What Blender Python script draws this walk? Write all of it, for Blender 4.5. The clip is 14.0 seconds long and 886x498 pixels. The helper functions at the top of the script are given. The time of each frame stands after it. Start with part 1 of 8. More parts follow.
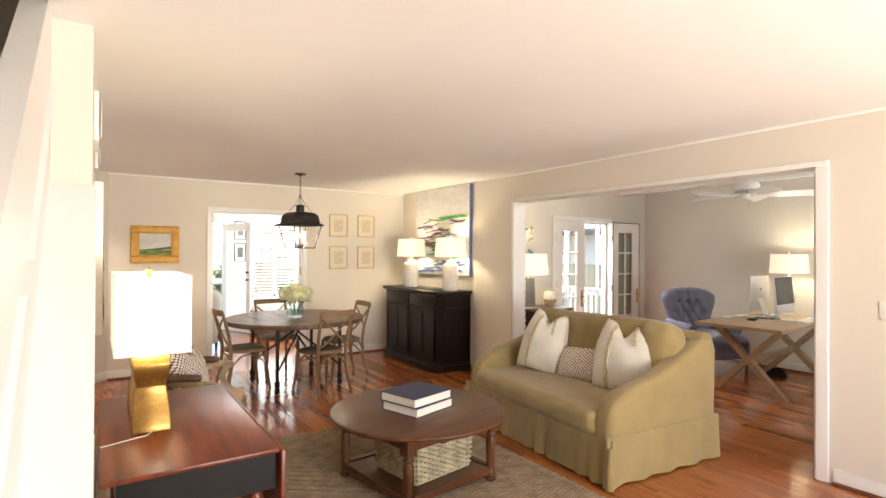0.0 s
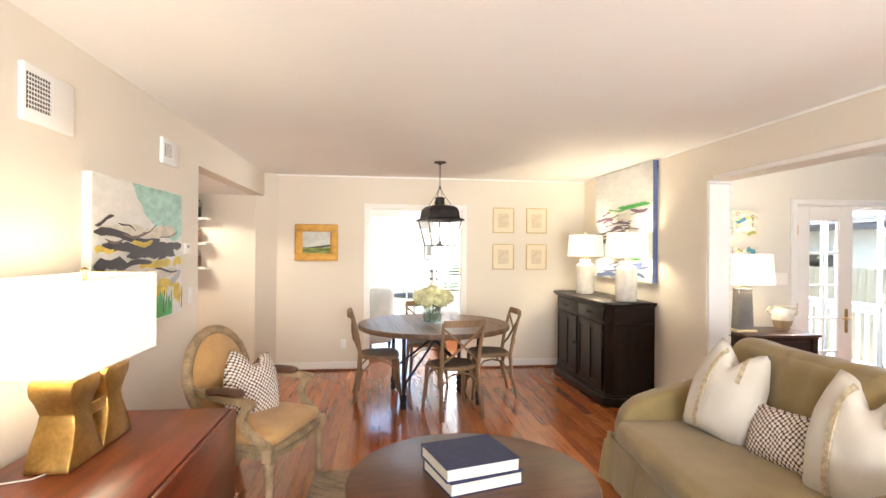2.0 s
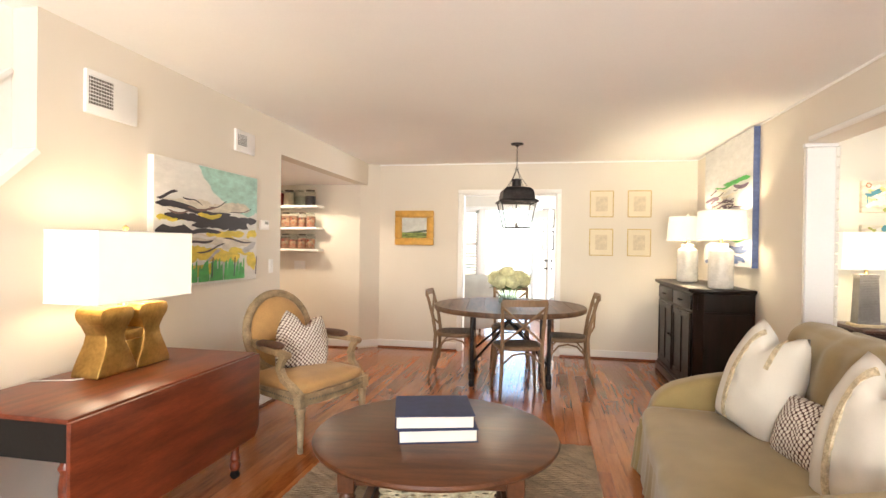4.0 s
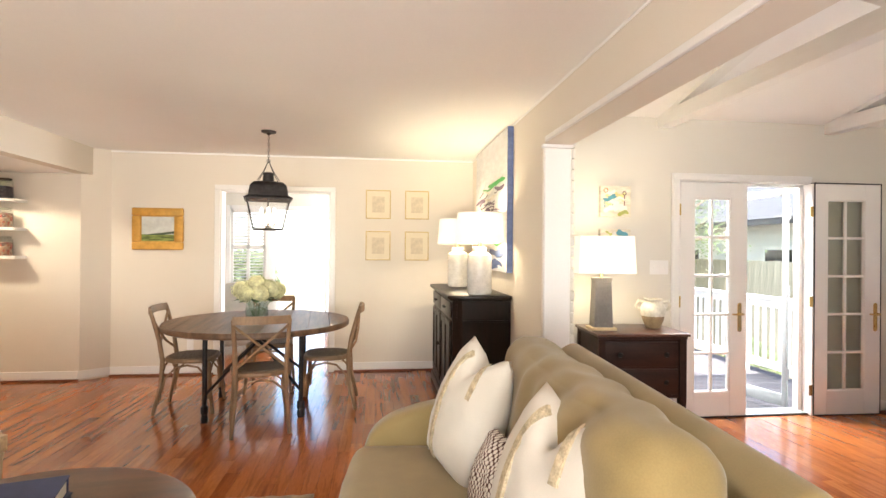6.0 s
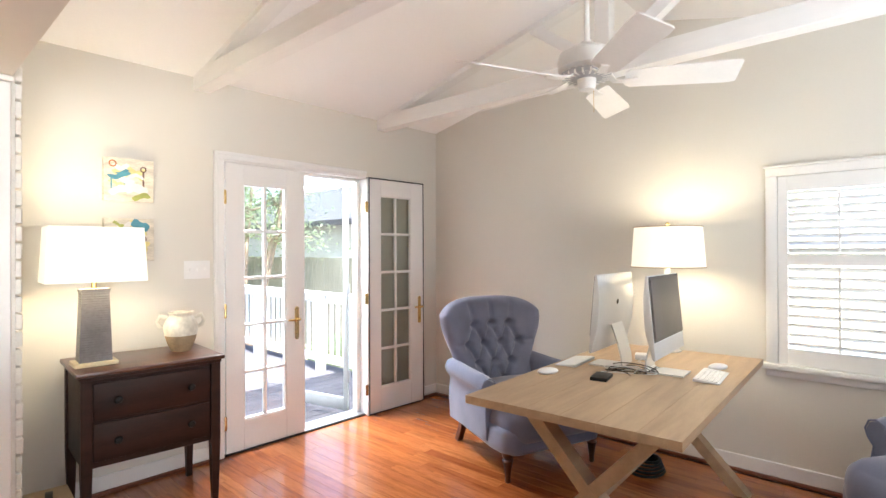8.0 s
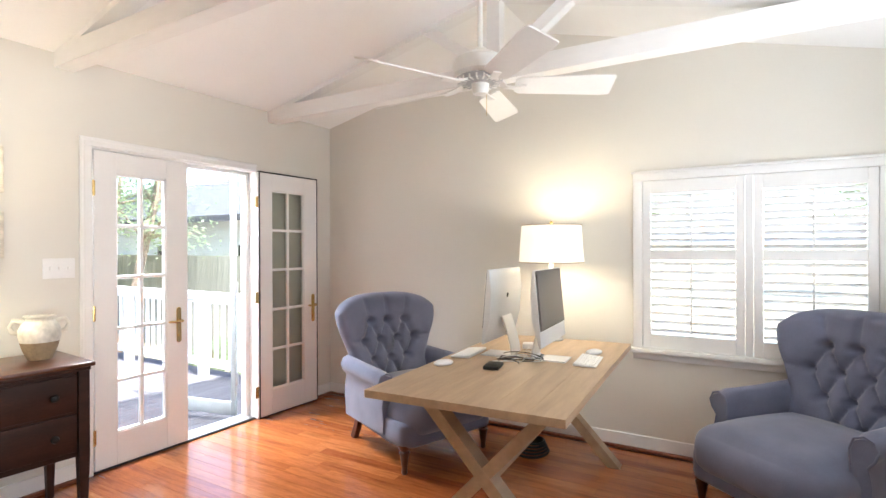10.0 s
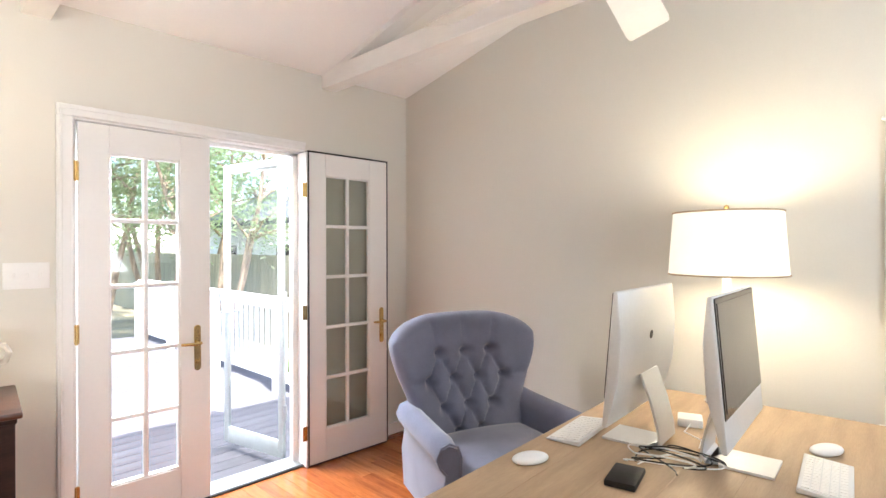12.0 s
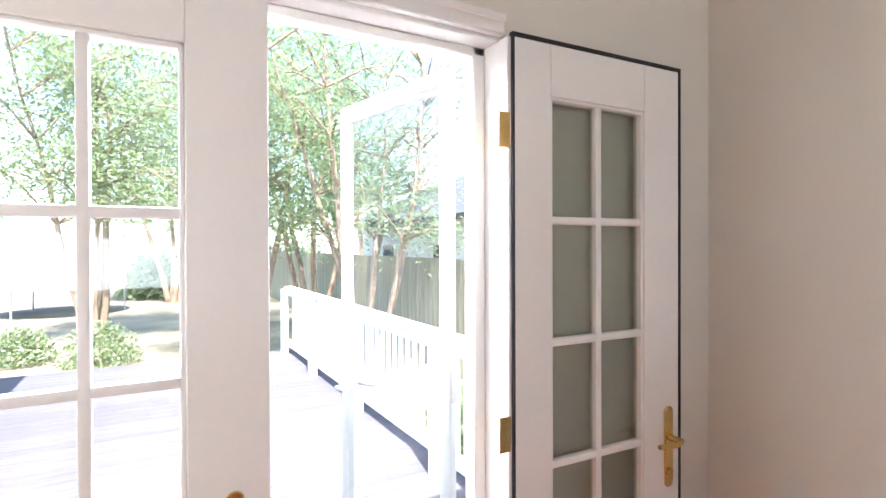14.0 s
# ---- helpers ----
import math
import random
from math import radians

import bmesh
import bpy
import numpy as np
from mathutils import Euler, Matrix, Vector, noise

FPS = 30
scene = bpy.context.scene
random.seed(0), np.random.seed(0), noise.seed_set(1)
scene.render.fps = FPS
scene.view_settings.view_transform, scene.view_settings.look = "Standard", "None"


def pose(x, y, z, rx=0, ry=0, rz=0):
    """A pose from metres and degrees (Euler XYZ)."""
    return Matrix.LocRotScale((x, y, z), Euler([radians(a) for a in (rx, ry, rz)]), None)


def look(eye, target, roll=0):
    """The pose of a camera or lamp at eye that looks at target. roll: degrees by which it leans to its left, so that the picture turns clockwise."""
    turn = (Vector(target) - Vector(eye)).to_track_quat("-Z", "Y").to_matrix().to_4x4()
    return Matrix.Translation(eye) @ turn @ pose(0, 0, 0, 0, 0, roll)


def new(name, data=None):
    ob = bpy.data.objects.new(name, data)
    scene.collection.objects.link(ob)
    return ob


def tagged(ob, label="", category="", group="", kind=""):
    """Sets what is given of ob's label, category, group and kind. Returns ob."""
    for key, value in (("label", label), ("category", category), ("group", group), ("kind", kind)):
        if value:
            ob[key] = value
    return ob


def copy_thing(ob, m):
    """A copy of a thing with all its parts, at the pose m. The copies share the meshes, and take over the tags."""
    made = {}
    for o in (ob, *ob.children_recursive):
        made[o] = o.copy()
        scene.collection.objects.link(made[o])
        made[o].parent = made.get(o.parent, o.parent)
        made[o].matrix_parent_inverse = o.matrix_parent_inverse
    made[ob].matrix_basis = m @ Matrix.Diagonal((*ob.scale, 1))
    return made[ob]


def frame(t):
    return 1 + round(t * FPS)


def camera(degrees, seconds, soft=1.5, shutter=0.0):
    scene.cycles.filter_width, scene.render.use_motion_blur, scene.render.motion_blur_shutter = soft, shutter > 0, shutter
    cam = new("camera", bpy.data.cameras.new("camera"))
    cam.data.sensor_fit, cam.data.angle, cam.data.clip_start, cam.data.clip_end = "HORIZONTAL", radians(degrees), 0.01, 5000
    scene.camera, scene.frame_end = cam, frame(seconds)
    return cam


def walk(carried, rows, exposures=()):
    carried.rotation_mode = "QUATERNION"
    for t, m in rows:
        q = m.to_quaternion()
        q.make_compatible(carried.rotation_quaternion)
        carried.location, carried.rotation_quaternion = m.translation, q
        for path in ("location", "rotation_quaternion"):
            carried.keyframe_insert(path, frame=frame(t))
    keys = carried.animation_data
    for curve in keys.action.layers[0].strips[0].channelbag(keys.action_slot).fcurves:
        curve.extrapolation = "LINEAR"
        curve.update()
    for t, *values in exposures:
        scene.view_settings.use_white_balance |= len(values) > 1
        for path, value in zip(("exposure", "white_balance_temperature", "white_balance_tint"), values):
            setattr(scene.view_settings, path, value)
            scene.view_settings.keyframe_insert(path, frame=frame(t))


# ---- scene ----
cam = camera(80.9, 14.0)
PATH = [
    (0, (0.018, 0.997, 1.52), (1.127, 2.662, 1.533), 0.3),
    (0.5, (0.333, 1.254, 1.526), (1.284, 3.014, 1.539), 0.4),
    (1, (0.709, 1.492, 1.541), (1.438, 3.354, 1.549), 0.4),
    (1.5, (1.084, 1.616, 1.568), (1.583, 3.553, 1.57), 0.5),
    (2, (1.378, 1.626, 1.527), (1.624, 3.61, 1.528), 0.5),
    (2.2, (1.466, 1.589, 1.517), (1.598, 3.584, 1.513), 0.3),
    (4.3, (2.384, 1.558, 1.33), (1.99, 3.519, 1.32), 0.9),
    (4.5, (2.419, 1.533, 1.317), (2.082, 3.504, 1.315), 0.7),
    (5, (2.564, 1.763, 1.339), (2.467, 3.761, 1.338), 0.7),
    (5.5, (2.68, 2.022, 1.368), (2.775, 4.02, 1.366), 0.4),
    (6, (2.982, 2.235, 1.394), (3.232, 4.219, 1.398), 0.5),
    (6.5, (3.329, 2.471, 1.419), (3.853, 4.401, 1.424), 0.3),
    (7, (3.657, 2.651, 1.417), (4.526, 4.453, 1.424), 0.3),
    (7.5, (3.854, 2.782, 1.395), (5.075, 4.365, 1.411), -0.1),
    (8, (3.907, 2.848, 1.385), (5.379, 4.202, 1.39), -0.2),
    (8.5, (3.865, 2.847, 1.361), (5.474, 4.036, 1.363), -0.3),
    (9, (3.796, 2.827, 1.358), (5.497, 3.879, 1.357), -0.1),
    (9.2, (3.78, 2.83, 1.354), (5.503, 3.845, 1.349), -0.2),
    (11.3, (4.402, 3.016, 1.422), (6.046, 4.155, 1.427), -0.1),
    (11.5, (4.545, 3.1, 1.422), (6.145, 4.3, 1.422), -0.1),
    (12, (4.939, 3.368, 1.386), (6.373, 4.761, 1.381), -0.1),
    (12.5, (5.277, 3.747, 1.354), (6.531, 5.305, 1.367), -0.5),
    (13, (5.519, 4.255, 1.387), (6.68, 5.883, 1.412), -0.5),
    (13.5, (5.719, 4.715, 1.416), (6.81, 6.391, 1.437), -0.5),
    (14, (5.895, 5.186, 1.46), (6.87, 6.933, 1.445), -0.2),
]
EXPOSURES = [(0.0, 2.42, 6650, 10), (1.0, 2.80, 6150, 10), (2.0, 2.76, 6250, 10), (5.0, 2.66, 6550, 10), (6.5, 2.72, 6420, 10), (8.5, 2.74, 5950, 10), (12.0, 2.86, 6000, 10), (13.0, 2.84, 6050, 11), (14.0, 2.70, 5900, 12)]
walk(cam, [(t, look(eye, target, roll)) for t, eye, target, roll in PATH], EXPOSURES)

# ---- world, sun, lights ----
world = bpy.data.worlds.new("world")
scene.world = world
world.use_nodes = True
wn = world.node_tree.nodes
sky = wn.new("ShaderNodeTexSky")
sky.sky_type = "NISHITA"
sky.sun_disc = False
sky.sun_elevation = radians(59.7)
sky.sun_rotation = radians(191.8)
wn["Background"].inputs[1].default_value = 0.15
world.node_tree.links.new(sky.outputs[0], wn["Background"].inputs[0])


def lamp(name, kind, m, power, color, size=0.1, size_y=None, angle=None):
    data = bpy.data.lights.new(name, kind)
    data.energy, data.color = power, color
    if kind == "SUN":
        data.angle = angle
    elif kind == "AREA":
        data.size = size
        if size_y:
            data.shape, data.size_y = "RECTANGLE", size_y
    else:
        data.shadow_soft_size = size
    ob = new(name, data)
    ob.matrix_basis = m
    return ob


SUN_DIR = Vector((0.1, 0.48, -0.86))
lamp("sun", "SUN", look((-8, -5, 20), Vector((-8, -5, 20)) + SUN_DIR), 4.4, (1.0, 0.95, 0.87), angle=radians(0.55))

# ---- mesh helpers ----


def box(bm, lo, hi, bevel=0.0, seg=2):
    lo, hi = Vector(lo), Vector(hi)
    c, d = (lo + hi) / 2, hi - lo
    made = bmesh.ops.create_cube(bm, size=1.0, matrix=Matrix.Translation(c) @ Matrix.Diagonal((*d, 1)))
    if bevel > 0:
        edges = list({e for v in made["verts"] for e in v.link_edges})
        bmesh.ops.bevel(bm, geom=edges, offset=bevel, segments=seg, profile=0.5, affect="EDGES")
    return bm


def lathe(bm, profile, seg=24, at=(0, 0, 0), axis=None):
    """profile: (radius, z) from the bottom up."""
    rings = []
    m = Matrix.Translation(at) @ (axis or Matrix.Identity(4))
    for r, z in profile:
        rings.append([bm.verts.new(m @ Vector((r * math.cos(2 * math.pi * k / seg), r * math.sin(2 * math.pi * k / seg), z))) for k in range(seg)])
    for a, b in zip(rings, rings[1:]):
        for k in range(seg):
            bm.faces.new((a[k], a[(k + 1) % seg], b[(k + 1) % seg], b[k]))
    if profile[0][0] > 1e-5:
        bm.faces.new(rings[0][::-1])
    if profile[-1][0] > 1e-5:
        bm.faces.new(rings[-1])
    return bm


def tube(bm, pts, r, seg=8, closed=False):
    """A round bar along pts; r: one radius or one for each point."""
    pts = [Vector(p) for p in pts]
    n = len(pts)
    rs = r if isinstance(r, (list, tuple)) else [r] * n
    rings, ref = [], None
    for i, p in enumerate(pts):
        a = pts[(i - 1) % n] if (closed or i) else p
        b = pts[(i + 1) % n] if (closed or i < n - 1) else p
        d = (b - a).normalized()
        if ref is None:
            ref = d.orthogonal().normalized()
        ref = (ref - d * ref.dot(d)).normalized()
        other = d.cross(ref)
        rings.append([bm.verts.new(p + rs[i] * (math.cos(2 * math.pi * k / seg) * ref + math.sin(2 * math.pi * k / seg) * other)) for k in range(seg)])
    pairs = list(zip(rings, rings[1:])) + ([(rings[-1], rings[0])] if closed else [])
    for a, b in pairs:
        for k in range(seg):
            bm.faces.new((a[k], a[(k + 1) % seg], b[(k + 1) % seg], b[k]))
    if not closed:
        bm.faces.new(rings[0][::-1])
        bm.faces.new(rings[-1])
    return bm


def ribbon(bm, pts, wide, thick, up=(0, 0, 1)):
    """A bar of rectangular section along pts: wide across, thick along up."""
    pts, up = [Vector(p) for p in pts], Vector(up)
    rings = []
    for i, p in enumerate(pts):
        d = (pts[min(i + 1, len(pts) - 1)] - pts[max(i - 1, 0)]).normalized()
        side = d.cross(up).normalized()
        nrm = side.cross(d).normalized()
        rings.append([bm.verts.new(p + side * sx * wide / 2 + nrm * sz * thick / 2) for sx, sz in ((-1, -1), (1, -1), (1, 1), (-1, 1))])
    for a, b in zip(rings, rings[1:]):
        for k in range(4):
            bm.faces.new((a[k], a[(k + 1) % 4], b[(k + 1) % 4], b[k]))
    bm.faces.new(rings[0][::-1])
    bm.faces.new(rings[-1])
    return bm


def prism(bm, outline, lo, hi, axis="y"):
    """An outline of (u, v) drawn out along an axis: y gives (u, y, v), x gives (x, u, v), z gives (u, v, z)."""
    put = {"y": lambda u, v, w: (u, w, v), "x": lambda u, v, w: (w, u, v), "z": lambda u, v, w: (u, v, w)}[axis]
    a = [bm.verts.new(put(u, v, lo)) for u, v in outline]
    b = [bm.verts.new(put(u, v, hi)) for u, v in outline]
    n = len(a)
    for k in range(n):
        bm.faces.new((a[k], a[(k + 1) % n], b[(k + 1) % n], b[k]))
    bm.faces.new(a[::-1])
    bm.faces.new(b)
    bmesh.ops.recalc_face_normals(bm, faces=bm.faces)
    return bm


def bevelled(bm, offset, seg=2, angle=35):
    edges = [e for e in bm.edges if len(e.link_faces) == 2 and e.calc_face_angle(0) > radians(angle)]
    bmesh.ops.bevel(bm, geom=edges, offset=offset, segments=seg, profile=0.5, affect="EDGES")
    return bm


def grid_solid(bm, f, nu, nv):
    """A closed surface from f(u, v), u round and v from pole to pole."""
    rows = []
    for j in range(nv + 1):
        v = j / nv
        if j in (0, nv):
            rows.append([bm.verts.new(f(0, v))])
        else:
            rows.append([bm.verts.new(f(i / nu, v)) for i in range(nu)])
    for a, b in zip(rows, rows[1:]):
        for i in range(nu):
            k = (i + 1) % nu
            if len(a) == 1:
                bm.faces.new((a[0], b[k], b[i]))
            elif len(b) == 1:
                bm.faces.new((a[i], a[k], b[0]))
            else:
                bm.faces.new((a[i], a[k], b[k], b[i]))
    bmesh.ops.recalc_face_normals(bm, faces=bm.faces)
    return bm


def part(name, bm, material, parent=None, label="", smooth=40, m=None):
    mesh = bpy.data.meshes.new(name)
    bmesh.ops.recalc_face_normals(bm, faces=bm.faces)
    bm.to_mesh(mesh)
    bm.free()
    mesh.materials.append(material)
    if smooth:
        mesh.shade_smooth()
        mesh.set_sharp_from_angle(angle=radians(smooth))
    ob = new(name, mesh)
    if parent is not None:
        ob.parent = parent
    if m is not None:
        ob.matrix_basis = m
    if label:
        ob["label"] = label
    return ob


def thing(name, m, label, category, group="", kind=""):
    ob = new(name)
    ob.empty_display_size = 0.1
    ob.matrix_basis = m
    return tagged(ob, label, category, group, kind)


def B():
    return bmesh.new()


# ---- materials ----


def ramp(nt, fac, stops):
    node = nt.nodes.new("ShaderNodeValToRGB")
    nt.links.new(fac, node.inputs[0])
    el = node.color_ramp.elements
    while len(el) < len(stops):
        el.new(0.5)
    for e, (p, c) in zip(el, stops):
        e.position, e.color = p, (*c, 1)
    return node.outputs[0]


def mat(name, color, rough=0.5, metal=0.0, vary=0.06, scale=3.0, grain=60.0, bump=0.05, stretch=(1, 1, 1), emit=None, sheen=0.0, spec=0.5, island=0.0, coat=0.0, alpha_t=0.0, dist=0.01):
    m = bpy.data.materials.new(name)
    m.use_nodes = True
    nt = m.node_tree
    bs = nt.nodes["Principled BSDF"]
    L = nt.links.new
    co = nt.nodes.new("ShaderNodeTexCoord")
    mp = nt.nodes.new("ShaderNodeMapping")
    mp.inputs["Scale"].default_value = stretch
    L(co.outputs["Object"], mp.inputs[0])
    big = nt.nodes.new("ShaderNodeTexNoise")
    big.inputs["Scale"].default_value, big.inputs["Detail"].default_value = scale, 4
    fine = nt.nodes.new("ShaderNodeTexNoise")
    fine.inputs["Scale"].default_value, fine.inputs["Detail"].default_value = grain, 3
    L(mp.outputs[0], big.inputs[0])
    L(mp.outputs[0], fine.inputs[0])
    c = Vector(color)
    dark, light = [tuple(max(0, min(1, v * (1 + s * vary))) for v in c) for s in (-1.4, 1.0)]
    base = ramp(nt, big.outputs[0], [(0.3, dark), (0.7, light)])
    mix = nt.nodes.new("ShaderNodeMix")
    mix.data_type, mix.blend_type = "RGBA", "MULTIPLY"
    mix.inputs[0].default_value = 1.0
    g = ramp(nt, fine.outputs[0], [(0.3, (1 - vary,) * 3), (0.7, (1, 1, 1))])
    L(base, mix.inputs[6])
    L(g, mix.inputs[7])
    out = mix.outputs[2]
    if island:
        info = nt.nodes.new("ShaderNodeObjectInfo")
        r = ramp(nt, info.outputs["Random"], [(0, (1 - island,) * 3), (1, (1 + 0.0,) * 3)])
        mix2 = nt.nodes.new("ShaderNodeMix")
        mix2.data_type, mix2.blend_type = "RGBA", "MULTIPLY"
        mix2.inputs[0].default_value = 1.0
        L(out, mix2.inputs[6])
        L(r, mix2.inputs[7])
        out = mix2.outputs[2]
    L(out, bs.inputs["Base Color"])
    bs.inputs["Roughness"].default_value, bs.inputs["Metallic"].default_value = rough, metal
    bs.inputs["Specular IOR Level"].default_value = spec
    if sheen:
        bs.inputs["Sheen Weight"].default_value = sheen
    if coat:
        bs.inputs["Coat Weight"].default_value, bs.inputs["Coat Roughness"].default_value = coat, 0.15
    if bump:
        bp = nt.nodes.new("ShaderNodeBump")
        bp.inputs["Strength"].default_value, bp.inputs["Distance"].default_value = bump, dist
        L(fine.outputs[0], bp.inputs["Height"])
        L(bp.outputs[0], bs.inputs["Normal"])
    if emit:
        bs.inputs["Emission Color"].default_value, bs.inputs["Emission Strength"].default_value = (*emit[0], 1), emit[1]
    return m


def glass_mat(name, tint=(1, 1, 1), rough=0.0, glossy=0.035):
    """Thin clear pane: mostly passes light straight on, with a faint mirror."""
    m = bpy.data.materials.new(name)
    m.use_nodes = True
    nt = m.node_tree
    nt.nodes.remove(nt.nodes["Principled BSDF"])
    a, b, mx = (nt.nodes.new(k) for k in ("ShaderNodeBsdfTransparent", "ShaderNodeBsdfGlossy", "ShaderNodeMixShader"))
    a.inputs[0].default_value = (*tint, 1)
    b.inputs["Roughness"].default_value = rough
    fr, pw = nt.nodes.new("ShaderNodeLayerWeight"), nt.nodes.new("ShaderNodeMath")
    pw.operation = "POWER"
    nt.links.new(fr.outputs["Facing"], pw.inputs[0])
    pw.inputs[1].default_value = 4.0
    mr = nt.nodes.new("ShaderNodeMapRange")
    mr.inputs[3].default_value, mr.inputs[4].default_value = glossy, 0.7
    nt.links.new(pw.outputs[0], mr.inputs[0])
    nt.links.new(mr.outputs[0], mx.inputs[0])
    nt.links.new(a.outputs[0], mx.inputs[1])
    nt.links.new(b.outputs[0], mx.inputs[2])
    nt.links.new(mx.outputs[0], nt.nodes["Material Output"].inputs[0])
    return m


def shade_mat(name, color, glow):
    """Lamp shade cloth lit from inside."""
    m = mat(name, color, rough=0.8, vary=0.03, scale=4, grain=250, bump=0.03, emit=((1.0, 0.86, 0.62), glow))
    return m


WALL = mat("wall_paint", (0.74, 0.685, 0.60), 0.6, vary=0.02, scale=0.8, grain=140, bump=0.03, dist=0.003)
OFFICE = mat("office_paint", (0.72, 0.69, 0.62), 0.6, vary=0.02, scale=0.8, grain=140, bump=0.03, dist=0.003)
CEIL = mat("ceiling_paint", (0.93, 0.92, 0.90), 0.75, vary=0.02, scale=0.7, grain=90, bump=0.05, dist=0.004)
TRIM = mat("white_trim_paint", (0.84, 0.83, 0.81), 0.32, vary=0.02, scale=2, grain=60, bump=0.03, dist=0.002)
GLASS = glass_mat("clear_glass")
# grey-green tint puts the shade behind the folded leaf into its panes
DOORGLASS = glass_mat("shaded_door_glass", (0.80, 0.82, 0.78), glossy=0.09)

# daylight through the unseen front window behind the walk, and added fill lamps at other openings
lamp("front_window_light", "AREA", look((2.05, -2.6, 0.75), (2.05, 1.6, 2.5)), 100, (1.0, 0.96, 0.90), 3.2, 1.8)
# fill lamp for the office ceiling, in an unseen south opening made for it
lamp("office_window_light", "AREA", look((5.9, 2.0, 1.45), (6.3, 4.2, 4.3)), 10, (0.95, 0.98, 1.0), 1.6, 1.1)
# added lamp hung outside above the French doors, fills the office floor
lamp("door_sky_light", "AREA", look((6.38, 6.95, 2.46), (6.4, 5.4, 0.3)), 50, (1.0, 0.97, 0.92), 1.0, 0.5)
# fill lamp in an unseen side opening added to brighten the sunroom
lamp("sunroom_window_light", "AREA", look((4.2, 10.2, 1.4), (2, 10.2, 1.4)), 24, (0.95, 0.98, 1.0), 1.9, 1.3)
# fill lamp added behind the window_3 shutters to lift the dining ceiling
lamp("sunroom_north_light", "AREA", look((3.05, 12.0, 1.34), (2.2, 6, 1.7)), 7, (0.95, 0.98, 1.0), 0.85, 1.4)

# ---- structure ----
X_L, X_R, X_R2, X_O = 0.0, 4.09, 4.285, 7.56
Y_D, Y_F, Y_S, Y_OS = 8.25, 6.30, -0.9, 2.08
H = 2.44
S_N, S_W, S_E = 11.75, -0.6, 4.28
EAVE, EAVE_S, RIDGE_Y, RIDGE = 2.51, 2.43, 4.25, 2.985


def walls(name, boxes, material, label):
    bm = B()
    for b in boxes:
        box(bm, *b)
    return tagged(part(name, bm, material, smooth=0), label, "wall", kind="structure")


# dining wall with the doorway to the sunroom
walls("wall_north", [((0.13, Y_D, 0), (1.255, Y_D + 0.14, H)), ((2.45, Y_D, 0), (X_R, Y_D + 0.14, H)), ((1.255, Y_D, 2.04), (2.45, Y_D + 0.14, H))], WALL, "cream painted plaster wall with a doorway")
# left wall, with the lowered opening to the hall
bm = B()
prism(bm, [(1.84, 0.0), (3.03, 1.24), (3.56, 1.75), (3.56, H), (5.82, H), (5.82, 0.0)], -0.14, 0.0, "x")
box(bm, (-0.14, 5.82, 2.155), (0, 8.13, H))
tagged(part("wall_west", bm, WALL, smooth=0), "cream painted plaster wall with a sloping stair edge", "wall", kind="structure")
bm = B()
prism(bm, [(-0.085, 8.07), (0.13, 8.25), (0.13, 8.39), (-0.14, 8.39), (-0.14, 8.07)], 0, H, "z")
tagged(part("wall_corner", bm, WALL, smooth=0), "cream painted splayed wall corner", "wall", kind="structure")
walls("wall_hall_back", [((-1.9, 8.07, 0), (-0.14, 8.21, 2.32))], WALL, "cream painted hall wall behind shelves")
walls("wall_hall_side", [((-2.04, 5.6, 0), (-1.9, 8.21, 2.32)), ((-1.9, 5.6, 0), (-0.14, 5.72, 2.32))], WALL, "cream painted hall end wall")
# wall between living room and office, with the wide opening
walls("wall_east", [((X_R, 5.65, 0), (X_R2, Y_D + 0.14, H)), ((X_R, 2.53, 2.115), (X_R2, 5.65, 3.1)), ((X_R, Y_S, 0), (X_R2, 2.53, 3.1)), ((X_R, 5.65, H), (X_R2, Y_D + 0.14, 3.1))], WALL, "cream painted wall with a wide cased opening")
walls("wall_south", [((-1.24, Y_S - 0.14, 0), (0.8, Y_S, H)), ((-1.24, Y_S - 0.14, H), (0, Y_S, 4.2)), ((3.4, Y_S - 0.14, 0), (X_R2, Y_S, H)), ((0.8, Y_S - 0.14, 0), (3.4, Y_S, 0.5)), ((0.8, Y_S - 0.14, 2.1), (3.4, Y_S, H))], WALL, "cream painted wall with a wide front window")
walls("wall_foyer", [((-1.24, Y_S, 0), (-1.1, 5.6, 4.2)), ((-1.1, 5.46, 0), (-0.14, 5.6, 4.2)), ((-0.14, Y_S - 0.14, H + 0.12), (0, 5.6, 4.2))], WALL, "cream painted stairwell wall")
# office
walls("wall_office_north", [((X_R2, Y_F, 0), (5.47, Y_F + 0.16, EAVE + 0.1)), ((6.70, Y_F, 0), (X_O + 0.16, Y_F + 0.16, EAVE + 0.1)), ((5.47, Y_F, 2.0), (6.70, Y_F + 0.16, EAVE + 0.1))], OFFICE, "pale greige painted wall with French doors")
bm = B()
WY0, WY1, WZ0, WZ1 = 2.24, 3.48, 0.70, 1.82
for lo, hi in (((X_O, WY1, 0), (X_O + 0.16, Y_F, EAVE)), ((X_O, Y_OS - 0.14, 0), (X_O + 0.16, WY0, EAVE)), ((X_O, WY0, 0), (X_O + 0.16, WY1, WZ0)), ((X_O, WY0, WZ1), (X_O + 0.16, WY1, EAVE))):
    box(bm, lo, hi)
prism(bm, [(Y_F, EAVE), (RIDGE_Y, RIDGE + 0.1), (Y_OS, EAVE)], X_O, X_O + 0.16, "x")
bmesh.ops.remove_doubles(bm, verts=bm.verts, dist=0.0005)
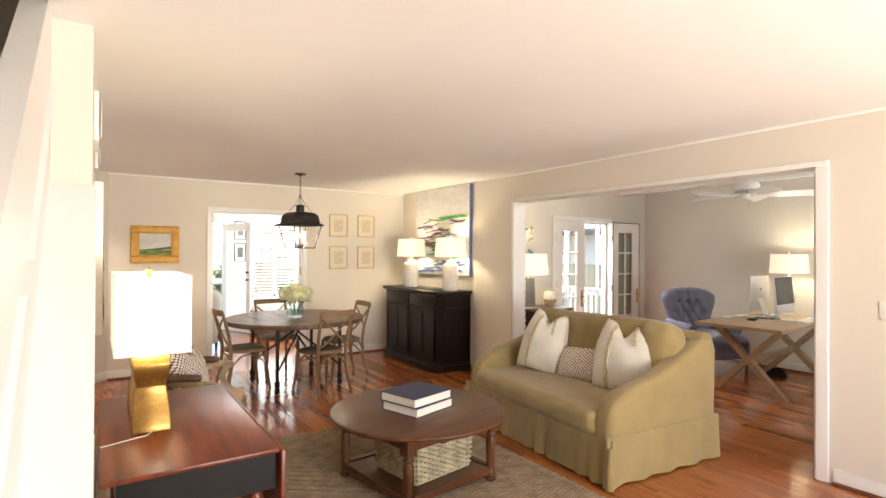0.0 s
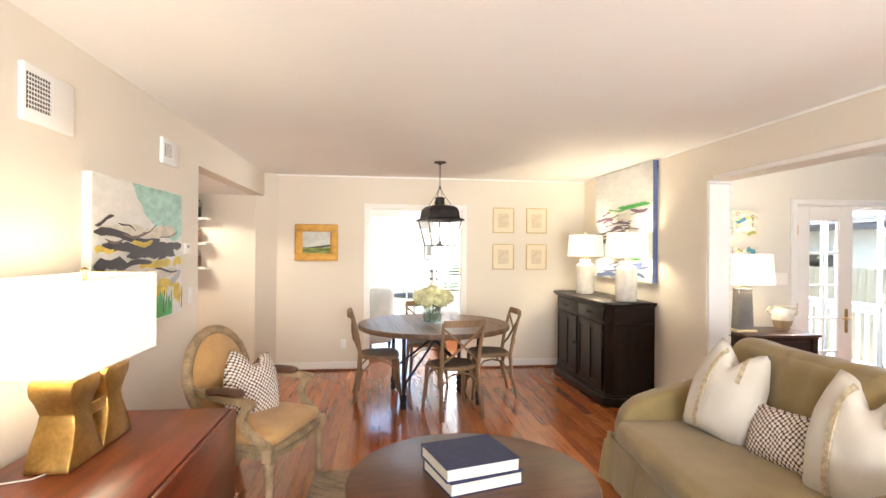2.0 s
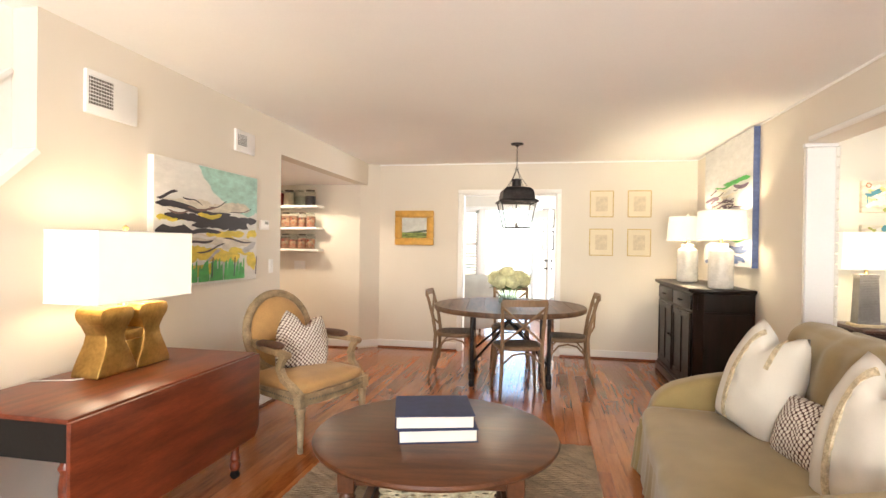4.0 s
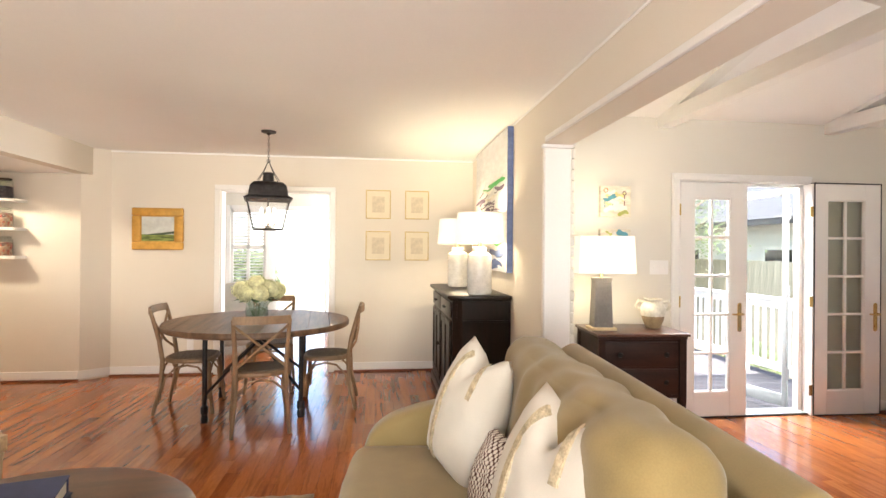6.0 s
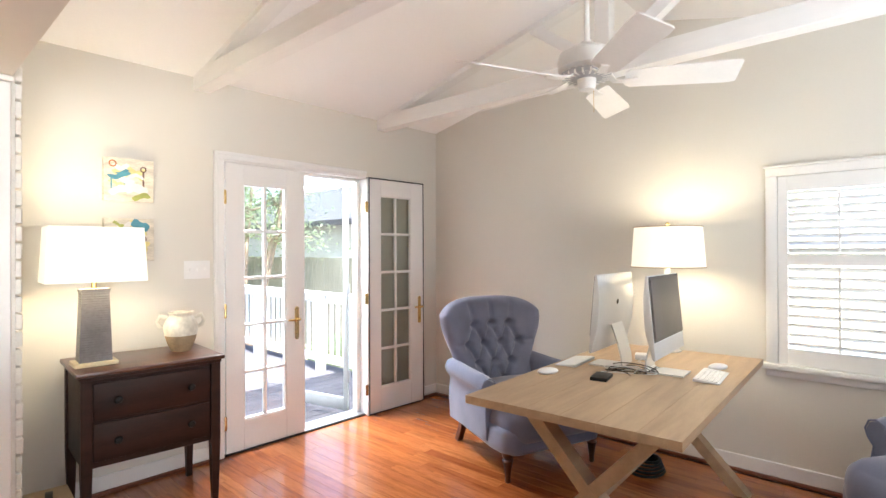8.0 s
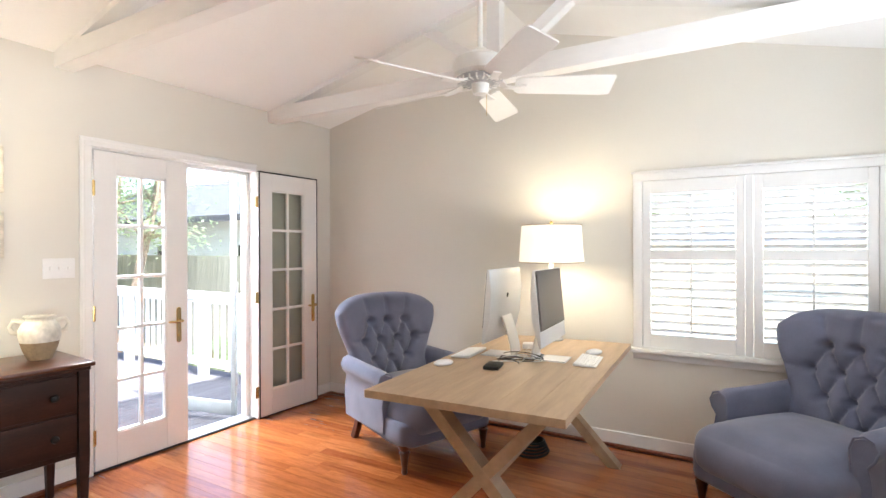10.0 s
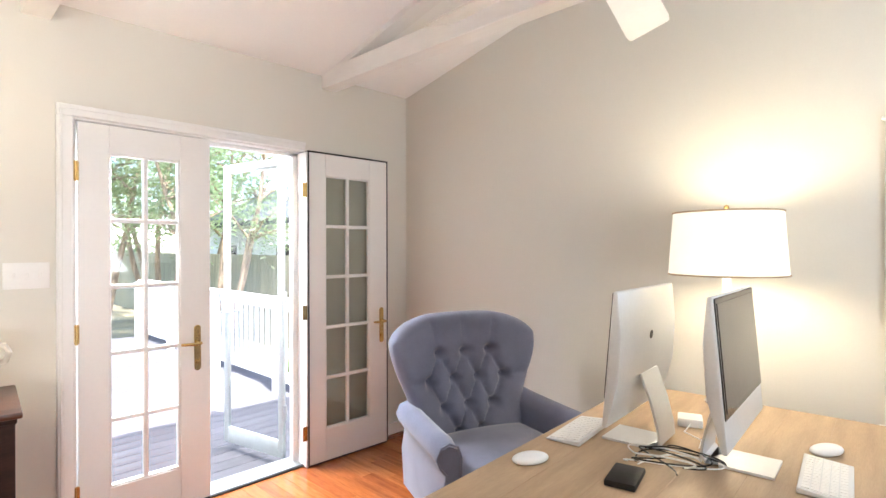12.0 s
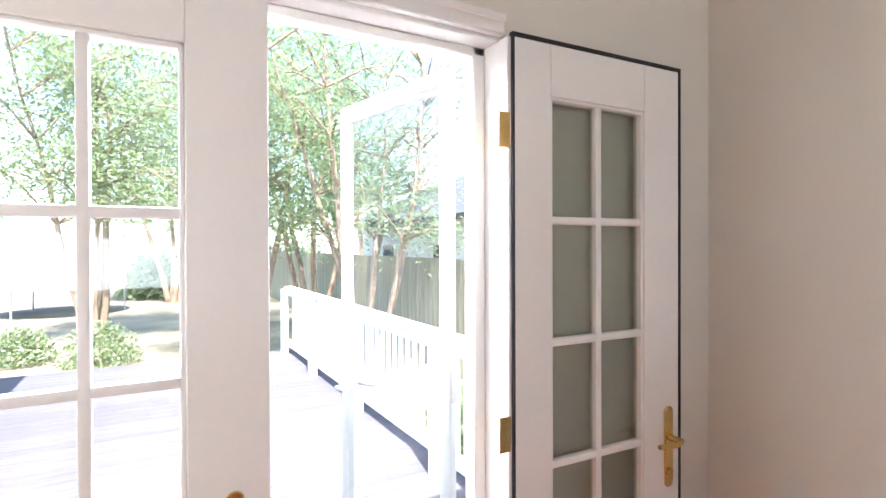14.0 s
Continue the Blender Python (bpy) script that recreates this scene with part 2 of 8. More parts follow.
tagged(part("wall_office_east", bm, OFFICE, smooth=0), "pale greige painted gable wall with a shuttered window", "wall", kind="structure")
walls("wall_office_south", [((X_R2, Y_OS - 0.14, 0), (5.1, Y_OS, EAVE + 0.1)), ((6.7, Y_OS - 0.14, 0), (X_O, Y_OS, EAVE + 0.1)), ((5.1, Y_OS - 0.14, 0), (6.7, Y_OS, 0.8)), ((5.1, Y_OS - 0.14, 1.9), (6.7, Y_OS, EAVE + 0.1))], OFFICE, "pale greige painted wall")
# unseen panel added behind the office fill lamp to keep the sun out
walls("wall_blind", [((5.1, 1.95, 0.8), (6.7, 1.96, 1.9))], TRIM, "unseen white panel that blocks sun at the south opening")
# unseen footings under the outer walls, added to block sun leaking in below
walls("wall_footing", [((X_O, Y_OS - 0.14, -0.55), (X_O + 0.16, Y_F + 0.16, 0)), ((X_R2, Y_OS - 0.14, -0.55), (X_O, Y_OS, 0)), ((-1.24, Y_S - 0.14, -0.55), (X_R2, Y_S, 0)), ((-1.24, Y_S, -0.55), (-1.1, 5.6, 0)), ((-2.04, 5.6, -0.55), (-1.9, 8.21, 0)), ((-1.9, 8.07, -0.55), (-0.14, 8.21, 0)),
      ((S_W - 0.14, Y_D + 0.14, -0.55), (S_W, S_N + 0.14, 0)), ((S_W, S_N, -0.55), (S_E, S_N + 0.14, -0.02)), ((S_E - 0.14, Y_D + 0.14, -0.55), (S_E, S_N, 0))], OFFICE, "unseen wall footing that stops light leaks")
# ceilings
for name, lo, hi in (("ceiling", (-0.14, Y_S - 0.14, H), (X_R, Y_D + 0.14, H + 0.12)), ("ceiling_hall", (-2.04, 5.6, 2.155), (-0.14, 8.07, 2.3)), ("ceiling_foyer", (-1.24, Y_S - 0.14, 4.2), (0, 5.6, 4.3))):
    tagged(part(name, box(B(), lo, hi), CEIL, smooth=0), "smooth white painted ceiling", "ceiling", kind="structure")
bm = B()
prism(bm, [(Y_F, EAVE), (RIDGE_Y, RIDGE), (Y_OS, EAVE_S), (Y_OS, EAVE_S + 0.2), (RIDGE_Y, RIDGE + 0.12), (Y_F, EAVE + 0.12)], X_R2, X_O, "x")
tagged(part("ceiling_office", bm, CEIL, smooth=0), "white painted vaulted ceiling", "ceiling", kind="structure")

# sunroom shell beyond the doorway
walls("wall_sunroom_north", [((S_W, S_N, 0), (0.42, S_N + 0.14, 2.5)), ((1.02, S_N, 0), (1.16, S_N + 0.14, 2.5)), ((2.06, S_N, 0), (2.60, S_N + 0.14, 2.5)), ((3.50, S_N, 0), (S_E, S_N + 0.14, 2.5)),
      ((0.42, S_N, 0), (1.02, S_N + 0.14, 0.75)), ((0.42, S_N, 2.08), (1.02, S_N + 0.14, 2.5)), ((1.16, S_N, 2.08), (2.06, S_N + 0.14, 2.5)), ((2.60, S_N, 0), (3.50, S_N + 0.14, 0.6)), ((2.60, S_N, 2.08), (3.50, S_N + 0.14, 2.5))], OFFICE, "white painted sunroom wall with windows and a door")
walls("wall_sunroom_side", [((S_W - 0.14, Y_D + 0.14, 0), (S_W, S_N + 0.14, 2.5)), ((S_E - 0.14, Y_D + 0.14, 0), (S_E, 9.25, 2.5)), ((S_E - 0.14, 11.15, 0), (S_E, S_N, 2.5)), ((S_E - 0.14, 9.25, 0), (S_E, 11.15, 0.75)), ((S_E - 0.14, 9.25, 2.05), (S_E, 11.15, 2.5)), ((S_W, Y_D + 0.14, 2.06), (1.255, Y_D + 0.2, 2.5))], OFFICE, "white painted sunroom side wall")
tagged(part("ceiling_sunroom", box(B(), (S_W - 0.14, Y_D + 0.14, 2.5), (S_E, S_N + 0.14, 2.6)), CEIL, smooth=0), "white painted sunroom ceiling", "ceiling", kind="structure")


# trims
def strip(name, boxes, label, material=TRIM, bevel=0.004):
    bm = B()
    for lo, hi in boxes:
        box(bm, lo, hi, bevel, 1)
    return tagged(part(name, bm, material), label, "trim", kind="structure")


def skirting(name, runs):
    """White board with a red-brown shoe moulding at its foot; runs: (lo, hi, wall side)."""
    strip(name, [((x0, y0, 0.02), (x1, y1, 0.105)) for x0, y0, x1, y1 in runs], "white painted baseboard")


SHOE = mat("stained_shoe_moulding", (0.22, 0.07, 0.03), 0.4, vary=0.2, scale=6, grain=60)
e = 0.016
skirting("baseboard_dining", [(0.13, Y_D - e, 1.20, Y_D), (2.505, Y_D - e, X_R - e, Y_D), (X_R - e, 5.66, X_R, Y_D)])
skirting("baseboard_left", [(0, 2.0, e, 5.81)])
skirting("baseboard_hall", [(-1.9, 8.07 - e, -0.09, 8.07)])
skirting("baseboard_right", [(X_R - e, Y_S, X_R, 2.43)])
skirting("baseboard_office", [(X_R2 + 0.07, Y_F - e, 5.41, Y_F), (6.765, Y_F - e, X_O - e, Y_F), (X_O - e, Y_OS, X_O, Y_F)])
strip("shoe_moulding", [((0.13, Y_D - 0.034, 0), (1.20, Y_D, 0.02)), ((2.505, Y_D - 0.034, 0), (X_R - 0.034, Y_D, 0.02)), ((X_R - 0.034, 5.66, 0), (X_R, Y_D, 0.02)), ((0, 2.0, 0), (0.034, 5.81, 0.02)), ((-1.9, 8.07 - 0.034, 0), (-0.09, 8.07, 0.02)),
      ((X_R - 0.034, Y_S, 0), (X_R, 2.43, 0.02)), ((X_R2 + 0.07, Y_F - 0.034, 0), (5.41, Y_F, 0.02)), ((6.765, Y_F - 0.034, 0), (X_O - 0.034, Y_F, 0.02)), ((X_O - 0.034, Y_OS, 0), (X_O, Y_F, 0.02))], "red-brown stained shoe moulding", SHOE)
bm = B()
ribbon(bm, [(-0.09, 8.062, 0.0625), (0.13, 8.243, 0.0625)], 0.016, 0.085)
tagged(part("baseboard_corner", bm, TRIM), "white painted baseboard on the splayed corner", "trim", kind="structure")
# doorway casing and jamb lining
strip("doorway_casing", [((1.195, Y_D - 0.02, 0), (1.255, Y_D, 2.04)), ((2.45, Y_D - 0.02, 0), (2.505, Y_D, 2.04)), ((1.195, Y_D - 0.02, 2.04), (2.505, Y_D, 2.095)),
      ((1.255, Y_D - 0.005, 0), (1.27, Y_D + 0.145, 2.025)), ((2.435, Y_D - 0.005, 0), (2.45, Y_D + 0.145, 2.025)), ((1.255, Y_D - 0.005, 2.025), (2.45, Y_D + 0.145, 2.04))], "white painted doorway casing")
# wide opening: white pilaster at the wall's end, casing on the other side
strip("opening_pilaster", [((X_R + 0.008, 5.63, 0), (X_R2 - 0.004, 5.65, 2.09)), ((X_R - 0.012, 5.612, 2.09), (X_R2 + 0.004, 5.65, 2.114)), ((X_R, 5.622, 0), (X_R2, 5.65, 0.12))], "white painted pilaster trim at the wall end")
strip("opening_casing", [((X_R - 0.02, 2.455, 0), (X_R, 2.53, 2.115)), ((X_R, 2.53, 0), (X_R2, 2.545, 2.1)), ((X_R - 0.02, 2.455, 2.115), (X_R, 5.55, 2.15))], "white painted cased opening trim")
strip("cornice", [((0.0, Y_D - 0.008, H - 0.02), (X_R, Y_D, H)), ((X_R - 0.008, Y_S, H - 0.02), (X_R, Y_D - 0.008, H))], "thin white ceiling moulding", CEIL)

# painted brick on the office side of the dividing wall
BRICKM = mat("white_painted_brick", (0.80, 0.78, 0.72), 0.6, vary=0.05, scale=9, grain=70, bump=0.35, island=0.06, dist=0.004)
tagged(part("wall_brick", box(B(), (X_R2, 5.652, 0), (X_R2 + 0.012, Y_F, 2.48)), BRICKM, smooth=0), "white painted brick wall end", "wall", kind="structure")

# roof trusses: tie beam, top chords under the slopes, king post, struts
BEAMM = mat("white_painted_beam", (0.88, 0.865, 0.84), 0.5, vary=0.03, scale=3, grain=40, bump=0.06, stretch=(1, 0.2, 1))
TIE0, TIE1, CHORD = 2.425, 2.54, 0.035
for x in (5.34, 6.88):
    tr = thing("roof_truss", pose(x, 0, 0), "white painted timber roof truss under the vault", "roof truss", "roof trusses")
    part("tie_beam", box(B(), (-0.055, Y_OS - 0.02, TIE0), (0.055, Y_F + 0.02, TIE1), 0.004, 1), BEAMM, tr)
    for y_e, z_e in ((Y_F, EAVE), (Y_OS, EAVE_S)):
        part("top_chord", prism(B(), [(y_e, z_e - CHORD), (RIDGE_Y, RIDGE - CHORD), (RIDGE_Y, RIDGE + 0.02), (y_e, z_e + 0.02)], -0.05, 0.05, "x"), BEAMM, tr, smooth=0)
    part("king_post", box(B(), (-0.04, RIDGE_Y - 0.045, TIE1 - 0.01), (0.04, RIDGE_Y + 0.045, RIDGE), 0.003, 1), BEAMM, tr)
    for sgn in (1, -1):
        part("strut", ribbon(B(), [(0, RIDGE_Y + sgn * 0.05, TIE1 - 0.01), (0, RIDGE_Y + sgn * 0.50, RIDGE - 0.125)], 0.07, 0.07), BEAMM, tr)

# staircase behind the left wall
STAIRW = mat("dark_stair_tread", (0.11, 0.04, 0.02), 0.35, vary=0.2, scale=4, grain=50, stretch=(1, 5, 1))
st = thing("staircase", pose(-0.62, 1.9, 0), "white staircase with dark wooden treads", "staircase")
for k in range(13):
    z, y = 0.19 * (k + 1), 0.21 * k
    part("riser", box(B(), (-0.475, y, z - 0.19), (0.395, y + 0.02, z - 0.03)), TRIM, st)
    part("tread", box(B(), (-0.475, y - 0.025, z - 0.03), (0.395, y + 0.24, z), 0.006, 1), STAIRW, st)
bm = B()
prism(bm, [(-0.05, 0.25), (0.12, 0.25), (2.75, 2.62), (2.75, 2.9), (0.0, 0.42)], -0.478, -0.46, "x")
part("skirt_board", bm, TRIM, st, "white stair skirt board")
bm = B()
ribbon(bm, [(0.55, -0.07, 0.05), (0.55, 1.13, 1.265), (0.55, 1.66, 1.775)], 0.17, 0.03)
part("wall_cap", bm, TRIM, st, "white cap on the sloping stair wall")
bm = B()
prism(bm, [(-0.15, 0.0), (-0.15, 1.05), (0.35, 1.50), (1.9, 2.75), (2.7, 3.3), (2.7, 2.4), (0.5, 0.3), (0.5, 0.0)], 0.40, 0.479, "x")
part("side_panel", bm, TRIM, st, "white panelled stair balustrade", smooth=0)
for k in range(2):
    part("panel_moulding", ribbon(B(), [(0.481, 0.02 + 0.9 * k, 0.75 + 0.75 * k), (0.481, 0.75 + 0.9 * k, 1.4 + 0.75 * k)], 0.03, 0.02), TRIM, st)

# ---- living room ----
OLIVE = mat("olive_linen", (0.315, 0.232, 0.10), 0.92, vary=0.09, scale=5, grain=220, bump=0.12, sheen=0.3, spec=0.2, dist=0.003)
WHITECLOTH = mat("white_linen", (0.66, 0.615, 0.535), 0.95, vary=0.04, scale=6, grain=240, bump=0.15, sheen=0.2, spec=0.15, dist=0.003)
TANBAND = mat("tan_woven_band", (0.60, 0.50, 0.34), 0.95, vary=0.25, scale=40, grain=160, bump=0.2, spec=0.15)
MAHOG = mat("mahogany", (0.20, 0.042, 0.016), 0.3, vary=0.28, scale=4, grain=50, bump=0.03, stretch=(6, 0.7, 6), spec=0.4)
WALNUT = mat("dark_walnut", (0.115, 0.042, 0.017), 0.33, vary=0.3, scale=3, grain=45, bump=0.05, stretch=(1, 7, 1), spec=0.35)
NEARBLACK = mat("black_paint", (0.010, 0.009, 0.008), 0.45, vary=0.1, spec=0.25)
GOLDLEAF = mat("antique_gold_leaf", (0.46, 0.27, 0.075), 0.36, metal=0.85, vary=0.25, scale=7, grain=60, bump=0.12, dist=0.003)
BRASS = mat("brass", (0.70, 0.50, 0.20), 0.25, metal=1.0, vary=0.08)
WARMC = (1.0, 0.85, 0.62)


def dots_mat(name, ground, spot, size):
    m = mat(name, ground, 0.9, vary=0.08, scale=8, grain=200, bump=0.1, spec=0.15)
    nt = m.node_tree
    co, vo = nt.nodes.new("ShaderNodeTexCoord"), nt.nodes.new("ShaderNodeTexVoronoi")
    vo.inputs["Scale"].default_value, vo.inputs["Randomness"].default_value = size, 0.12
    mp = nt.nodes.new("ShaderNodeMapping")
    mp.inputs["Scale"].default_value = (1, 0.001, 1)
    mp.inputs["Rotation"].default_value = (0, 0.5, 0)
    nt.links.new(co.outputs["Object"], mp.inputs[0])
    nt.links.new(mp.outputs[0], vo.inputs[0])
    bs = nt.nodes["Principled BSDF"]
    nt.links.new(ramp(nt, vo.outputs["Distance"], [(0.40, spot), (0.47, ground)]), bs.inputs["Base Color"])
    return m


DOTS = dots_mat("brown_white_dot_cloth", (0.10, 0.045, 0.035), (0.80, 0.74, 0.66), 50)


def cushion(bm, w, h, t, notch=0.0, n=18, puff=0.42, sag=0.0):
    """A stuffed cushion, w wide along x, h high along z, t thick along y, with drawn-out corners."""
    chop = 0.36 if notch else 0.0

    def place(i, j, side):
        u, v = 2 * i / n - 1, 2 * j / n - 1
        rim = ((1 - u * u) * (1 - v * v)) ** puff
        x = u * w / 2 * (1 - 0.07 * (1 - v * v)) * (1 - chop * max(0, v) ** 1.7) * (1 - 0.4 * chop * max(0, -v) ** 2)
        z = v * h / 2 * (1 - 0.07 * (1 - u * u))
        z -= notch * math.exp(-abs(u / 0.34) ** 1.5) * max(0, v) ** 3
        fold = 1 - 0.35 * math.exp(-((u / 0.16) ** 2)) * max(0, v - 0.35) * (notch > 0)
        wob = 0.016 * noise.noise(Vector((u * 2.3 + w * 7, v * 2.1, side + t * 9))) + 0.010 * noise.noise(Vector((u * 3.1 + w * 3, v * 8.5 + u * 2, side + t * 5)))
        return Vector((x, side * (t / 2 * rim * fold) + wob * rim, z - sag * rim))
    a = [[bm.verts.new(place(i, j, 1)) for j in range(n + 1)] for i in range(n + 1)]
    b = [[a[i][j] if i in (0, n) or j in (0, n) else bm.verts.new(place(i, j, -1)) for j in range(n + 1)] for i in range(n + 1)]
    for i in range(n):
        for j in range(n):
            for g in (a, b):
                q = (g[i][j], g[i + 1][j], g[i + 1][j + 1], g[i][j + 1])
                if len(set(q)) == 4 and not (g is b and all(v in (a[i][j], a[i + 1][j], a[i + 1][j + 1], a[i][j + 1]) for v in q)):
                    bm.faces.new(q)
    return bm


def pillow(name, m, w, h, t, notch, material, label, bands=False):
    th = thing(name, m, label, "pillow", "throw pillows" if bands else "")
    p = part("cover", cushion(B(), w, h, t, notch), material, th, smooth=180)
    if bands:
        for u, low in ((-0.42, 0.30), (0.42, -0.96)):
            bm = B()
            rows = []
            for j in range(0, 25):
                v = low + (0.96 - low) * j / 24
                row = []
                for du in (-0.06, 0.06):
                    uu = u + du
                    rim = ((1 - uu * uu) * (1 - v * v)) ** 0.42
                    x = uu * w / 2 * (1 - 0.07 * (1 - v * v)) * (1 - 0.36 * (notch > 0) * max(0, v) ** 1.7) * (1 - 0.144 * (notch > 0) * max(0, -v) ** 2)
                    z = v * h / 2 * (1 - 0.07 * (1 - uu * uu)) - notch * math.exp(-abs(uu / 0.34) ** 1.5) * max(0, v) ** 3
                    fold = 1 - 0.35 * math.exp(-((uu / 0.16) ** 2)) * max(0, v - 0.35) * (notch > 0)
                    row.append((x, t / 2 * rim * fold + 0.008, z))
                rows.append([bm.verts.new(c) for c in row] + [bm.verts.new((c[0], c[1] - 0.012, c[2])) for c in row])
            for r0, r1 in zip(rows, rows[1:]):
                for k0, k1 in ((0, 1), (1, 3), (3, 2), (2, 0)):
                    bm.faces.new((r0[k0], r0[k1], r1[k1], r1[k0]))
            part("woven_band", bm, TANBAND, th, "tan patterned woven band", smooth=60)
    return th


def soft_box(bm, lo, hi, bulge, r=0.05, n=12, crease=0.0):
    """A padded block: rounded edges, bulged faces."""
    lo, hi = Vector(lo), Vector(hi)
    c, d = (lo + hi) / 2, (hi - lo) / 2
    bmesh.ops.create_cube(bm, size=2.0)
    bmesh.ops.subdivide_edges(bm, edges=list(bm.edges), cuts=n, use_grid_fill=True)
    for v in list(bm.verts):
        p = v.co.copy()
        q = Vector((p.x * d.x, p.y * d.y, p.z * d.z))
        inner = Vector([max(-(d[k] - r), min(d[k] - r, q[k])) for k in range(3)])
        off = q - inner
        if off.length > 1e-6:
            q = inner + off.normalized() * r
        for k in range(3):
            a, b = (k + 1) % 3, (k + 2) % 3
            w = max(0, 1 - p[a] ** 2) * max(0, 1 - p[b] ** 2)
            q[k] += bulge[k] * p[k] * w
        wob = noise.noise(q * 4.5) * 0.008 + crease * (1 - abs(noise.noise(Vector((q.x * 6 + 3, q.y * 4 + 5 * q.x + 4 * q.z, q.z * 7)))) * 2.4)
        v.co = c + q * (1 + wob)
    return bm


def sofa():
    th = thing("sofa", pose(3.42, 4.005, 0, 0, 0, -4.6), "olive green slipcovered linen loveseat with a skirt", "sofa")
    L = 0.85
    # local: x depth (front at -0.58), y length, z up
    part("seat_deck", box(B(), (-0.52, -L + 0.08, 0.2), (0.3, L - 0.08, 0.31), 0.02), OLIVE, th)
    part("seat_cushion", soft_box(B(), (-0.60, -L + 0.12, 0.29), (0.22, L - 0.12, 0.455), (0.01, 0.0, 0.02), 0.06, 34, 0.016), OLIVE, th, "long boxed seat cushion", smooth=180)
    # back, a little lower at the ends
    bm = B()
    prof = [(0.30, 0.06), (0.565, 0.06), (0.57, 0.82), (0.545, 0.905), (0.49, 0.935), (0.42, 0.90), (0.26, 0.5)]
    prism(bm, prof, -L + 0.02, L - 0.02, "y")
    bevelled(bm, 0.03, 3, 20)
    part("back", bm, OLIVE, th, smooth=60)
    # one long loose cushion, slumped and creased
    bm = soft_box(B(), (0.07, -0.765, 0.43), (0.31, 0.735, 1.005), (0.045, 0.012, 0.012), 0.09, 44, 0.0)
    bmesh.ops.rotate(bm, verts=bm.verts, cent=(0.16, 0, 0.45), matrix=Matrix.Rotation(radians(7), 3, "Y"))
    for v in bm.verts:
        y, z = v.co.y, v.co.z
        up = max(0.0, (z - 0.5) / 0.48)
        v.co.z -= 0.022 * up * (0.5 + 0.5 * math.sin(y * 4.3 + 0.6)) + 0.05 * up * max(0.0, (abs(y) - 0.60) / 0.14) ** 2
        fan = y + 0.22 * (z - 0.7)
        v.co.x += 0.019 * up * math.sin(fan * 26 + 2.4 * noise.noise(Vector((y * 3, z * 3, 1.7)))) * (0.35 + 0.65 * abs(noise.noise(Vector((y * 2.2, z * 1.4, 5.1)))) * 1.8)
        v.co += 0.012 * Vector((noise.noise(v.co * 7), 0, noise.noise(v.co * 6 + Vector((3, 1, 2)))))
    part("back_cushion", bm, OLIVE, th, "long loose creased back cushion", smooth=180)
    for s in (-1, 1):
        bm = B()
        prof = [(-0.57, 0.05), (0.54, 0.05), (0.56, 0.82), (0.50, 0.885), (0.38, 0.875), (0.18, 0.775), (-0.08, 0.675), (-0.30, 0.625), (-0.44, 0.58), (-0.53, 0.505), (-0.565, 0.40)]
        y0, y1 = sorted((s * (L + 0.005), s * (L - 0.15)))
        prism(bm, prof, y0, y1, "y")
        bevelled(bm, 0.045, 4, 18)
        part("arm", bm, OLIVE, th, "sloping padded arm", smooth=60)
    # skirt: gathered cloth round the base, with corner pleats
    bm = B()
    path = []
    n = 150
    for i in range(n + 1):
        y = -L - 0.01 + (2 * L + 0.02) * i / n
        path.append((-0.585 + 0.012 * math.sin(i * 0.5) * (1 + math.sin(i * 0.13)) * 0.6, y))
    rows = []
    for z, k in ((0.30, 0.2), (0.2, 0.5), (0.1, 0.8), (0.012, 1.3)):
        rows.append([bm.verts.new((-0.575 + (x + 0.585) * k - 0.02 * k, y, z)) for x, y in path])
    inner = [bm.verts.new((-0.55, y, 0.30)) for x, y in path], [bm.verts.new((-0.55, y, 0.012)) for x, y in path]
    allr = [inner[0]] + rows + [inner[1]]
    for a, b in zip(allr, allr[1:]):
        for i in range(n):
            bm.faces.new((a[i], a[i + 1], b[i + 1], b[i]))
    part("front_skirt", bm, OLIVE, th, "gathered cloth skirt", smooth=70)
    for s in (-1, 1):
        bm = B()
        rows = []
        y = s * (L + 0.012)
        for z, k in ((0.32, 0.15), (0.15, 0.6), (0.012, 1.2)):
            rows.append([bm.verts.new((-0.58 + 1.14 * i / 60, y + s * 0.012 * k * (1 + math.sin(i * 0.45 + 1)), z)) for i in range(61)])
        rows.insert(0, [bm.verts.new((-0.58 + 1.14 * i / 60, y - s * 0.03, 0.32)) for i in range(61)])
        rows.append([bm.verts.new((-0.58 + 1.14 * i / 60, y - s * 0.03, 0.012)) for i in range(61)])
        for a, b in zip(rows, rows[1:]):
            for i in range(60):
                bm.faces.new((a[i], a[i + 1], b[i + 1], b[i]))
        part("side_skirt", bm, OLIVE, th, smooth=70)
        bm = B()
        for k, (dx, dy) in enumerate(((0, 0), (0.028, 0.012), (0.05, -0.006), (-0.01, 0.03))):
            tube(bm, [(-0.585 + dx, s * (L + 0.005 + dy), 0.33 - 0.02 * k), (-0.595 + dx, s * (L + 0.012 + dy), 0.16), (-0.605 + dx, s * (L + 0.02 + dy), 0.014)], [0.014, 0.02, 0.027], 8)
        part("corner_pleat", bm, OLIVE, th, smooth=70)


sofa()
pillow("throw_pillow", pose(3.37, 4.38, 0.72, 15, -12, 110), 0.45, 0.57, 0.21, 0.12, WHITECLOTH, "white linen pillow with tan woven bands", True)
pillow("throw_pillow", pose(3.46, 3.59, 0.705, 17, 0, 104), 0.55, 0.60, 0.22, 0.16, WHITECLOTH, "white linen pillow with tan woven bands", True)
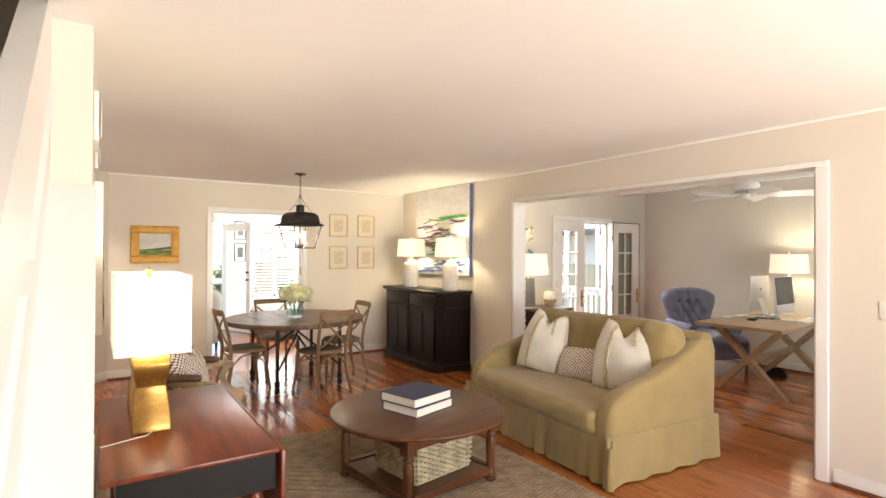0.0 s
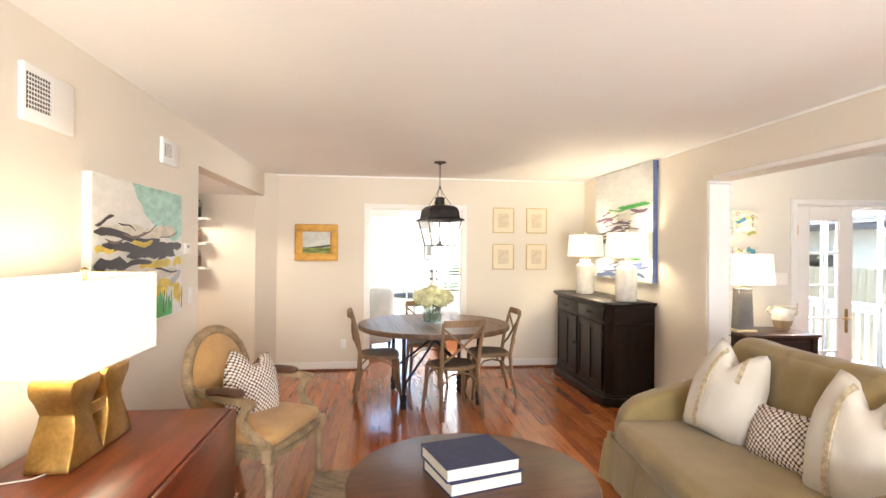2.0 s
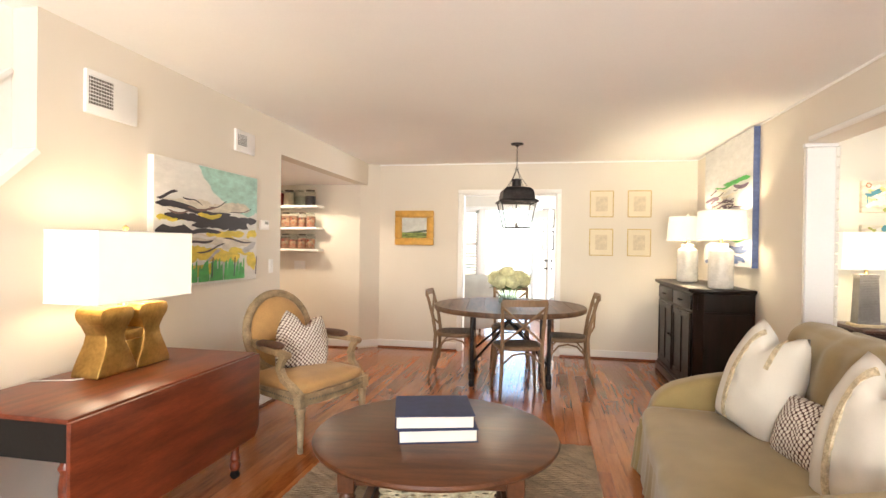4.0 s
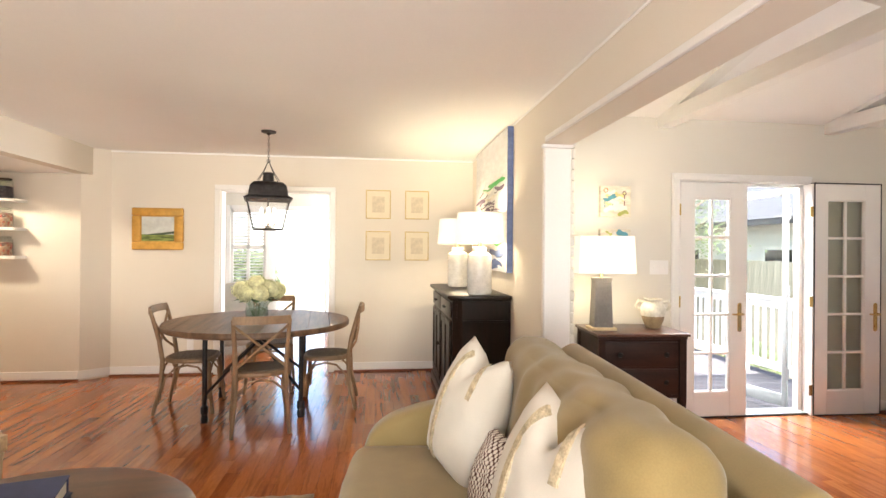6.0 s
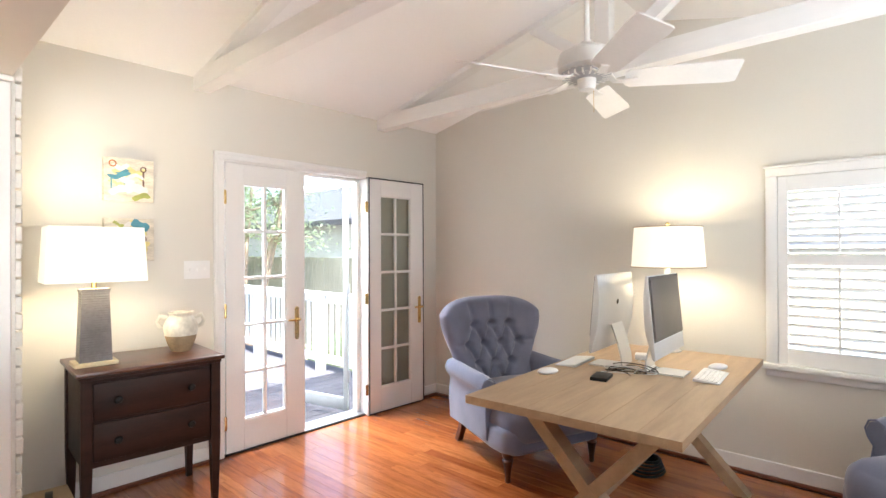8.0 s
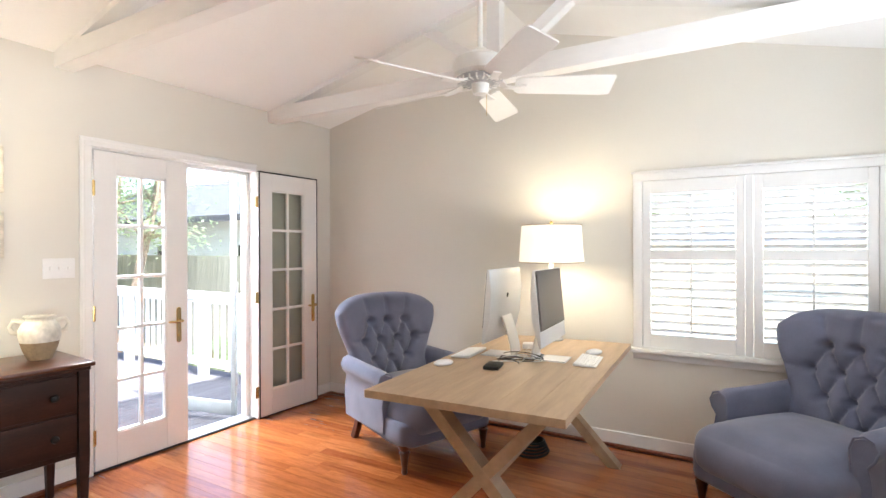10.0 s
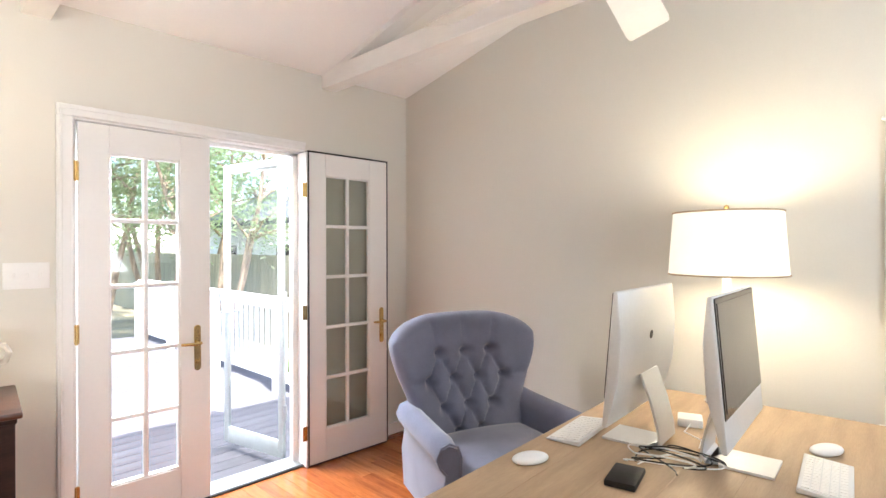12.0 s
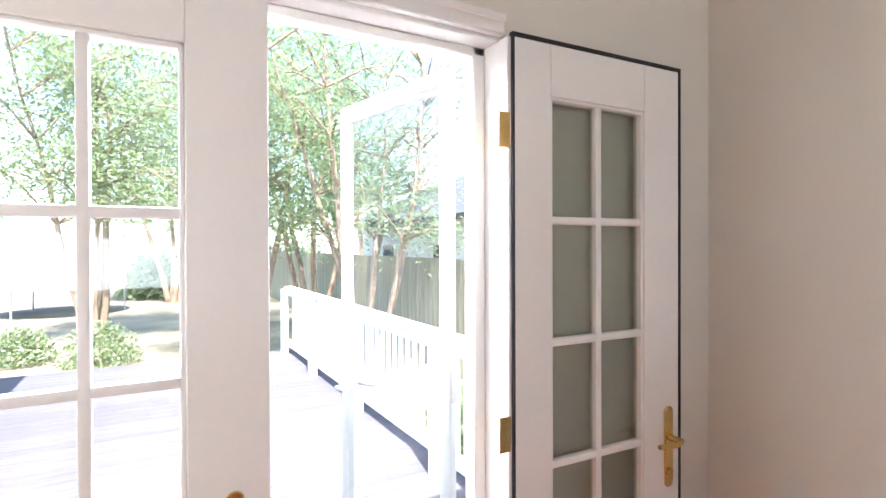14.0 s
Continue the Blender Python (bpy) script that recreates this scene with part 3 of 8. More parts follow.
pillow("lumbar_pillow", pose(3.42, 3.98, 0.585, 20, 3, 98), 0.50, 0.30, 0.14, 0.0, DOTS, "small brown and white dotted lumbar pillow")


def turned(bm, at, z0, z1, r):
    """A turned leg with blocks at both ends and a ringed shaft."""
    x, y = at
    h = z1 - z0
    prof = [(0.85, 0.0), (1.0, 0.02), (1.0, 0.05), (0.7, 0.07), (0.95, 0.10), (0.72, 0.13), (0.78, 0.3), (0.95, 0.6), (0.72, 0.68), (1.0, 0.71), (0.75, 0.74), (0.75, 0.77)]
    lathe(bm, [(r * a, z0 + h * b) for a, b in prof], 18, (x, y, 0))
    box(bm, (x - r, y - r, z0 + 0.77 * h), (x + r, y + r, z1), 0.004, 1)
    return bm


def coffee_table():
    cx, cy = 1.815, 3.99
    th = thing("coffee_table", pose(cx, cy, 0, 0, 0, 8), "round dark walnut coffee table with turned legs", "coffee table")
    bm = B()
    lathe(bm, [(0.50, 0.445), (0.555, 0.447), (0.572, 0.455), (0.577, 0.466), (0.572, 0.477), (0.558, 0.482), (0.0, 0.482)], 72)
    part("tabletop", bm, WALNUT, th, "round top with a moulded edge", smooth=30)
    part("apron", box(B(), (-0.36, -0.36, 0.37), (0.36, 0.36, 0.446), 0.004, 1), WALNUT, th)
    a = 0.345
    for x in (-a, a):
        for y in (-a, a):
            part("leg", turned(B(), (x, y), 0.012, 0.446, 0.036), WALNUT, th)
    for x in (-a, a):
        part("stretcher", box(B(), (x - 0.025, -a + 0.03, 0.06), (x + 0.025, a - 0.03, 0.11), 0.005, 1), WALNUT, th)
        part("stretcher", box(B(), (-a + 0.03, x - 0.025, 0.06), (a - 0.03, x + 0.025, 0.11), 0.005, 1), WALNUT, th)
    part("shelf", box(B(), (-a + 0.02, -a + 0.02, 0.075), (a - 0.02, a - 0.02, 0.10), 0.003, 1), WALNUT, th)
    # wicker basket on the shelf
    WICK = mat("wicker", (0.50, 0.42, 0.27), 0.8, vary=0.3, scale=14, grain=90, bump=0.2)
    bk = thing("wicker_basket", pose(cx + 0.02, cy - 0.04, 0.101, 0, 0, 10), "square pale wicker basket with a folded cloth inside", "basket")
    w, d = 0.23, 0.20
    strands = B()
    for row in range(17):
        z = 0.012 + row * 0.0155
        g = 1 + 0.06 * row / 17
        pts = []
        for side in range(4):
            for k in range(14):
                s = -1 + 2 * k / 14
                io = 0.008 * (1 if (k + row) % 2 else -1)
                x, y = [(s * w, -d - io), (w + io, s * d), (-s * w, d + io), (-w - io, -s * d)][side]
                pts.append((x * g, y * g, z))
        tube(strands, pts, 0.0085, 6, True)
    part("weave", strands, WICK, bk, "woven willow strands", smooth=60)
    stakes = B()
    for side in range(4):
        for k in range(14):
            s = -1 + 2 * (k + 0.5) / 14
            x, y = [(s * w, -d), (w, s * d), (s * w, d), (-w, s * d)][side]
            tube(stakes, [(x, y, 0.0), (x * 1.06, y * 1.06, 0.27)], 0.006, 5)
    part("stakes", stakes, WICK, bk, smooth=60)
    rim = B()
    tube(rim, [(1.07 * x, 1.07 * y, 0.275) for x, y in ((-w, -d), (w, -d), (w, d), (-w, d))], 0.015, 8, True)
    part("rim", rim, WICK, bk)
    part("base", box(B(), (-w, -d, 0), (w, d, 0.012)), WICK, bk)
    # no hole is cut: a black block gives the shade of the grip
    part("handle_slot", box(B(), (-0.05, -d * 1.07 - 0.014, 0.215), (0.05, -d * 1.07 + 0.012, 0.25), 0.006, 1), NEARBLACK, bk, "black block painted as the shaded grip opening")
    cl = cushion(B(), 0.36, 0.28, 0.09)
    bmesh.ops.rotate(cl, verts=cl.verts, cent=(0, 0, 0), matrix=Matrix.Rotation(radians(90), 3, "X"))
    tagged(part("folded_cloth", cl, WHITECLOTH, smooth=180, m=pose(cx + 0.02, cy - 0.02, 0.31, 0, 0, 10)), "folded white cloth lying in the basket", "cloth")
    # books
    BOOKBLUE = mat("navy_cloth", (0.035, 0.045, 0.11), 0.75, vary=0.12, scale=20, grain=260, bump=0.1)
    PAGES = mat("page_edges", (0.78, 0.74, 0.66), 0.9, vary=0.06, scale=2, grain=300, stretch=(0.3, 0.3, 14), bump=0.25, dist=0.002)
    for k, (z, rot, dx) in enumerate(((0.482, 17, 0.012), (0.543, 15.5, 0.0))):
        b = thing("book", pose(1.80 + dx, 3.985, z, 0, 0, rot), "thick navy blue clothbound book on the coffee table", "book", "books")
        part("page_block", box(B(), (-0.173, -0.153, 0.004), (0.172, 0.15, 0.055), 0.002, 1), PAGES, b, "cream page block")
        part("cover", box(B(), (-0.18, -0.16, 0.055), (0.18, 0.16, 0.06), 0.0015, 1), BOOKBLUE, b)
        part("cover", box(B(), (-0.18, -0.16, 0), (0.18, 0.16, 0.004), 0.0015, 1), BOOKBLUE, b)
        part("spine", box(B(), (-0.176, 0.152, 0.001), (0.176, 0.162, 0.059), 0.004, 2), BOOKBLUE, b)


coffee_table()


# woven jute rug: rows of thick yarn
def rug():
    JUTE = mat("jute", (0.33, 0.235, 0.145), 0.95, vary=0.25, scale=10, grain=110, bump=0.5, stretch=(1, 1, 1), dist=0.006)
    th = thing("area_rug", pose(1.80, 3.42, 0), "tan braided jute rug on the oak floor", "rug")
    part("backing", box(B(), (-0.84, -1.82, 0.001), (0.84, 1.82, 0.006)), JUTE, th)
    bm = B()
    y = -1.815
    k = 0
    while y < 1.81:
        pts = [(-0.84 + 1.68 * i / 44, y + 0.004 * noise.noise(Vector((i * 0.4, k, 0))), 0.009 + 0.0035 * math.sin(i * 2.2 + k * 1.57)) for i in range(45)]
        tube(bm, pts, 0.0105, 5)
        y += 0.021
        k += 1
    ob = part("braided_weave", bm, JUTE, th, "rows of braided yarn")
    ob["kind"] = "stuff"


rug()


def armchair():
    PALEWOOD = mat("limed_carved_wood", (0.42, 0.30, 0.17), 0.6, vary=0.3, scale=12, grain=80, bump=0.2)
    SUEDE = mat("ochre_leather", (0.52, 0.30, 0.11), 0.7, vary=0.12, scale=6, grain=120, bump=0.06, sheen=0.2)
    BROWNPAD = mat("brown_arm_leather", (0.11, 0.05, 0.03), 0.5, vary=0.2, scale=10)
    NAIL = mat("antique_nailheads", (0.22, 0.19, 0.15), 0.4, metal=0.8)
    th = thing("armchair", pose(0.62, 5.08, 0, 0, 0, 70), "carved limed-wood armchair with ochre leather upholstery", "armchair")
    # local: front toward -y, width along x
    for sx in (-1, 1):
        bm = B()
        lathe(bm, [(0.016, 0), (0.02, 0.02), (0.017, 0.03), (0.026, 0.25), (0.032, 0.285), (0.024, 0.295), (0.024, 0.30)], 14, (sx * 0.28, -0.27, 0))
        box(bm, (sx * 0.28 - 0.032, -0.302, 0.30), (sx * 0.28 + 0.032, -0.238, 0.385), 0.004, 1)
        part("front_leg", bm, PALEWOOD, th, "fluted tapering leg")
        part("back_leg", ribbon(B(), [(sx * 0.215, 0.33, 0.0), (sx * 0.215, 0.27, 0.2), (sx * 0.215, 0.25, 0.38), (sx * 0.20, 0.27, 0.55)], 0.045, 0.045, (0, 1, 0)), PALEWOOD, th)
        # arm rail with scroll, then the swept support
        pts = [(sx * 0.215, 0.30, 0.665), (sx * 0.27, 0.16, 0.655), (sx * 0.305, 0.0, 0.645), (sx * 0.315, -0.13, 0.64), (sx * 0.32, -0.17, 0.635)]
        part("arm_rail", ribbon(B(), pts, 0.042, 0.036), PALEWOOD, th)
        bm = B()
        lathe(bm, [(0.0, -0.03), (0.022, -0.028), (0.027, 0), (0.022, 0.028), (0.0, 0.03)], 14, (sx * 0.32, -0.175, 0.628), Matrix.Rotation(radians(90), 4, "Y"))
        part("arm_scroll", bm, PALEWOOD, th)
        pts = [(sx * 0.32, -0.15, 0.62), (sx * 0.318, -0.115, 0.54), (sx * 0.305, -0.14, 0.47), (sx * 0.29, -0.22, 0.41), (sx * 0.28, -0.265, 0.37)]
        part("arm_support", ribbon(B(), pts, 0.036, 0.045, (0, 1, 0)), PALEWOOD, th, "swept carved support")
        part("arm_pad", soft_box(B(), (sx * 0.285 - 0.03, -0.10, 0.655), (sx * 0.285 + 0.03, 0.14, 0.70), (0, 0, 0.006), 0.022, 6), BROWNPAD, th, "dark brown leather arm pad", smooth=180)
    # seat rail, slightly bowed, with a row of carving
    bm = B()
    n = 14
    front = [(-0.28 + 0.56 * i / n, -0.27 - 0.035 * math.sin(math.pi * i / n), 0.345) for i in range(n + 1)]
    ribbon(bm, front, 0.035, 0.075)
    part("front_rail", bm, PALEWOOD, th, "carved seat rail")
    for sx in (-1, 1):
        part("side_rail", ribbon(B(), [(sx * 0.28, -0.25, 0.345), (sx * 0.215, 0.26, 0.345)], 0.035, 0.075), PALEWOOD, th)
        bm = B()
        for i in range(20):
            lathe(bm, [(0, -0.004), (0.008, 0), (0, 0.006)], 6, (sx * (0.299 - 0.065 * i / 19), -0.24 + 0.49 * i / 19, 0.345), Matrix.Rotation(radians(90), 4, "Y"))
        part("nailheads", bm, NAIL, th)
    bm = B()
    for i in range(26):
        u = (i + 0.5) / 26
        lathe(bm, [(0, -0.006), (0.008, 0), (0, 0.006)], 6, (-0.28 + 0.56 * u, -0.289 - 0.035 * math.sin(math.pi * u), 0.345), Matrix.Rotation(radians(90), 4, "X"))
    part("nailheads", bm, NAIL, th)
    part("back_rail", box(B(), (-0.215, 0.235, 0.31), (0.215, 0.27, 0.38), 0.003, 1), PALEWOOD, th)
    part("seat", soft_box(B(), (-0.275, -0.29, 0.365), (0.275, 0.25, 0.46), (0.005, 0.01, 0.03), 0.045, 10), SUEDE, th, "domed ochre seat", smooth=180)
    # oval back, leaning
    lean = Matrix.Translation((0, 0.285, 0.70)) @ Matrix.Rotation(radians(-12), 4, "X")
    bm = B()
    tube(bm, [(0.265 * math.cos(a), 0, 0.29 * math.sin(a)) for a in [2 * math.pi * i / 56 for i in range(56)]], 0.03, 10, True)
    bm.transform(lean)
    part("back_frame", bm, PALEWOOD, th, "oval carved frame")
    bm = B()
    grid_solid(bm, lambda u, v: Vector((0.245 * math.sin(math.pi * v) * math.cos(2 * math.pi * u), -0.045 * math.cos(math.pi * v), 0.27 * math.sin(math.pi * v) * math.sin(2 * math.pi * u))), 40, 14)
    bm.transform(lean)
    part("back_pad", bm, SUEDE, th, "padded ochre oval back", smooth=180)
    th.scale = (1.1, 1.0, 1.0)
    fwd = Matrix.Rotation(radians(70), 4, "Z")
    c = Vector((0.62, 5.08, 0)) + (fwd @ Vector((0.02, 0.06, 0)))
    pillow("throw_pillow", Matrix.Translation((c.x, c.y, 0.648)) @ fwd @ pose(0, 0, 0, 22, -12, 158), 0.44, 0.43, 0.16, 0.12, DOTS, "brown and white dotted pillow leaning on the armchair")


armchair()


def drop_leaf_table():
    th = thing("drop_leaf_table", pose(0.36, 3.62, 0), "mahogany drop-leaf table with one leaf hanging down", "table")
    # local x 0 = middle; wall side at -0.33
    part("tabletop", box(B(), (-0.33, -0.49, 0.70), (0.285, 0.74, 0.72), 0.006, 2), MAHOG, th, "polished top")
    bm = B()
    prism(bm, [(-0.50, 0.712), (0.75, 0.712), (0.75, 0.29), (0.71, 0.235), (-0.46, 0.235), (-0.50, 0.29)], 0.288, 0.308, "x")
    part("hanging_leaf", bevelled(bm, 0.005, 2), MAHOG, th, "hanging leaf with clipped corners")
    part("apron", box(B(), (-0.28, -0.455, 0.545), (0.28, -0.435, 0.70)), NEARBLACK, th, "dark end apron")
    part("apron", box(B(), (-0.28, 0.64, 0.585), (0.22, 0.66, 0.70)), NEARBLACK, th)
    part("side_rail", box(B(), (-0.28, -0.435, 0.585), (-0.26, 0.64, 0.70)), MAHOG, th)
    part("side_rail", box(B(), (0.20, -0.435, 0.585), (0.22, 0.64, 0.70)), MAHOG, th)
    for x in (-0.25, 0.21):
        for y in (-0.42, 0.66):
            leg = part("leg", turned(B(), (x, y), 0.055, 0.70, 0.03), MAHOG, th)
            bm = lathe(B(), [(0.012, -0.012), (0.024, -0.012), (0.024, 0.012), (0.012, 0.012)], 14, (x, y, 0.025), Matrix.Rotation(radians(90), 4, "X"))
            box(bm, (x - 0.012, y - 0.016, 0.03), (x + 0.012, y + 0.016, 0.062))
            part("caster", bm, NEARBLACK, leg, "small dark caster")


drop_leaf_table()

LAMPS = []


def shade_ring(bm, r0, r1, z0, z1, seg=48, t=0.003):
    """An open drum or cone shade with wall thickness."""
    rings = [[bm.verts.new((r * math.cos(2 * math.pi * k / seg), r * math.sin(2 * math.pi * k / seg), z)) for k in range(seg)] for r, z in ((r0, z0), (r1, z1), (r1 - t, z1), (r0 - t, z0))]
    for a, b in zip(rings, rings[1:] + rings[:1]):
        for k in range(seg):
            bm.faces.new((a[k], a[(k + 1) % seg], b[(k + 1) % seg], b[k]))
    return bm


def shade_box(bm, wx, wy, z0, z1, t=0.003, taper=0.0):
    def ring(gx, gy, z):
        return [bm.verts.new((sx * gx, sy * gy, z)) for sx, sy in ((-1, -1), (1, -1), (1, 1), (-1, 1))]
    rings = [ring(wx, wy, z0), ring(wx - taper, wy - taper, z1), ring(wx - taper - t, wy - taper - t, z1), ring(wx - t, wy - t, z0)]
    for a, b in zip(rings, rings[1:] + rings[:1]):
        for k in range(4):
            bm.faces.new((a[k], a[(k + 1) % 4], b[(k + 1) % 4], b[k]))
    return bm


SHADE = shade_mat("lit_linen_shade", (0.86, 0.79, 0.64), 0.14)
SHADE_B = shade_mat("lit_bright_shade", (0.88, 0.82, 0.68), 0.12)
WIRE = mat("dark_wire", (0.10, 0.08, 0.05), 0.5, metal=0.5)


def lit(at, watts, size=0.05):
    lamp("lamp_bulb", "POINT", pose(*at), watts, WARMC, size)


def bulb(th, z, r=0.03):
    BULB = bpy.data.materials.get("lamp_bulb_glow") or mat("lamp_bulb_glow", (1, 0.9, 0.7), 0.5, emit=((1.0, 0.85, 0.6), 3.0))
    b = part("bulb", lathe(B(), [(0.012, z - 0.05), (0.013, z - 0.03), (r, z), (r * 0.8, z + 0.022), (0, z + 0.032)], 14), BULB, th)
    b.visible_shadow = False


def gold_lamp():
    th = thing("table_lamp", pose(0.225, 3.84, 0.721), "gilded double-vase table lamp with a lit rectangular shade", "lamp")
    # two vase-shaped flat halves side by side, joined at top and waist
    half = [(-0.118, 0.0), (0.118, 0.0), (0.112, 0.03), (0.085, 0.09), (0.06, 0.15), (0.055, 0.19), (0.075, 0.235), (0.098, 0.265), (0.102, 0.295), (0.09, 0.318), (0.055, 0.326), (-0.055, 0.326), (-0.09, 0.318), (-0.102, 0.295), (-0.098, 0.265), (-0.075, 0.235), (-0.055, 0.19), (-0.06, 0.15), (-0.085, 0.09), (-0.112, 0.03)]
    for s in (-1, 1):
        bm = B()
        prism(bm, [(y + s * 0.118, z) for y, z in half], -0.068, 0.068, "x")
        for v in bm.verts:
            k = 0.9 + 0.35 * abs(v.co.z - 0.19) / 0.19
            v.co.x *= min(1.12, k)
        bevelled(bm, 0.006, 2, 30)
        part("vase_half", bm, GOLDLEAF, th, "gold-leafed vase-shaped body", smooth=50)
    part("waist", box(B(), (-0.055, -0.066, 0.15), (0.055, 0.066, 0.20), 0.006), GOLDLEAF, th)
    part("stem", lathe(B(), [(0.02, 0.32), (0.012, 0.33), (0.009, 0.36), (0.009, 0.71)], 14), BRASS, th)
    sh = part("shade", shade_box(B(), 0.145, 0.31, 0.352, 0.69), SHADE_B, th, "lit cream rectangular shade")
    for z in (0.354, 0.688):
        bm = B()
        tube(bm, [(0.146 * sx, 0.311 * sy, z) for sx, sy in ((-1, -1), (1, -1), (1, 1), (-1, 1))], 0.003, 5, True)
        part("shade_trim", bm, TRIM, sh)
    part("spider", tube(B(), [(0, -0.31, 0.685), (0, 0, 0.685), (0.0, 0.31, 0.685)], 0.002, 5), BRASS, sh)
    part("finial", lathe(B(), [(0.006, 0.69), (0.012, 0.70), (0.016, 0.712), (0.0, 0.725)], 12), BRASS, th)
    for y in (-0.15, 0.15):
        lit((0.225, 3.84 + y, 0.721 + 0.5), 0.62, 0.06)
    cord = B()
    tube(cord, [(0.07, -0.10, 0.005), (-0.02, -0.27, 0.004), (-0.13, -0.31, 0.004), (-0.19, -0.33, 0.004)], 0.003, 6)
    part("cord", cord, WHITECLOTH, th, "pale lamp cord")


gold_lamp()


# left wall: canvas, vents, thermostat, switch
def strokes(canvas, specs, axis_u, axis_v, normal, seed):
    """Ragged brush strokes laid on a canvas. specs: (label, material, list of (u, v, length, thickness, tilt))."""
    rnd = random.Random(seed)
    off = 0.0016
    U, V, N = Vector(axis_u), Vector(axis_v), Vector(normal)
    for d, (label, material, items) in enumerate(specs):
        for u, v, length, thick, tilt in items:
            bm = B()
            off += 0.0001
            n = max(6, int(length / 0.03))
            top, bot = [], []
            ph = rnd.random() * 9
            for i in range(n + 1):
                s = i / n
                x = u + (s - 0.5) * length
                mid = v + (s - 0.5) * tilt + 0.012 * math.sin(s * 5 + ph)
                env = min(1, 6 * s + 0.25, 6 * (1 - s) + 0.25)
                h = thick / 2 * env
                top.append(U * x + V * (mid + h * (0.8 + 0.4 * rnd.random())) + N * off)
                bot.append(U * x + V * (mid - h * (0.8 + 0.4 * rnd.random())) + N * off)
            tv, bv = [bm.verts.new(p) for p in top], [bm.verts.new(p) for p in bot]
            for i in range(n):
                bm.faces.new((tv[i], tv[i + 1], bv[i + 1], bv[i]))
            part("brush_stroke", bm, material, canvas, label[:-1] if label.endswith("s") else label, smooth=0)


def paint(name, c, vary=0.18):
    return mat(name, c, 0.55, vary=vary, scale=9, grain=60, bump=0.25, stretch=(1, 1, 3), dist=0.003)


P_BLACK, P_YEL, P_GRN, P_MINT, P_CREAM = paint("black_paint_strokes", (0.03, 0.022, 0.03)), paint("yellow_paint", (0.80, 0.62, 0.07)), paint("green_paint", (0.07, 0.42, 0.09)), paint("mint_paint", (0.42, 0.70, 0.62)), paint("cream_paint", (0.76, 0.70, 0.58))
P_WHITE, P_GREY, P_BLUE, P_PURP, P_BROWN = paint("white_paint", (0.80, 0.78, 0.74), 0.06), paint("grey_paint", (0.50, 0.50, 0.52)), paint("blue_paint", (0.12, 0.17, 0.34)), paint("plum_paint", (0.16, 0.10, 0.17)), paint("brown_paint", (0.22, 0.13, 0.10))

R = random.Random(4)


def many(n, u0, u1, v0, v1, l0, l1, t0, t1, tilt=0.03):
    return [(R.uniform(u0, u1), R.uniform(v0, v1), R.uniform(l0, l1), R.uniform(t0, t1), R.uniform(-tilt, tilt)) for _ in range(n)]


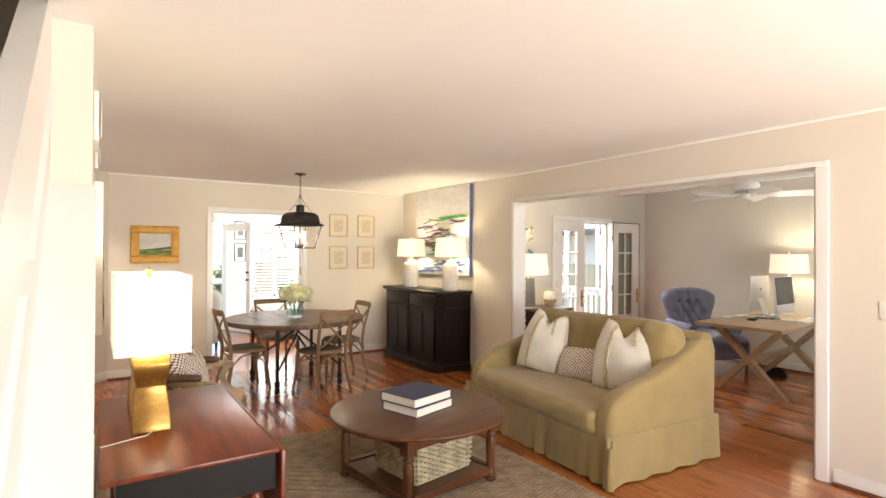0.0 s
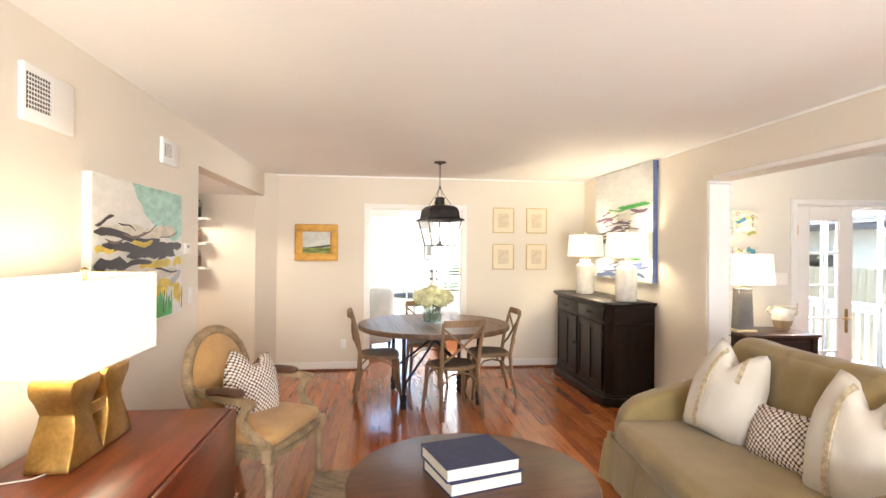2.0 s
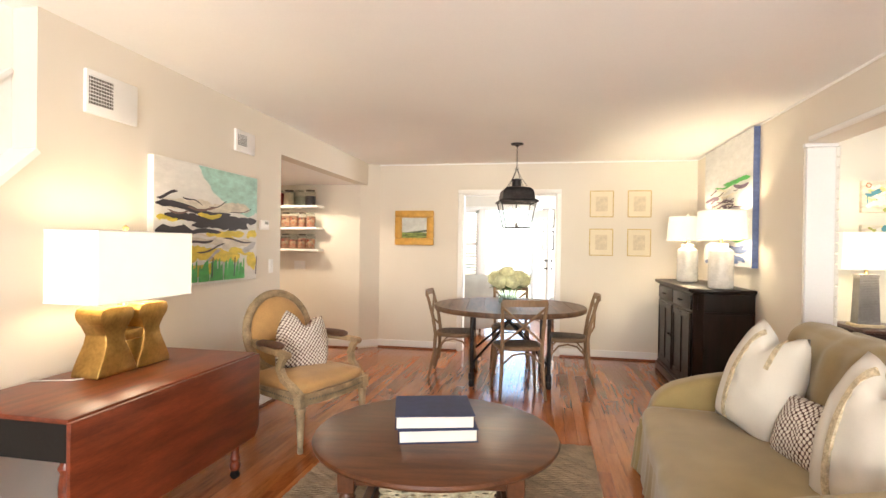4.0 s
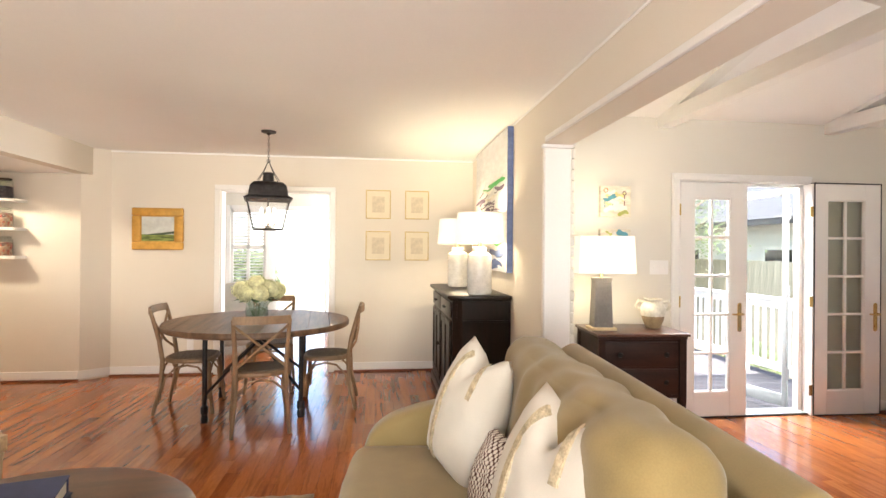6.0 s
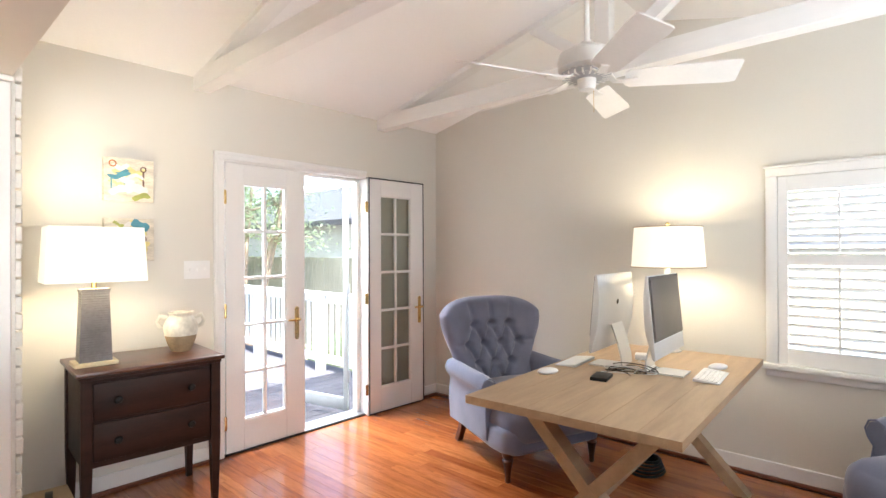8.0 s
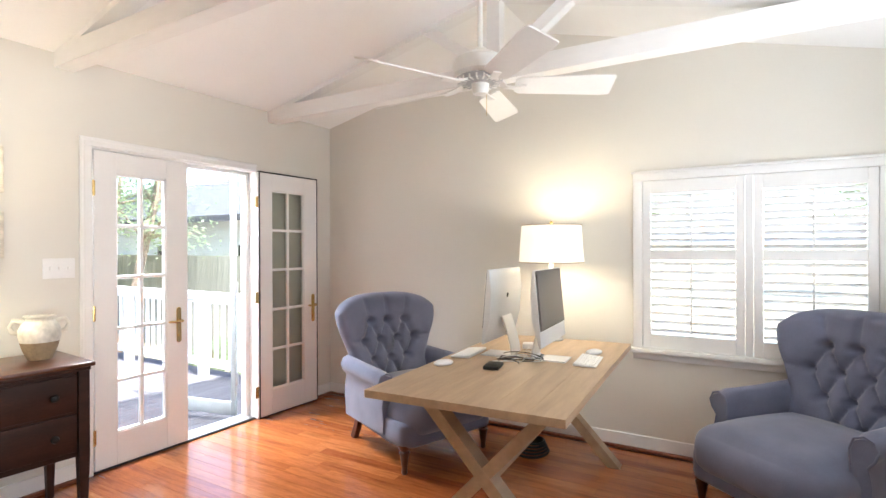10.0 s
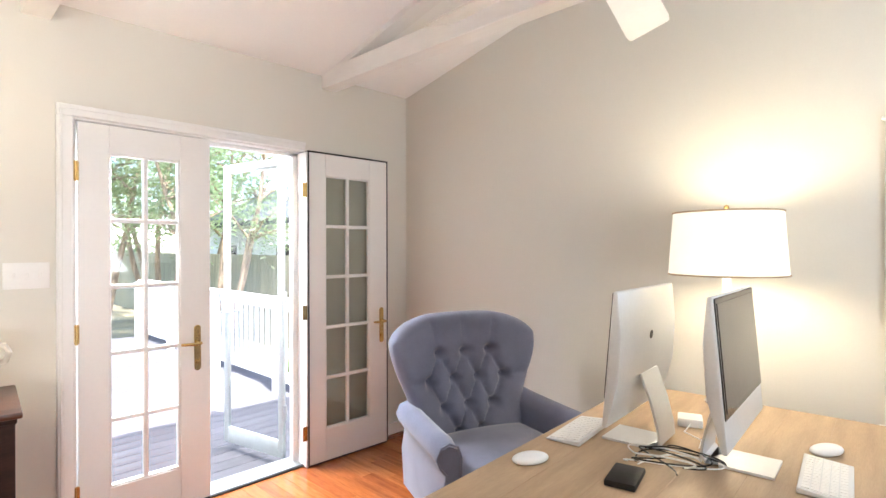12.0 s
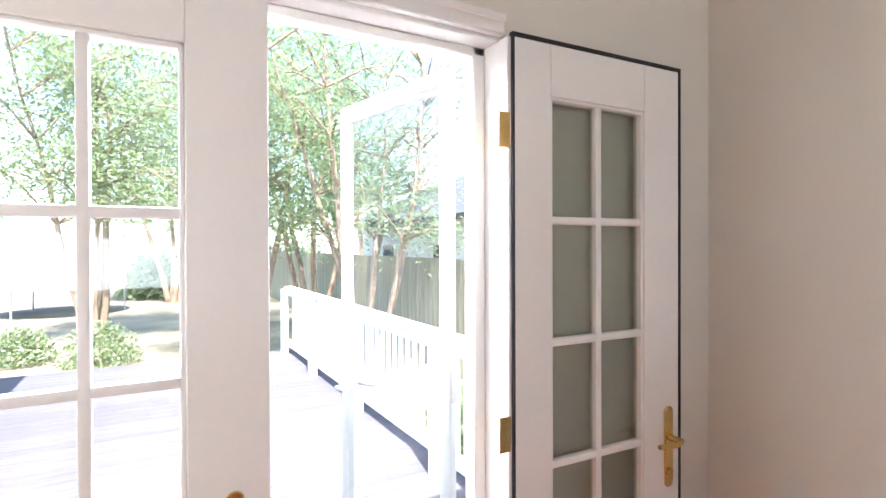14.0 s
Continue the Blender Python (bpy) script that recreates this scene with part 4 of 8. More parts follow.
cv = thing("abstract_canvas", pose(0.0, 4.80, 1.48), "unframed abstract landscape in black, yellow, mint and green", "painting")
part("canvas", box(B(), (0.001, -0.56, -0.40), (0.045, 0.56, 0.40), 0.002, 1), P_WHITE, cv)
bm = B()
prism(bm, [(-0.16, 0.395), (0.555, 0.395), (0.555, 0.12), (0.42, 0.15), (0.28, 0.16), (0.14, 0.21), (0.02, 0.24), (-0.07, 0.31)], 0.0453, 0.0458, "x")
part("mint_field", bm, P_MINT, cv, "pale mint sky area", smooth=0)
strokes(cv, [
    ("mint strokes", P_MINT, [(0.42, 0.13, 0.24, 0.06, 0.01), (0.25, 0.165, 0.26, 0.06, -0.03), (0.08, 0.23, 0.22, 0.06, -0.05), (-0.04, 0.32, 0.18, 0.07, -0.06)]),
    ("cream strokes", P_CREAM, [(-0.25, 0.13, 0.5, 0.06, -0.02), (0.2, 0.13, 0.5, 0.07, 0.02), (0.0, -0.10, 0.8, 0.06, 0.0), (0.3, -0.13, 0.4, 0.05, 0.02)]),
    ("yellow strokes", P_YEL, [(-0.40, 0.035, 0.28, 0.045, 0.0), (-0.42, -0.10, 0.25, 0.06, 0.0), (0.15, -0.055, 0.45, 0.055, 0.03), (0.48, -0.05, 0.14, 0.06, 0.03), (-0.10, -0.19, 0.50, 0.09, 0.0), (0.15, -0.215, 0.35, 0.08, 0.02), (-0.35, -0.22, 0.36, 0.07, 0.0), (0.48, -0.25, 0.13, 0.12, 0.0), (0.32, -0.18, 0.28, 0.04, 0.0), (-0.2, -0.30, 0.5, 0.08, 0.0)]),
    ("black strokes", P_BLACK, [(-0.33, 0.105, 0.44, 0.04, -0.03), (-0.05, 0.085, 0.50, 0.035, 0.0), (0.0, 0.045, 0.95, 0.05, 0.01), (0.27, 0.055, 0.55, 0.06, 0.0), (0.05, 0.0, 0.55, 0.045, 0.02), (-0.38, -0.045, 0.34, 0.065, 0.0), (-0.12, -0.05, 0.42, 0.03, 0.02), (0.30, 0.01, 0.40, 0.035, 0.02), (-0.45, 0.175, 0.18, 0.018, 0.04), (-0.22, 0.155, 0.20, 0.009, -0.05), (0.05, 0.145, 0.20, 0.008, 0.05), (0.33, 0.12, 0.30, 0.006, 0.06), (-0.15, -0.115, 0.30, 0.018, 0.04), (0.30, -0.10, 0.36, 0.012, -0.01), (-0.02, -0.16, 0.30, 0.012, 0.05), (-0.42, -0.15, 0.18, 0.02, 0.02)]),
    ("brown strokes", P_BROWN, [(-0.12, 0.11, 0.3, 0.016, 0.01), (-0.35, 0.075, 0.2, 0.012, 0.0)]),
    ("white strokes", P_WHITE, [(-0.40, 0.005, 0.22, 0.035, 0.0), (0.47, 0.015, 0.13, 0.04, 0.0), (0.08, -0.025, 0.20, 0.012, 0.02), (-0.10, -0.08, 0.26, 0.018, 0.02), (0.30, -0.075, 0.22, 0.016, -0.02)]),
    ("yellow strokes", P_YEL, [(-0.04, 0.068, 0.26, 0.028, 0.02), (0.18, -0.06, 0.30, 0.03, 0.03), (-0.44, 0.03, 0.16, 0.02, 0.0)]),
    ("grey blue strokes", P_GREY, [(0.44, -0.15, 0.18, 0.05, 0.04), (0.0, -0.205, 0.16, 0.025, 0.06)]),
], (0, 1, 0), (0, 0, 1), (1, 0, 0), 3)
for ob in cv.children:
    if ob.name.startswith("brush"):
        ob.location.x = 0.0452
rr = random.Random(8)
for i in range(34):
    y = -0.46 + 0.86 * i / 34 + rr.uniform(-0.012, 0.012)
    z1 = -0.22 - rr.uniform(0.0, 0.10)
    w = rr.uniform(0.010, 0.030)
    xo = 0.0530 + 0.0001 * i
    bm = B()
    p = [bm.verts.new(c) for c in ((xo, y - w, -0.385), (xo, y + w, -0.38), (xo, y + w * 0.5, z1), (xo, y - w * 0.7, z1 - 0.02))]
    bm.faces.new(p)
    part("brush_stroke", bm, P_GRN, cv, "upright green stroke", smooth=0)
for y in (-0.02, 0.24, 0.53):
    bm = B()
    p = [bm.verts.new(c) for c in ((0.057, y - 0.008, -0.36), (0.057, y + 0.006, -0.36), (0.057, y + 0.016, -0.22), (0.057, y + 0.004, -0.22))]
    bm.faces.new(p)
    part("brush_stroke", bm, P_BLACK, cv, "dark upright stroke", smooth=0)


def wall_vent(y0, y1, z0, z1, gy0, gy1, rows, cols):
    th = thing("wall_vent", pose(0, y0, z0), "white metal wall vent cover with a dark grille", "vent", "wall vents")
    w, h = y1 - y0, z1 - z0
    part("cover", box(B(), (0.0, 0, 0), (0.022, w, h), 0.006, 2), TRIM, th)
    g0, g1 = gy0 - y0, gy1 - y0
    # dark plate on the solid cover; its colour is the shade behind the slats
    part("grille_back", box(B(), (0.0225, g0, 0.045), (0.024, g1, h - 0.035)), mat("vent_shade", (0.10, 0.08, 0.065), 0.8), th, "dark plate painted as the shaded grille opening")
    for i in range(rows + 1):
        z = 0.045 + (h - 0.08) * i / rows
        part("slat", box(B(), (0.0245, g0, z - 0.0015), (0.03, g1, z + 0.0015)), TRIM, th)
    for i in range(cols + 1):
        y = g0 + (g1 - g0) * i / cols
        part("bar", box(B(), (0.0305, y - 0.0008, 0.045), (0.0325, y + 0.0008, h - 0.035)), TRIM, th)


wall_vent(3.80, 4.14, 2.015, 2.24, 3.815, 3.965, 8, 9)
wall_vent(5.10, 5.36, 2.06, 2.225, 5.125, 5.24, 7, 7)
tb = thing("thermostat", pose(0, 5.52, 1.515), "small white wall thermostat", "thermostat")
part("housing", box(B(), (0, -0.062, -0.04), (0.028, 0.062, 0.04), 0.008, 2), TRIM, tb)
part("display", box(B(), (0.0282, -0.01, 0.005), (0.0292, 0.045, 0.027)), mat("lcd", (0.20, 0.21, 0.17), 0.3), tb, "small grey display")


def switch_plate(m, wide, levers, label="white light switch plate on the wall"):
    th = thing("light_switch", m, label, "light switch", "light switches")
    part("plate", box(B(), (-wide / 2, -0.006, -0.058), (wide / 2, 0, 0.058), 0.003, 2), TRIM, th)
    for k in range(levers):
        x = (k - (levers - 1) / 2) * 0.046
        part("lever", box(B(), (x - 0.005, -0.016, -0.010), (x + 0.005, -0.006, 0.012), 0.002, 1), TRIM, th)


switch_plate(pose(0, 5.66, 1.17, 0, 0, 90), 0.07, 1)
switch_plate(pose(X_R, 2.15, 1.17, 0, 0, -90), 0.075, 1)
switch_plate(pose(5.305, Y_F, 1.265), 0.165, 3)
switch_plate(pose(0.95, Y_D, 0.33), 0.07, 0, "white wall outlet plate")
switch_plate(pose(X_R, 5.95, 0.33, 0, 0, -90), 0.07, 0, "white wall outlet plate")
switch_plate(pose(-0.93, 8.07, 1.08), 0.16, 3)

# ---- dining area ----
IRON = mat("dark_iron", (0.05, 0.045, 0.045), 0.5, metal=0.7, vary=0.3, scale=12, grain=80, bump=0.15)
OLDWOOD = mat("weathered_elm", (0.16, 0.085, 0.045), 0.45, vary=0.35, scale=2.5, grain=40, bump=0.15, stretch=(9, 0.8, 3))
CHAIRWOOD = mat("limed_oak", (0.28, 0.17, 0.09), 0.55, vary=0.22, scale=6, grain=60, bump=0.1, stretch=(1, 1, 0.4))
RUSH = mat("dark_rush_seat", (0.19, 0.13, 0.085), 0.85, vary=0.25, scale=18, grain=120, bump=0.4, stretch=(1, 6, 1))
BLACKWOOD = mat("espresso_wood", (0.014, 0.007, 0.005), 0.34, vary=0.4, scale=4, grain=50, bump=0.06, stretch=(4, 4, 0.6), spec=0.3)

TX, TY = 1.955, 6.985
dt = thing("dining_table", pose(TX, TY, 0, 0, 0, 6), "round weathered elm dining table on iron legs", "dining table")
nb = 9
for i in range(nb):
    x0, x1 = -0.77 + 1.54 * i / nb + 0.002, -0.77 + 1.54 * (i + 1) / nb - 0.002
    out = []
    for x in [x0 + (x1 - x0) * k / 6 for k in range(7)]:
        out.append((x, math.sqrt(max(0.0, 0.772 ** 2 - x * x)) + 0.0))
    outline = out + [(x, -y) for x, y in reversed(out)]
    bm = prism(B(), [(x, y) for x, y in outline if True], 0.728, 0.765 - 0.001 * (i % 2), "z")
    bmesh.ops.remove_doubles(bm, verts=bm.verts, dist=0.0005)
    part("top_board", bm, OLDWOOD, dt, smooth=30)
part("edge_band", lathe(B(), [(0.70, 0.715), (0.765, 0.715), (0.775, 0.722), (0.778, 0.74), (0.775, 0.758), (0.771, 0.762), (0.771, 0.727), (0.70, 0.727)], 72), OLDWOOD, dt)
for sx in (-1, 1):
    for sy in (-1, 1):
        x, y = sx * 0.37, sy * 0.37
        leg = part("leg", lathe(B(), [(0.018, 0.07), (0.03, 0.075), (0.03, 0.13), (0.019, 0.14), (0.019, 0.70), (0.032, 0.705), (0.032, 0.716)], 14, (x, y, 0)), IRON, dt)
        part("caster", lathe(B(), [(0.0, 0), (0.026, 0.004), (0.03, 0.03), (0.022, 0.07)], 12, (x, y, 0)), IRON, leg)
    part("brace", tube(B(), [(sx * 0.37, -0.37, 0.22), (sx * -0.10, 0.02, 0.70)], 0.012, 8), IRON, dt)
    part("brace", tube(B(), [(sx * 0.37, 0.37, 0.22), (sx * -0.10, -0.02, 0.70)], 0.012, 8), IRON, dt)
part("ring", tube(B(), [(0.36 * math.cos(2 * math.pi * k / 32), 0.36 * math.sin(2 * math.pi * k / 32), 0.705) for k in range(32)], 0.012, 6, True), IRON, dt)


def dining_chair():
    """Bentwood X-back chair. Local front toward -y."""
    th = thing("dining_chair", pose(TX, TY - 0.62, 0), "limed oak bentwood cross-back chair with a rush seat", "chair", "chairs round the table")
    n = 24
    seat = []
    for k in range(n):
        a = 2 * math.pi * k / n
        c, s = math.cos(a), math.sin(a)
        r = 1 / (abs(c) ** 3.2 + abs(s) ** 3.2) ** (1 / 3.2)
        seat.append(((0.215 - 0.025 * (s * r)) * c * r, 0.205 * s * r))
    bm = prism(B(), seat, 0.425, 0.462, "z")
    part("seat_frame", bevelled(bm, 0.01, 2, 50), CHAIRWOOD, th)
    part("rush_seat", prism(B(), [(x * 0.86, y * 0.86) for x, y in seat], 0.455, 0.4675, "z"), RUSH, th, "dark woven rush seat")
    for s in (-1, 1):
        part("front_leg", tube(B(), [(s * 0.19, -0.175, 0.43), (s * 0.195, -0.185, 0.25), (s * 0.215, -0.215, 0.0)], [0.019, 0.018, 0.014], 10), CHAIRWOOD, th)
        post = [(s * 0.205, 0.255, 0.0), (s * 0.185, 0.20, 0.25), (s * 0.18, 0.19, 0.45), (s * 0.185, 0.215, 0.62), (s * 0.195, 0.262, 0.80), (s * 0.198, 0.285, 0.875)]
        part("back_post", tube(B(), post, [0.015, 0.018, 0.019, 0.018, 0.016, 0.015], 10), CHAIRWOOD, th)
        cross = [(s * 0.18, 0.20, 0.50), (s * 0.10, 0.245 + 0.01 * s, 0.575), (s * -0.02, 0.262 + 0.01 * s, 0.68), (s * -0.12, 0.268 + 0.006 * s, 0.765), (s * -0.185, 0.27, 0.82)]
        part("cross_bar", tube(B(), cross, 0.0105, 8), CHAIRWOOD, th)
        hoop = [(s * 0.195, -0.175, 0.12), (s * 0.19, -0.16, 0.30), (s * 0.18, -0.09, 0.385), (s * 0.178, 0.0, 0.405), (s * 0.178, 0.09, 0.385), (s * 0.182, 0.17, 0.30), (s * 0.19, 0.205, 0.15)]
        part("side_hoop", tube(B(), hoop, 0.009, 8), CHAIRWOOD, th)
    for y in (-0.178, 0.20):
        hoop = [(-0.195, y, 0.12), (-0.175, y, 0.31), (-0.09, y, 0.39), (0, y, 0.408), (0.09, y, 0.39), (0.175, y, 0.31), (0.195, y, 0.12)]
        part("end_hoop", tube(B(), hoop, 0.009, 8), CHAIRWOOD, th)
    rail = [(-0.20 + 0.40 * k / 10, 0.285 + 0.03 * math.sin(math.pi * k / 10), 0.868) for k in range(11)]
    part("top_rail", bevelled(ribbon(B(), rail, 0.02, 0.06), 0.006, 2), CHAIRWOOD, th, "curved top rail")
    return th


ch = dining_chair()
# near, left, right and far chairs; each faces the table
ch.matrix_basis = pose(2.075, 6.47, 0, 0, 0, 194)
copy_thing(ch, pose(1.39, 7.02, 0, 0, 0, 93))
copy_thing(ch, pose(2.545, 7.03, 0, 0, 0, -90))
copy_thing(ch, pose(1.93, 7.62, 0, 0, 0, 4))

# flowers
CLEAR = glass_mat("vase_glass", (0.93, 0.97, 0.96))
PETAL = mat("hydrangea_petals", (0.84, 0.84, 0.50), 0.7, vary=0.25, scale=16, grain=60, bump=0.1)
LEAFM = mat("hydrangea_leaf", (0.06, 0.13, 0.035), 0.5, vary=0.3, scale=12)
fl = thing("flower_vase", pose(1.935, 6.97, 0.766), "glass vase of cream-green hydrangeas on the table", "flowers")
v = part("vase", lathe(B(), [(0.078, 0.0), (0.092, 0.01), (0.098, 0.07), (0.090, 0.165), (0.093, 0.17), (0.087, 0.165), (0.094, 0.07), (0.087, 0.014), (0.0, 0.012)], 28), CLEAR, fl, "round clear glass vase")
v.visible_shadow = False
w = part("water", lathe(B(), [(0.086, 0.015), (0.092, 0.07), (0.090, 0.11), (0.0, 0.11)], 24), glass_mat("water", (0.88, 0.95, 0.92)), fl)
w.visible_shadow = False
rf = random.Random(11)
for k, (x, y, z, r) in enumerate(((0, -0.02, 0.27, 0.085), (-0.11, -0.03, 0.23, 0.08), (0.11, -0.02, 0.235, 0.082), (0.03, 0.10, 0.24, 0.08), (-0.07, 0.08, 0.24, 0.075), (0.05, -0.10, 0.20, 0.075), (-0.06, -0.11, 0.20, 0.07), (0.15, 0.06, 0.215, 0.07))):
    x, y, z, r = x * 1.12, y * 1.12, z + 0.04, r * 1.1
    bm = B()
    for i in range(170):
        d = Vector((rf.gauss(0, 1), rf.gauss(0, 1), rf.gauss(0, 1))).normalized()
        c = Vector((x, y, z)) + d * r * rf.uniform(0.82, 1.04)
        t1 = d.orthogonal().normalized()
        t1 = Matrix.Rotation(rf.uniform(0, 6.3), 3, d) @ t1
        t2 = d.cross(t1)
        s = rf.uniform(0.010, 0.015)
        mid = bm.verts.new(c + d * 0.002)
        ring = [bm.verts.new(c + (t1 * math.cos(a) + t2 * math.sin(a)) * s * q + d * rf.uniform(-0.003, 0.003)) for a, q in [(j * math.pi / 4, 1.0 if j % 2 == 0 else 0.55) for j in range(8)]]
        for j in range(8):
            bm.faces.new((mid, ring[j], ring[(j + 1) % 8]))
    grid_solid(bm, lambda u, vv, x=x, y=y, z=z, r=r: Vector((x, y, z)) + 0.84 * r * Vector((math.sin(math.pi * vv) * math.cos(2 * math.pi * u), math.sin(math.pi * vv) * math.sin(2 * math.pi * u), math.cos(math.pi * vv))), 12, 8)
    part("flower_head", bm, PETAL, fl, smooth=0)
    part("stem", tube(B(), [(x * 0.2, y * 0.2, 0.02), (x * 0.5, y * 0.5, 0.13), (x, y, z)], 0.004, 6), LEAFM, fl)
for i in range(9):
    a = i * 0.7
    c = Vector((0.11 * math.cos(a), 0.11 * math.sin(a), 0.195))
    o = Vector((math.cos(a), math.sin(a), -0.25)) * 0.10
    sd = Vector((-math.sin(a), math.cos(a), 0)) * 0.045
    bm = B()
    pts = [bm.verts.new(p) for p in (c - o * 0.6, c + sd - o * 0.1, c + o * 0.4 + sd * 0.8, c + o, c + o * 0.4 - sd * 0.8, c - sd - o * 0.1)]
    mid = bm.verts.new(c + Vector((0, 0, 0.012)))
    for j in range(6):
        bm.faces.new((mid, pts[j], pts[(j + 1) % 6]))
    part("leaf", bm, LEAFM, fl)

# lantern
ln = thing("pendant_lantern", pose(2.01, 7.03, 1.56, 0, 0, 12), "dark bronze glass lantern hanging on a chain, lit", "pendant light")
part("canopy", lathe(B(), [(0.01, 0.845), (0.02, 0.86), (0.062, 0.868), (0.065, 0.88)], 24), IRON, ln)
bm = B()
for k in range(9):
    z = 0.84 - 0.026 * k
    a = 0 if k % 2 else math.pi / 2
    tube(bm, [(0.008 * math.cos(t) * math.cos(a), 0.008 * math.cos(t) * math.sin(a), z + 0.017 * math.sin(t)) for t in [2 * math.pi * j / 10 for j in range(10)]], 0.0022, 5, True)
part("chain", bm, IRON, ln)
for s in range(4):
    a = math.pi / 4 + s * math.pi / 2
    part("hanger", tube(B(), [(0, 0, 0.62), (0.05 * math.cos(a), 0.05 * math.sin(a), 0.53), (0.13 * math.cos(a), 0.13 * math.sin(a), 0.43)], 0.003, 6), IRON, ln)
part("loop", tube(B(), [(0.014 * math.cos(t), 0, 0.615 + 0.014 * math.sin(t)) for t in [2 * math.pi * j / 12 for j in range(12)]], 0.003, 6, True), IRON, ln)
part("chimney", lathe(B(), [(0.05, 0.42), (0.045, 0.49), (0.052, 0.495), (0.052, 0.505), (0.02, 0.515), (0.0, 0.515)], 20), IRON, ln)


def frustum(bm, rows):
    rings = [[bm.verts.new((sx * w, sy * w, z)) for sx, sy in ((-1, -1), (1, -1), (1, 1), (-1, 1))] for w, z in rows]
    for a, b in zip(rings, rings[1:]):
        for k in range(4):
            bm.faces.new((a[k], a[(k + 1) % 4], b[(k + 1) % 4], b[k]))
    bm.faces.new(rings[-1])
    return bm


part("hood", frustum(B(), [(0.185, 0.268), (0.20, 0.262), (0.20, 0.275), (0.165, 0.295), (0.16, 0.34), (0.15, 0.385), (0.12, 0.415), (0.055, 0.43)]), IRON, ln, "domed dark metal hood", smooth=25)
for sx in (-1, 1):
    for sy in (-1, 1):
        part("corner_bar", tube(B(), [(sx * 0.122, sy * 0.122, 0.0), (sx * 0.178, sy * 0.178, 0.27)], 0.006, 6), IRON, ln)
bm = tube(B(), [(-0.122, -0.122, 0.004), (0.122, -0.122, 0.004), (0.122, 0.122, 0.004), (-0.122, 0.122, 0.004)], 0.006, 6, True)
part("bottom_ring", bm, IRON, ln)
for k in range(4):
    bm = B()
    q = [(-0.118, -0.122, 0.008), (0.118, -0.122, 0.008), (0.172, -0.177, 0.266), (-0.172, -0.177, 0.266)]
    prism_v = [bm.verts.new(p) for p in q] + [bm.verts.new((p[0], p[1] + 0.003, p[2])) for p in q]
    for f in ((0, 1, 2, 3), (7, 6, 5, 4), (0, 4, 5, 1), (1, 5, 6, 2), (2, 6, 7, 3), (3, 7, 4, 0)):
        bm.faces.new([prism_v[i] for i in f])
    bmesh.ops.rotate(bm, verts=bm.verts, cent=(0, 0, 0), matrix=Matrix.Rotation(k * math.pi / 2, 3, "Z"))
    g = part("glass_pane", bm, GLASS, ln, smooth=0)
    g.visible_shadow = False
part("candle_stem", lathe(B(), [(0.035, 0.012), (0.035, 0.02), (0.008, 0.03), (0.008, 0.42)], 12), IRON, ln)
FLAME = mat("candle_bulb_glow", (1, 0.9, 0.7), 0.5, emit=((1.0, 0.84, 0.58), 6.0))
for k in range(4):
    a = k * math.pi / 2
    x, y = 0.055 * math.cos(a), 0.055 * math.sin(a)
    part("candle_arm", tube(B(), [(0, 0, 0.03), (x * 0.8, y * 0.8, 0.035), (x, y, 0.055)], 0.005, 6), IRON, ln)
    part("candle", lathe(B(), [(0.013, 0.055), (0.015, 0.06), (0.009, 0.065), (0.009, 0.125)], 12, (x, y, 0)), TRIM, ln)
    part("candle_bulb", lathe(B(), [(0.006, 0.125), (0.014, 0.15), (0.008, 0.185), (0.0, 0.20)], 10, (x, y, 0)), FLAME, ln, "lit candle bulb").visible_shadow = False
lit((2.01, 7.03, 1.72), 3.4, 0.07)

# sideboard along the dividing wall
sb = thing("sideboard", pose(4.085, 7.20, 0), "espresso wood sideboard with drawers and panelled doors", "sideboard")
# local x negative toward the room; y along the wall
Y0, Y1, D = -0.75, 0.75, -0.48
part("body", prism(B(), [(0, Y0), (D + 0.07, Y0), (D, Y0 + 0.07), (D, Y1 - 0.07), (D + 0.07, Y1), (0, Y1)], 0.10, 0.975, "z"), BLACKWOOD, sb)
for z0, z1, o in ((0.0, 0.085, 0.03), (0.085, 0.11, 0.016)):
    part("plinth", bevelled(prism(B(), [(0, Y0 - o), (D + 0.07, Y0 - o), (D - o, Y0 + 0.07 - o), (D - o, Y1 - 0.07 + o), (D + 0.07, Y1 + o), (0, Y1 + o)], z0, z1, "z"), 0.006, 1), BLACKWOOD, sb)
for z0, z1, o in ((0.975, 0.99, 0.025), (0.99, 1.02, 0.045)):
    part("top", bevelled(prism(B(), [(0, Y0 - o), (D + 0.07, Y0 - o), (D - o, Y0 + 0.07 - o), (D - o, Y1 - 0.07 + o), (D + 0.07, Y1 + o), (0, Y1 + o)], z0, z1, "z"), 0.006, 2), BLACKWOOD, sb)
part("side_moulding", box(B(), (D + 0.08, Y0 - 0.012, 0.80), (-0.01, Y0, 0.815), 0.003, 1), BLACKWOOD, sb)
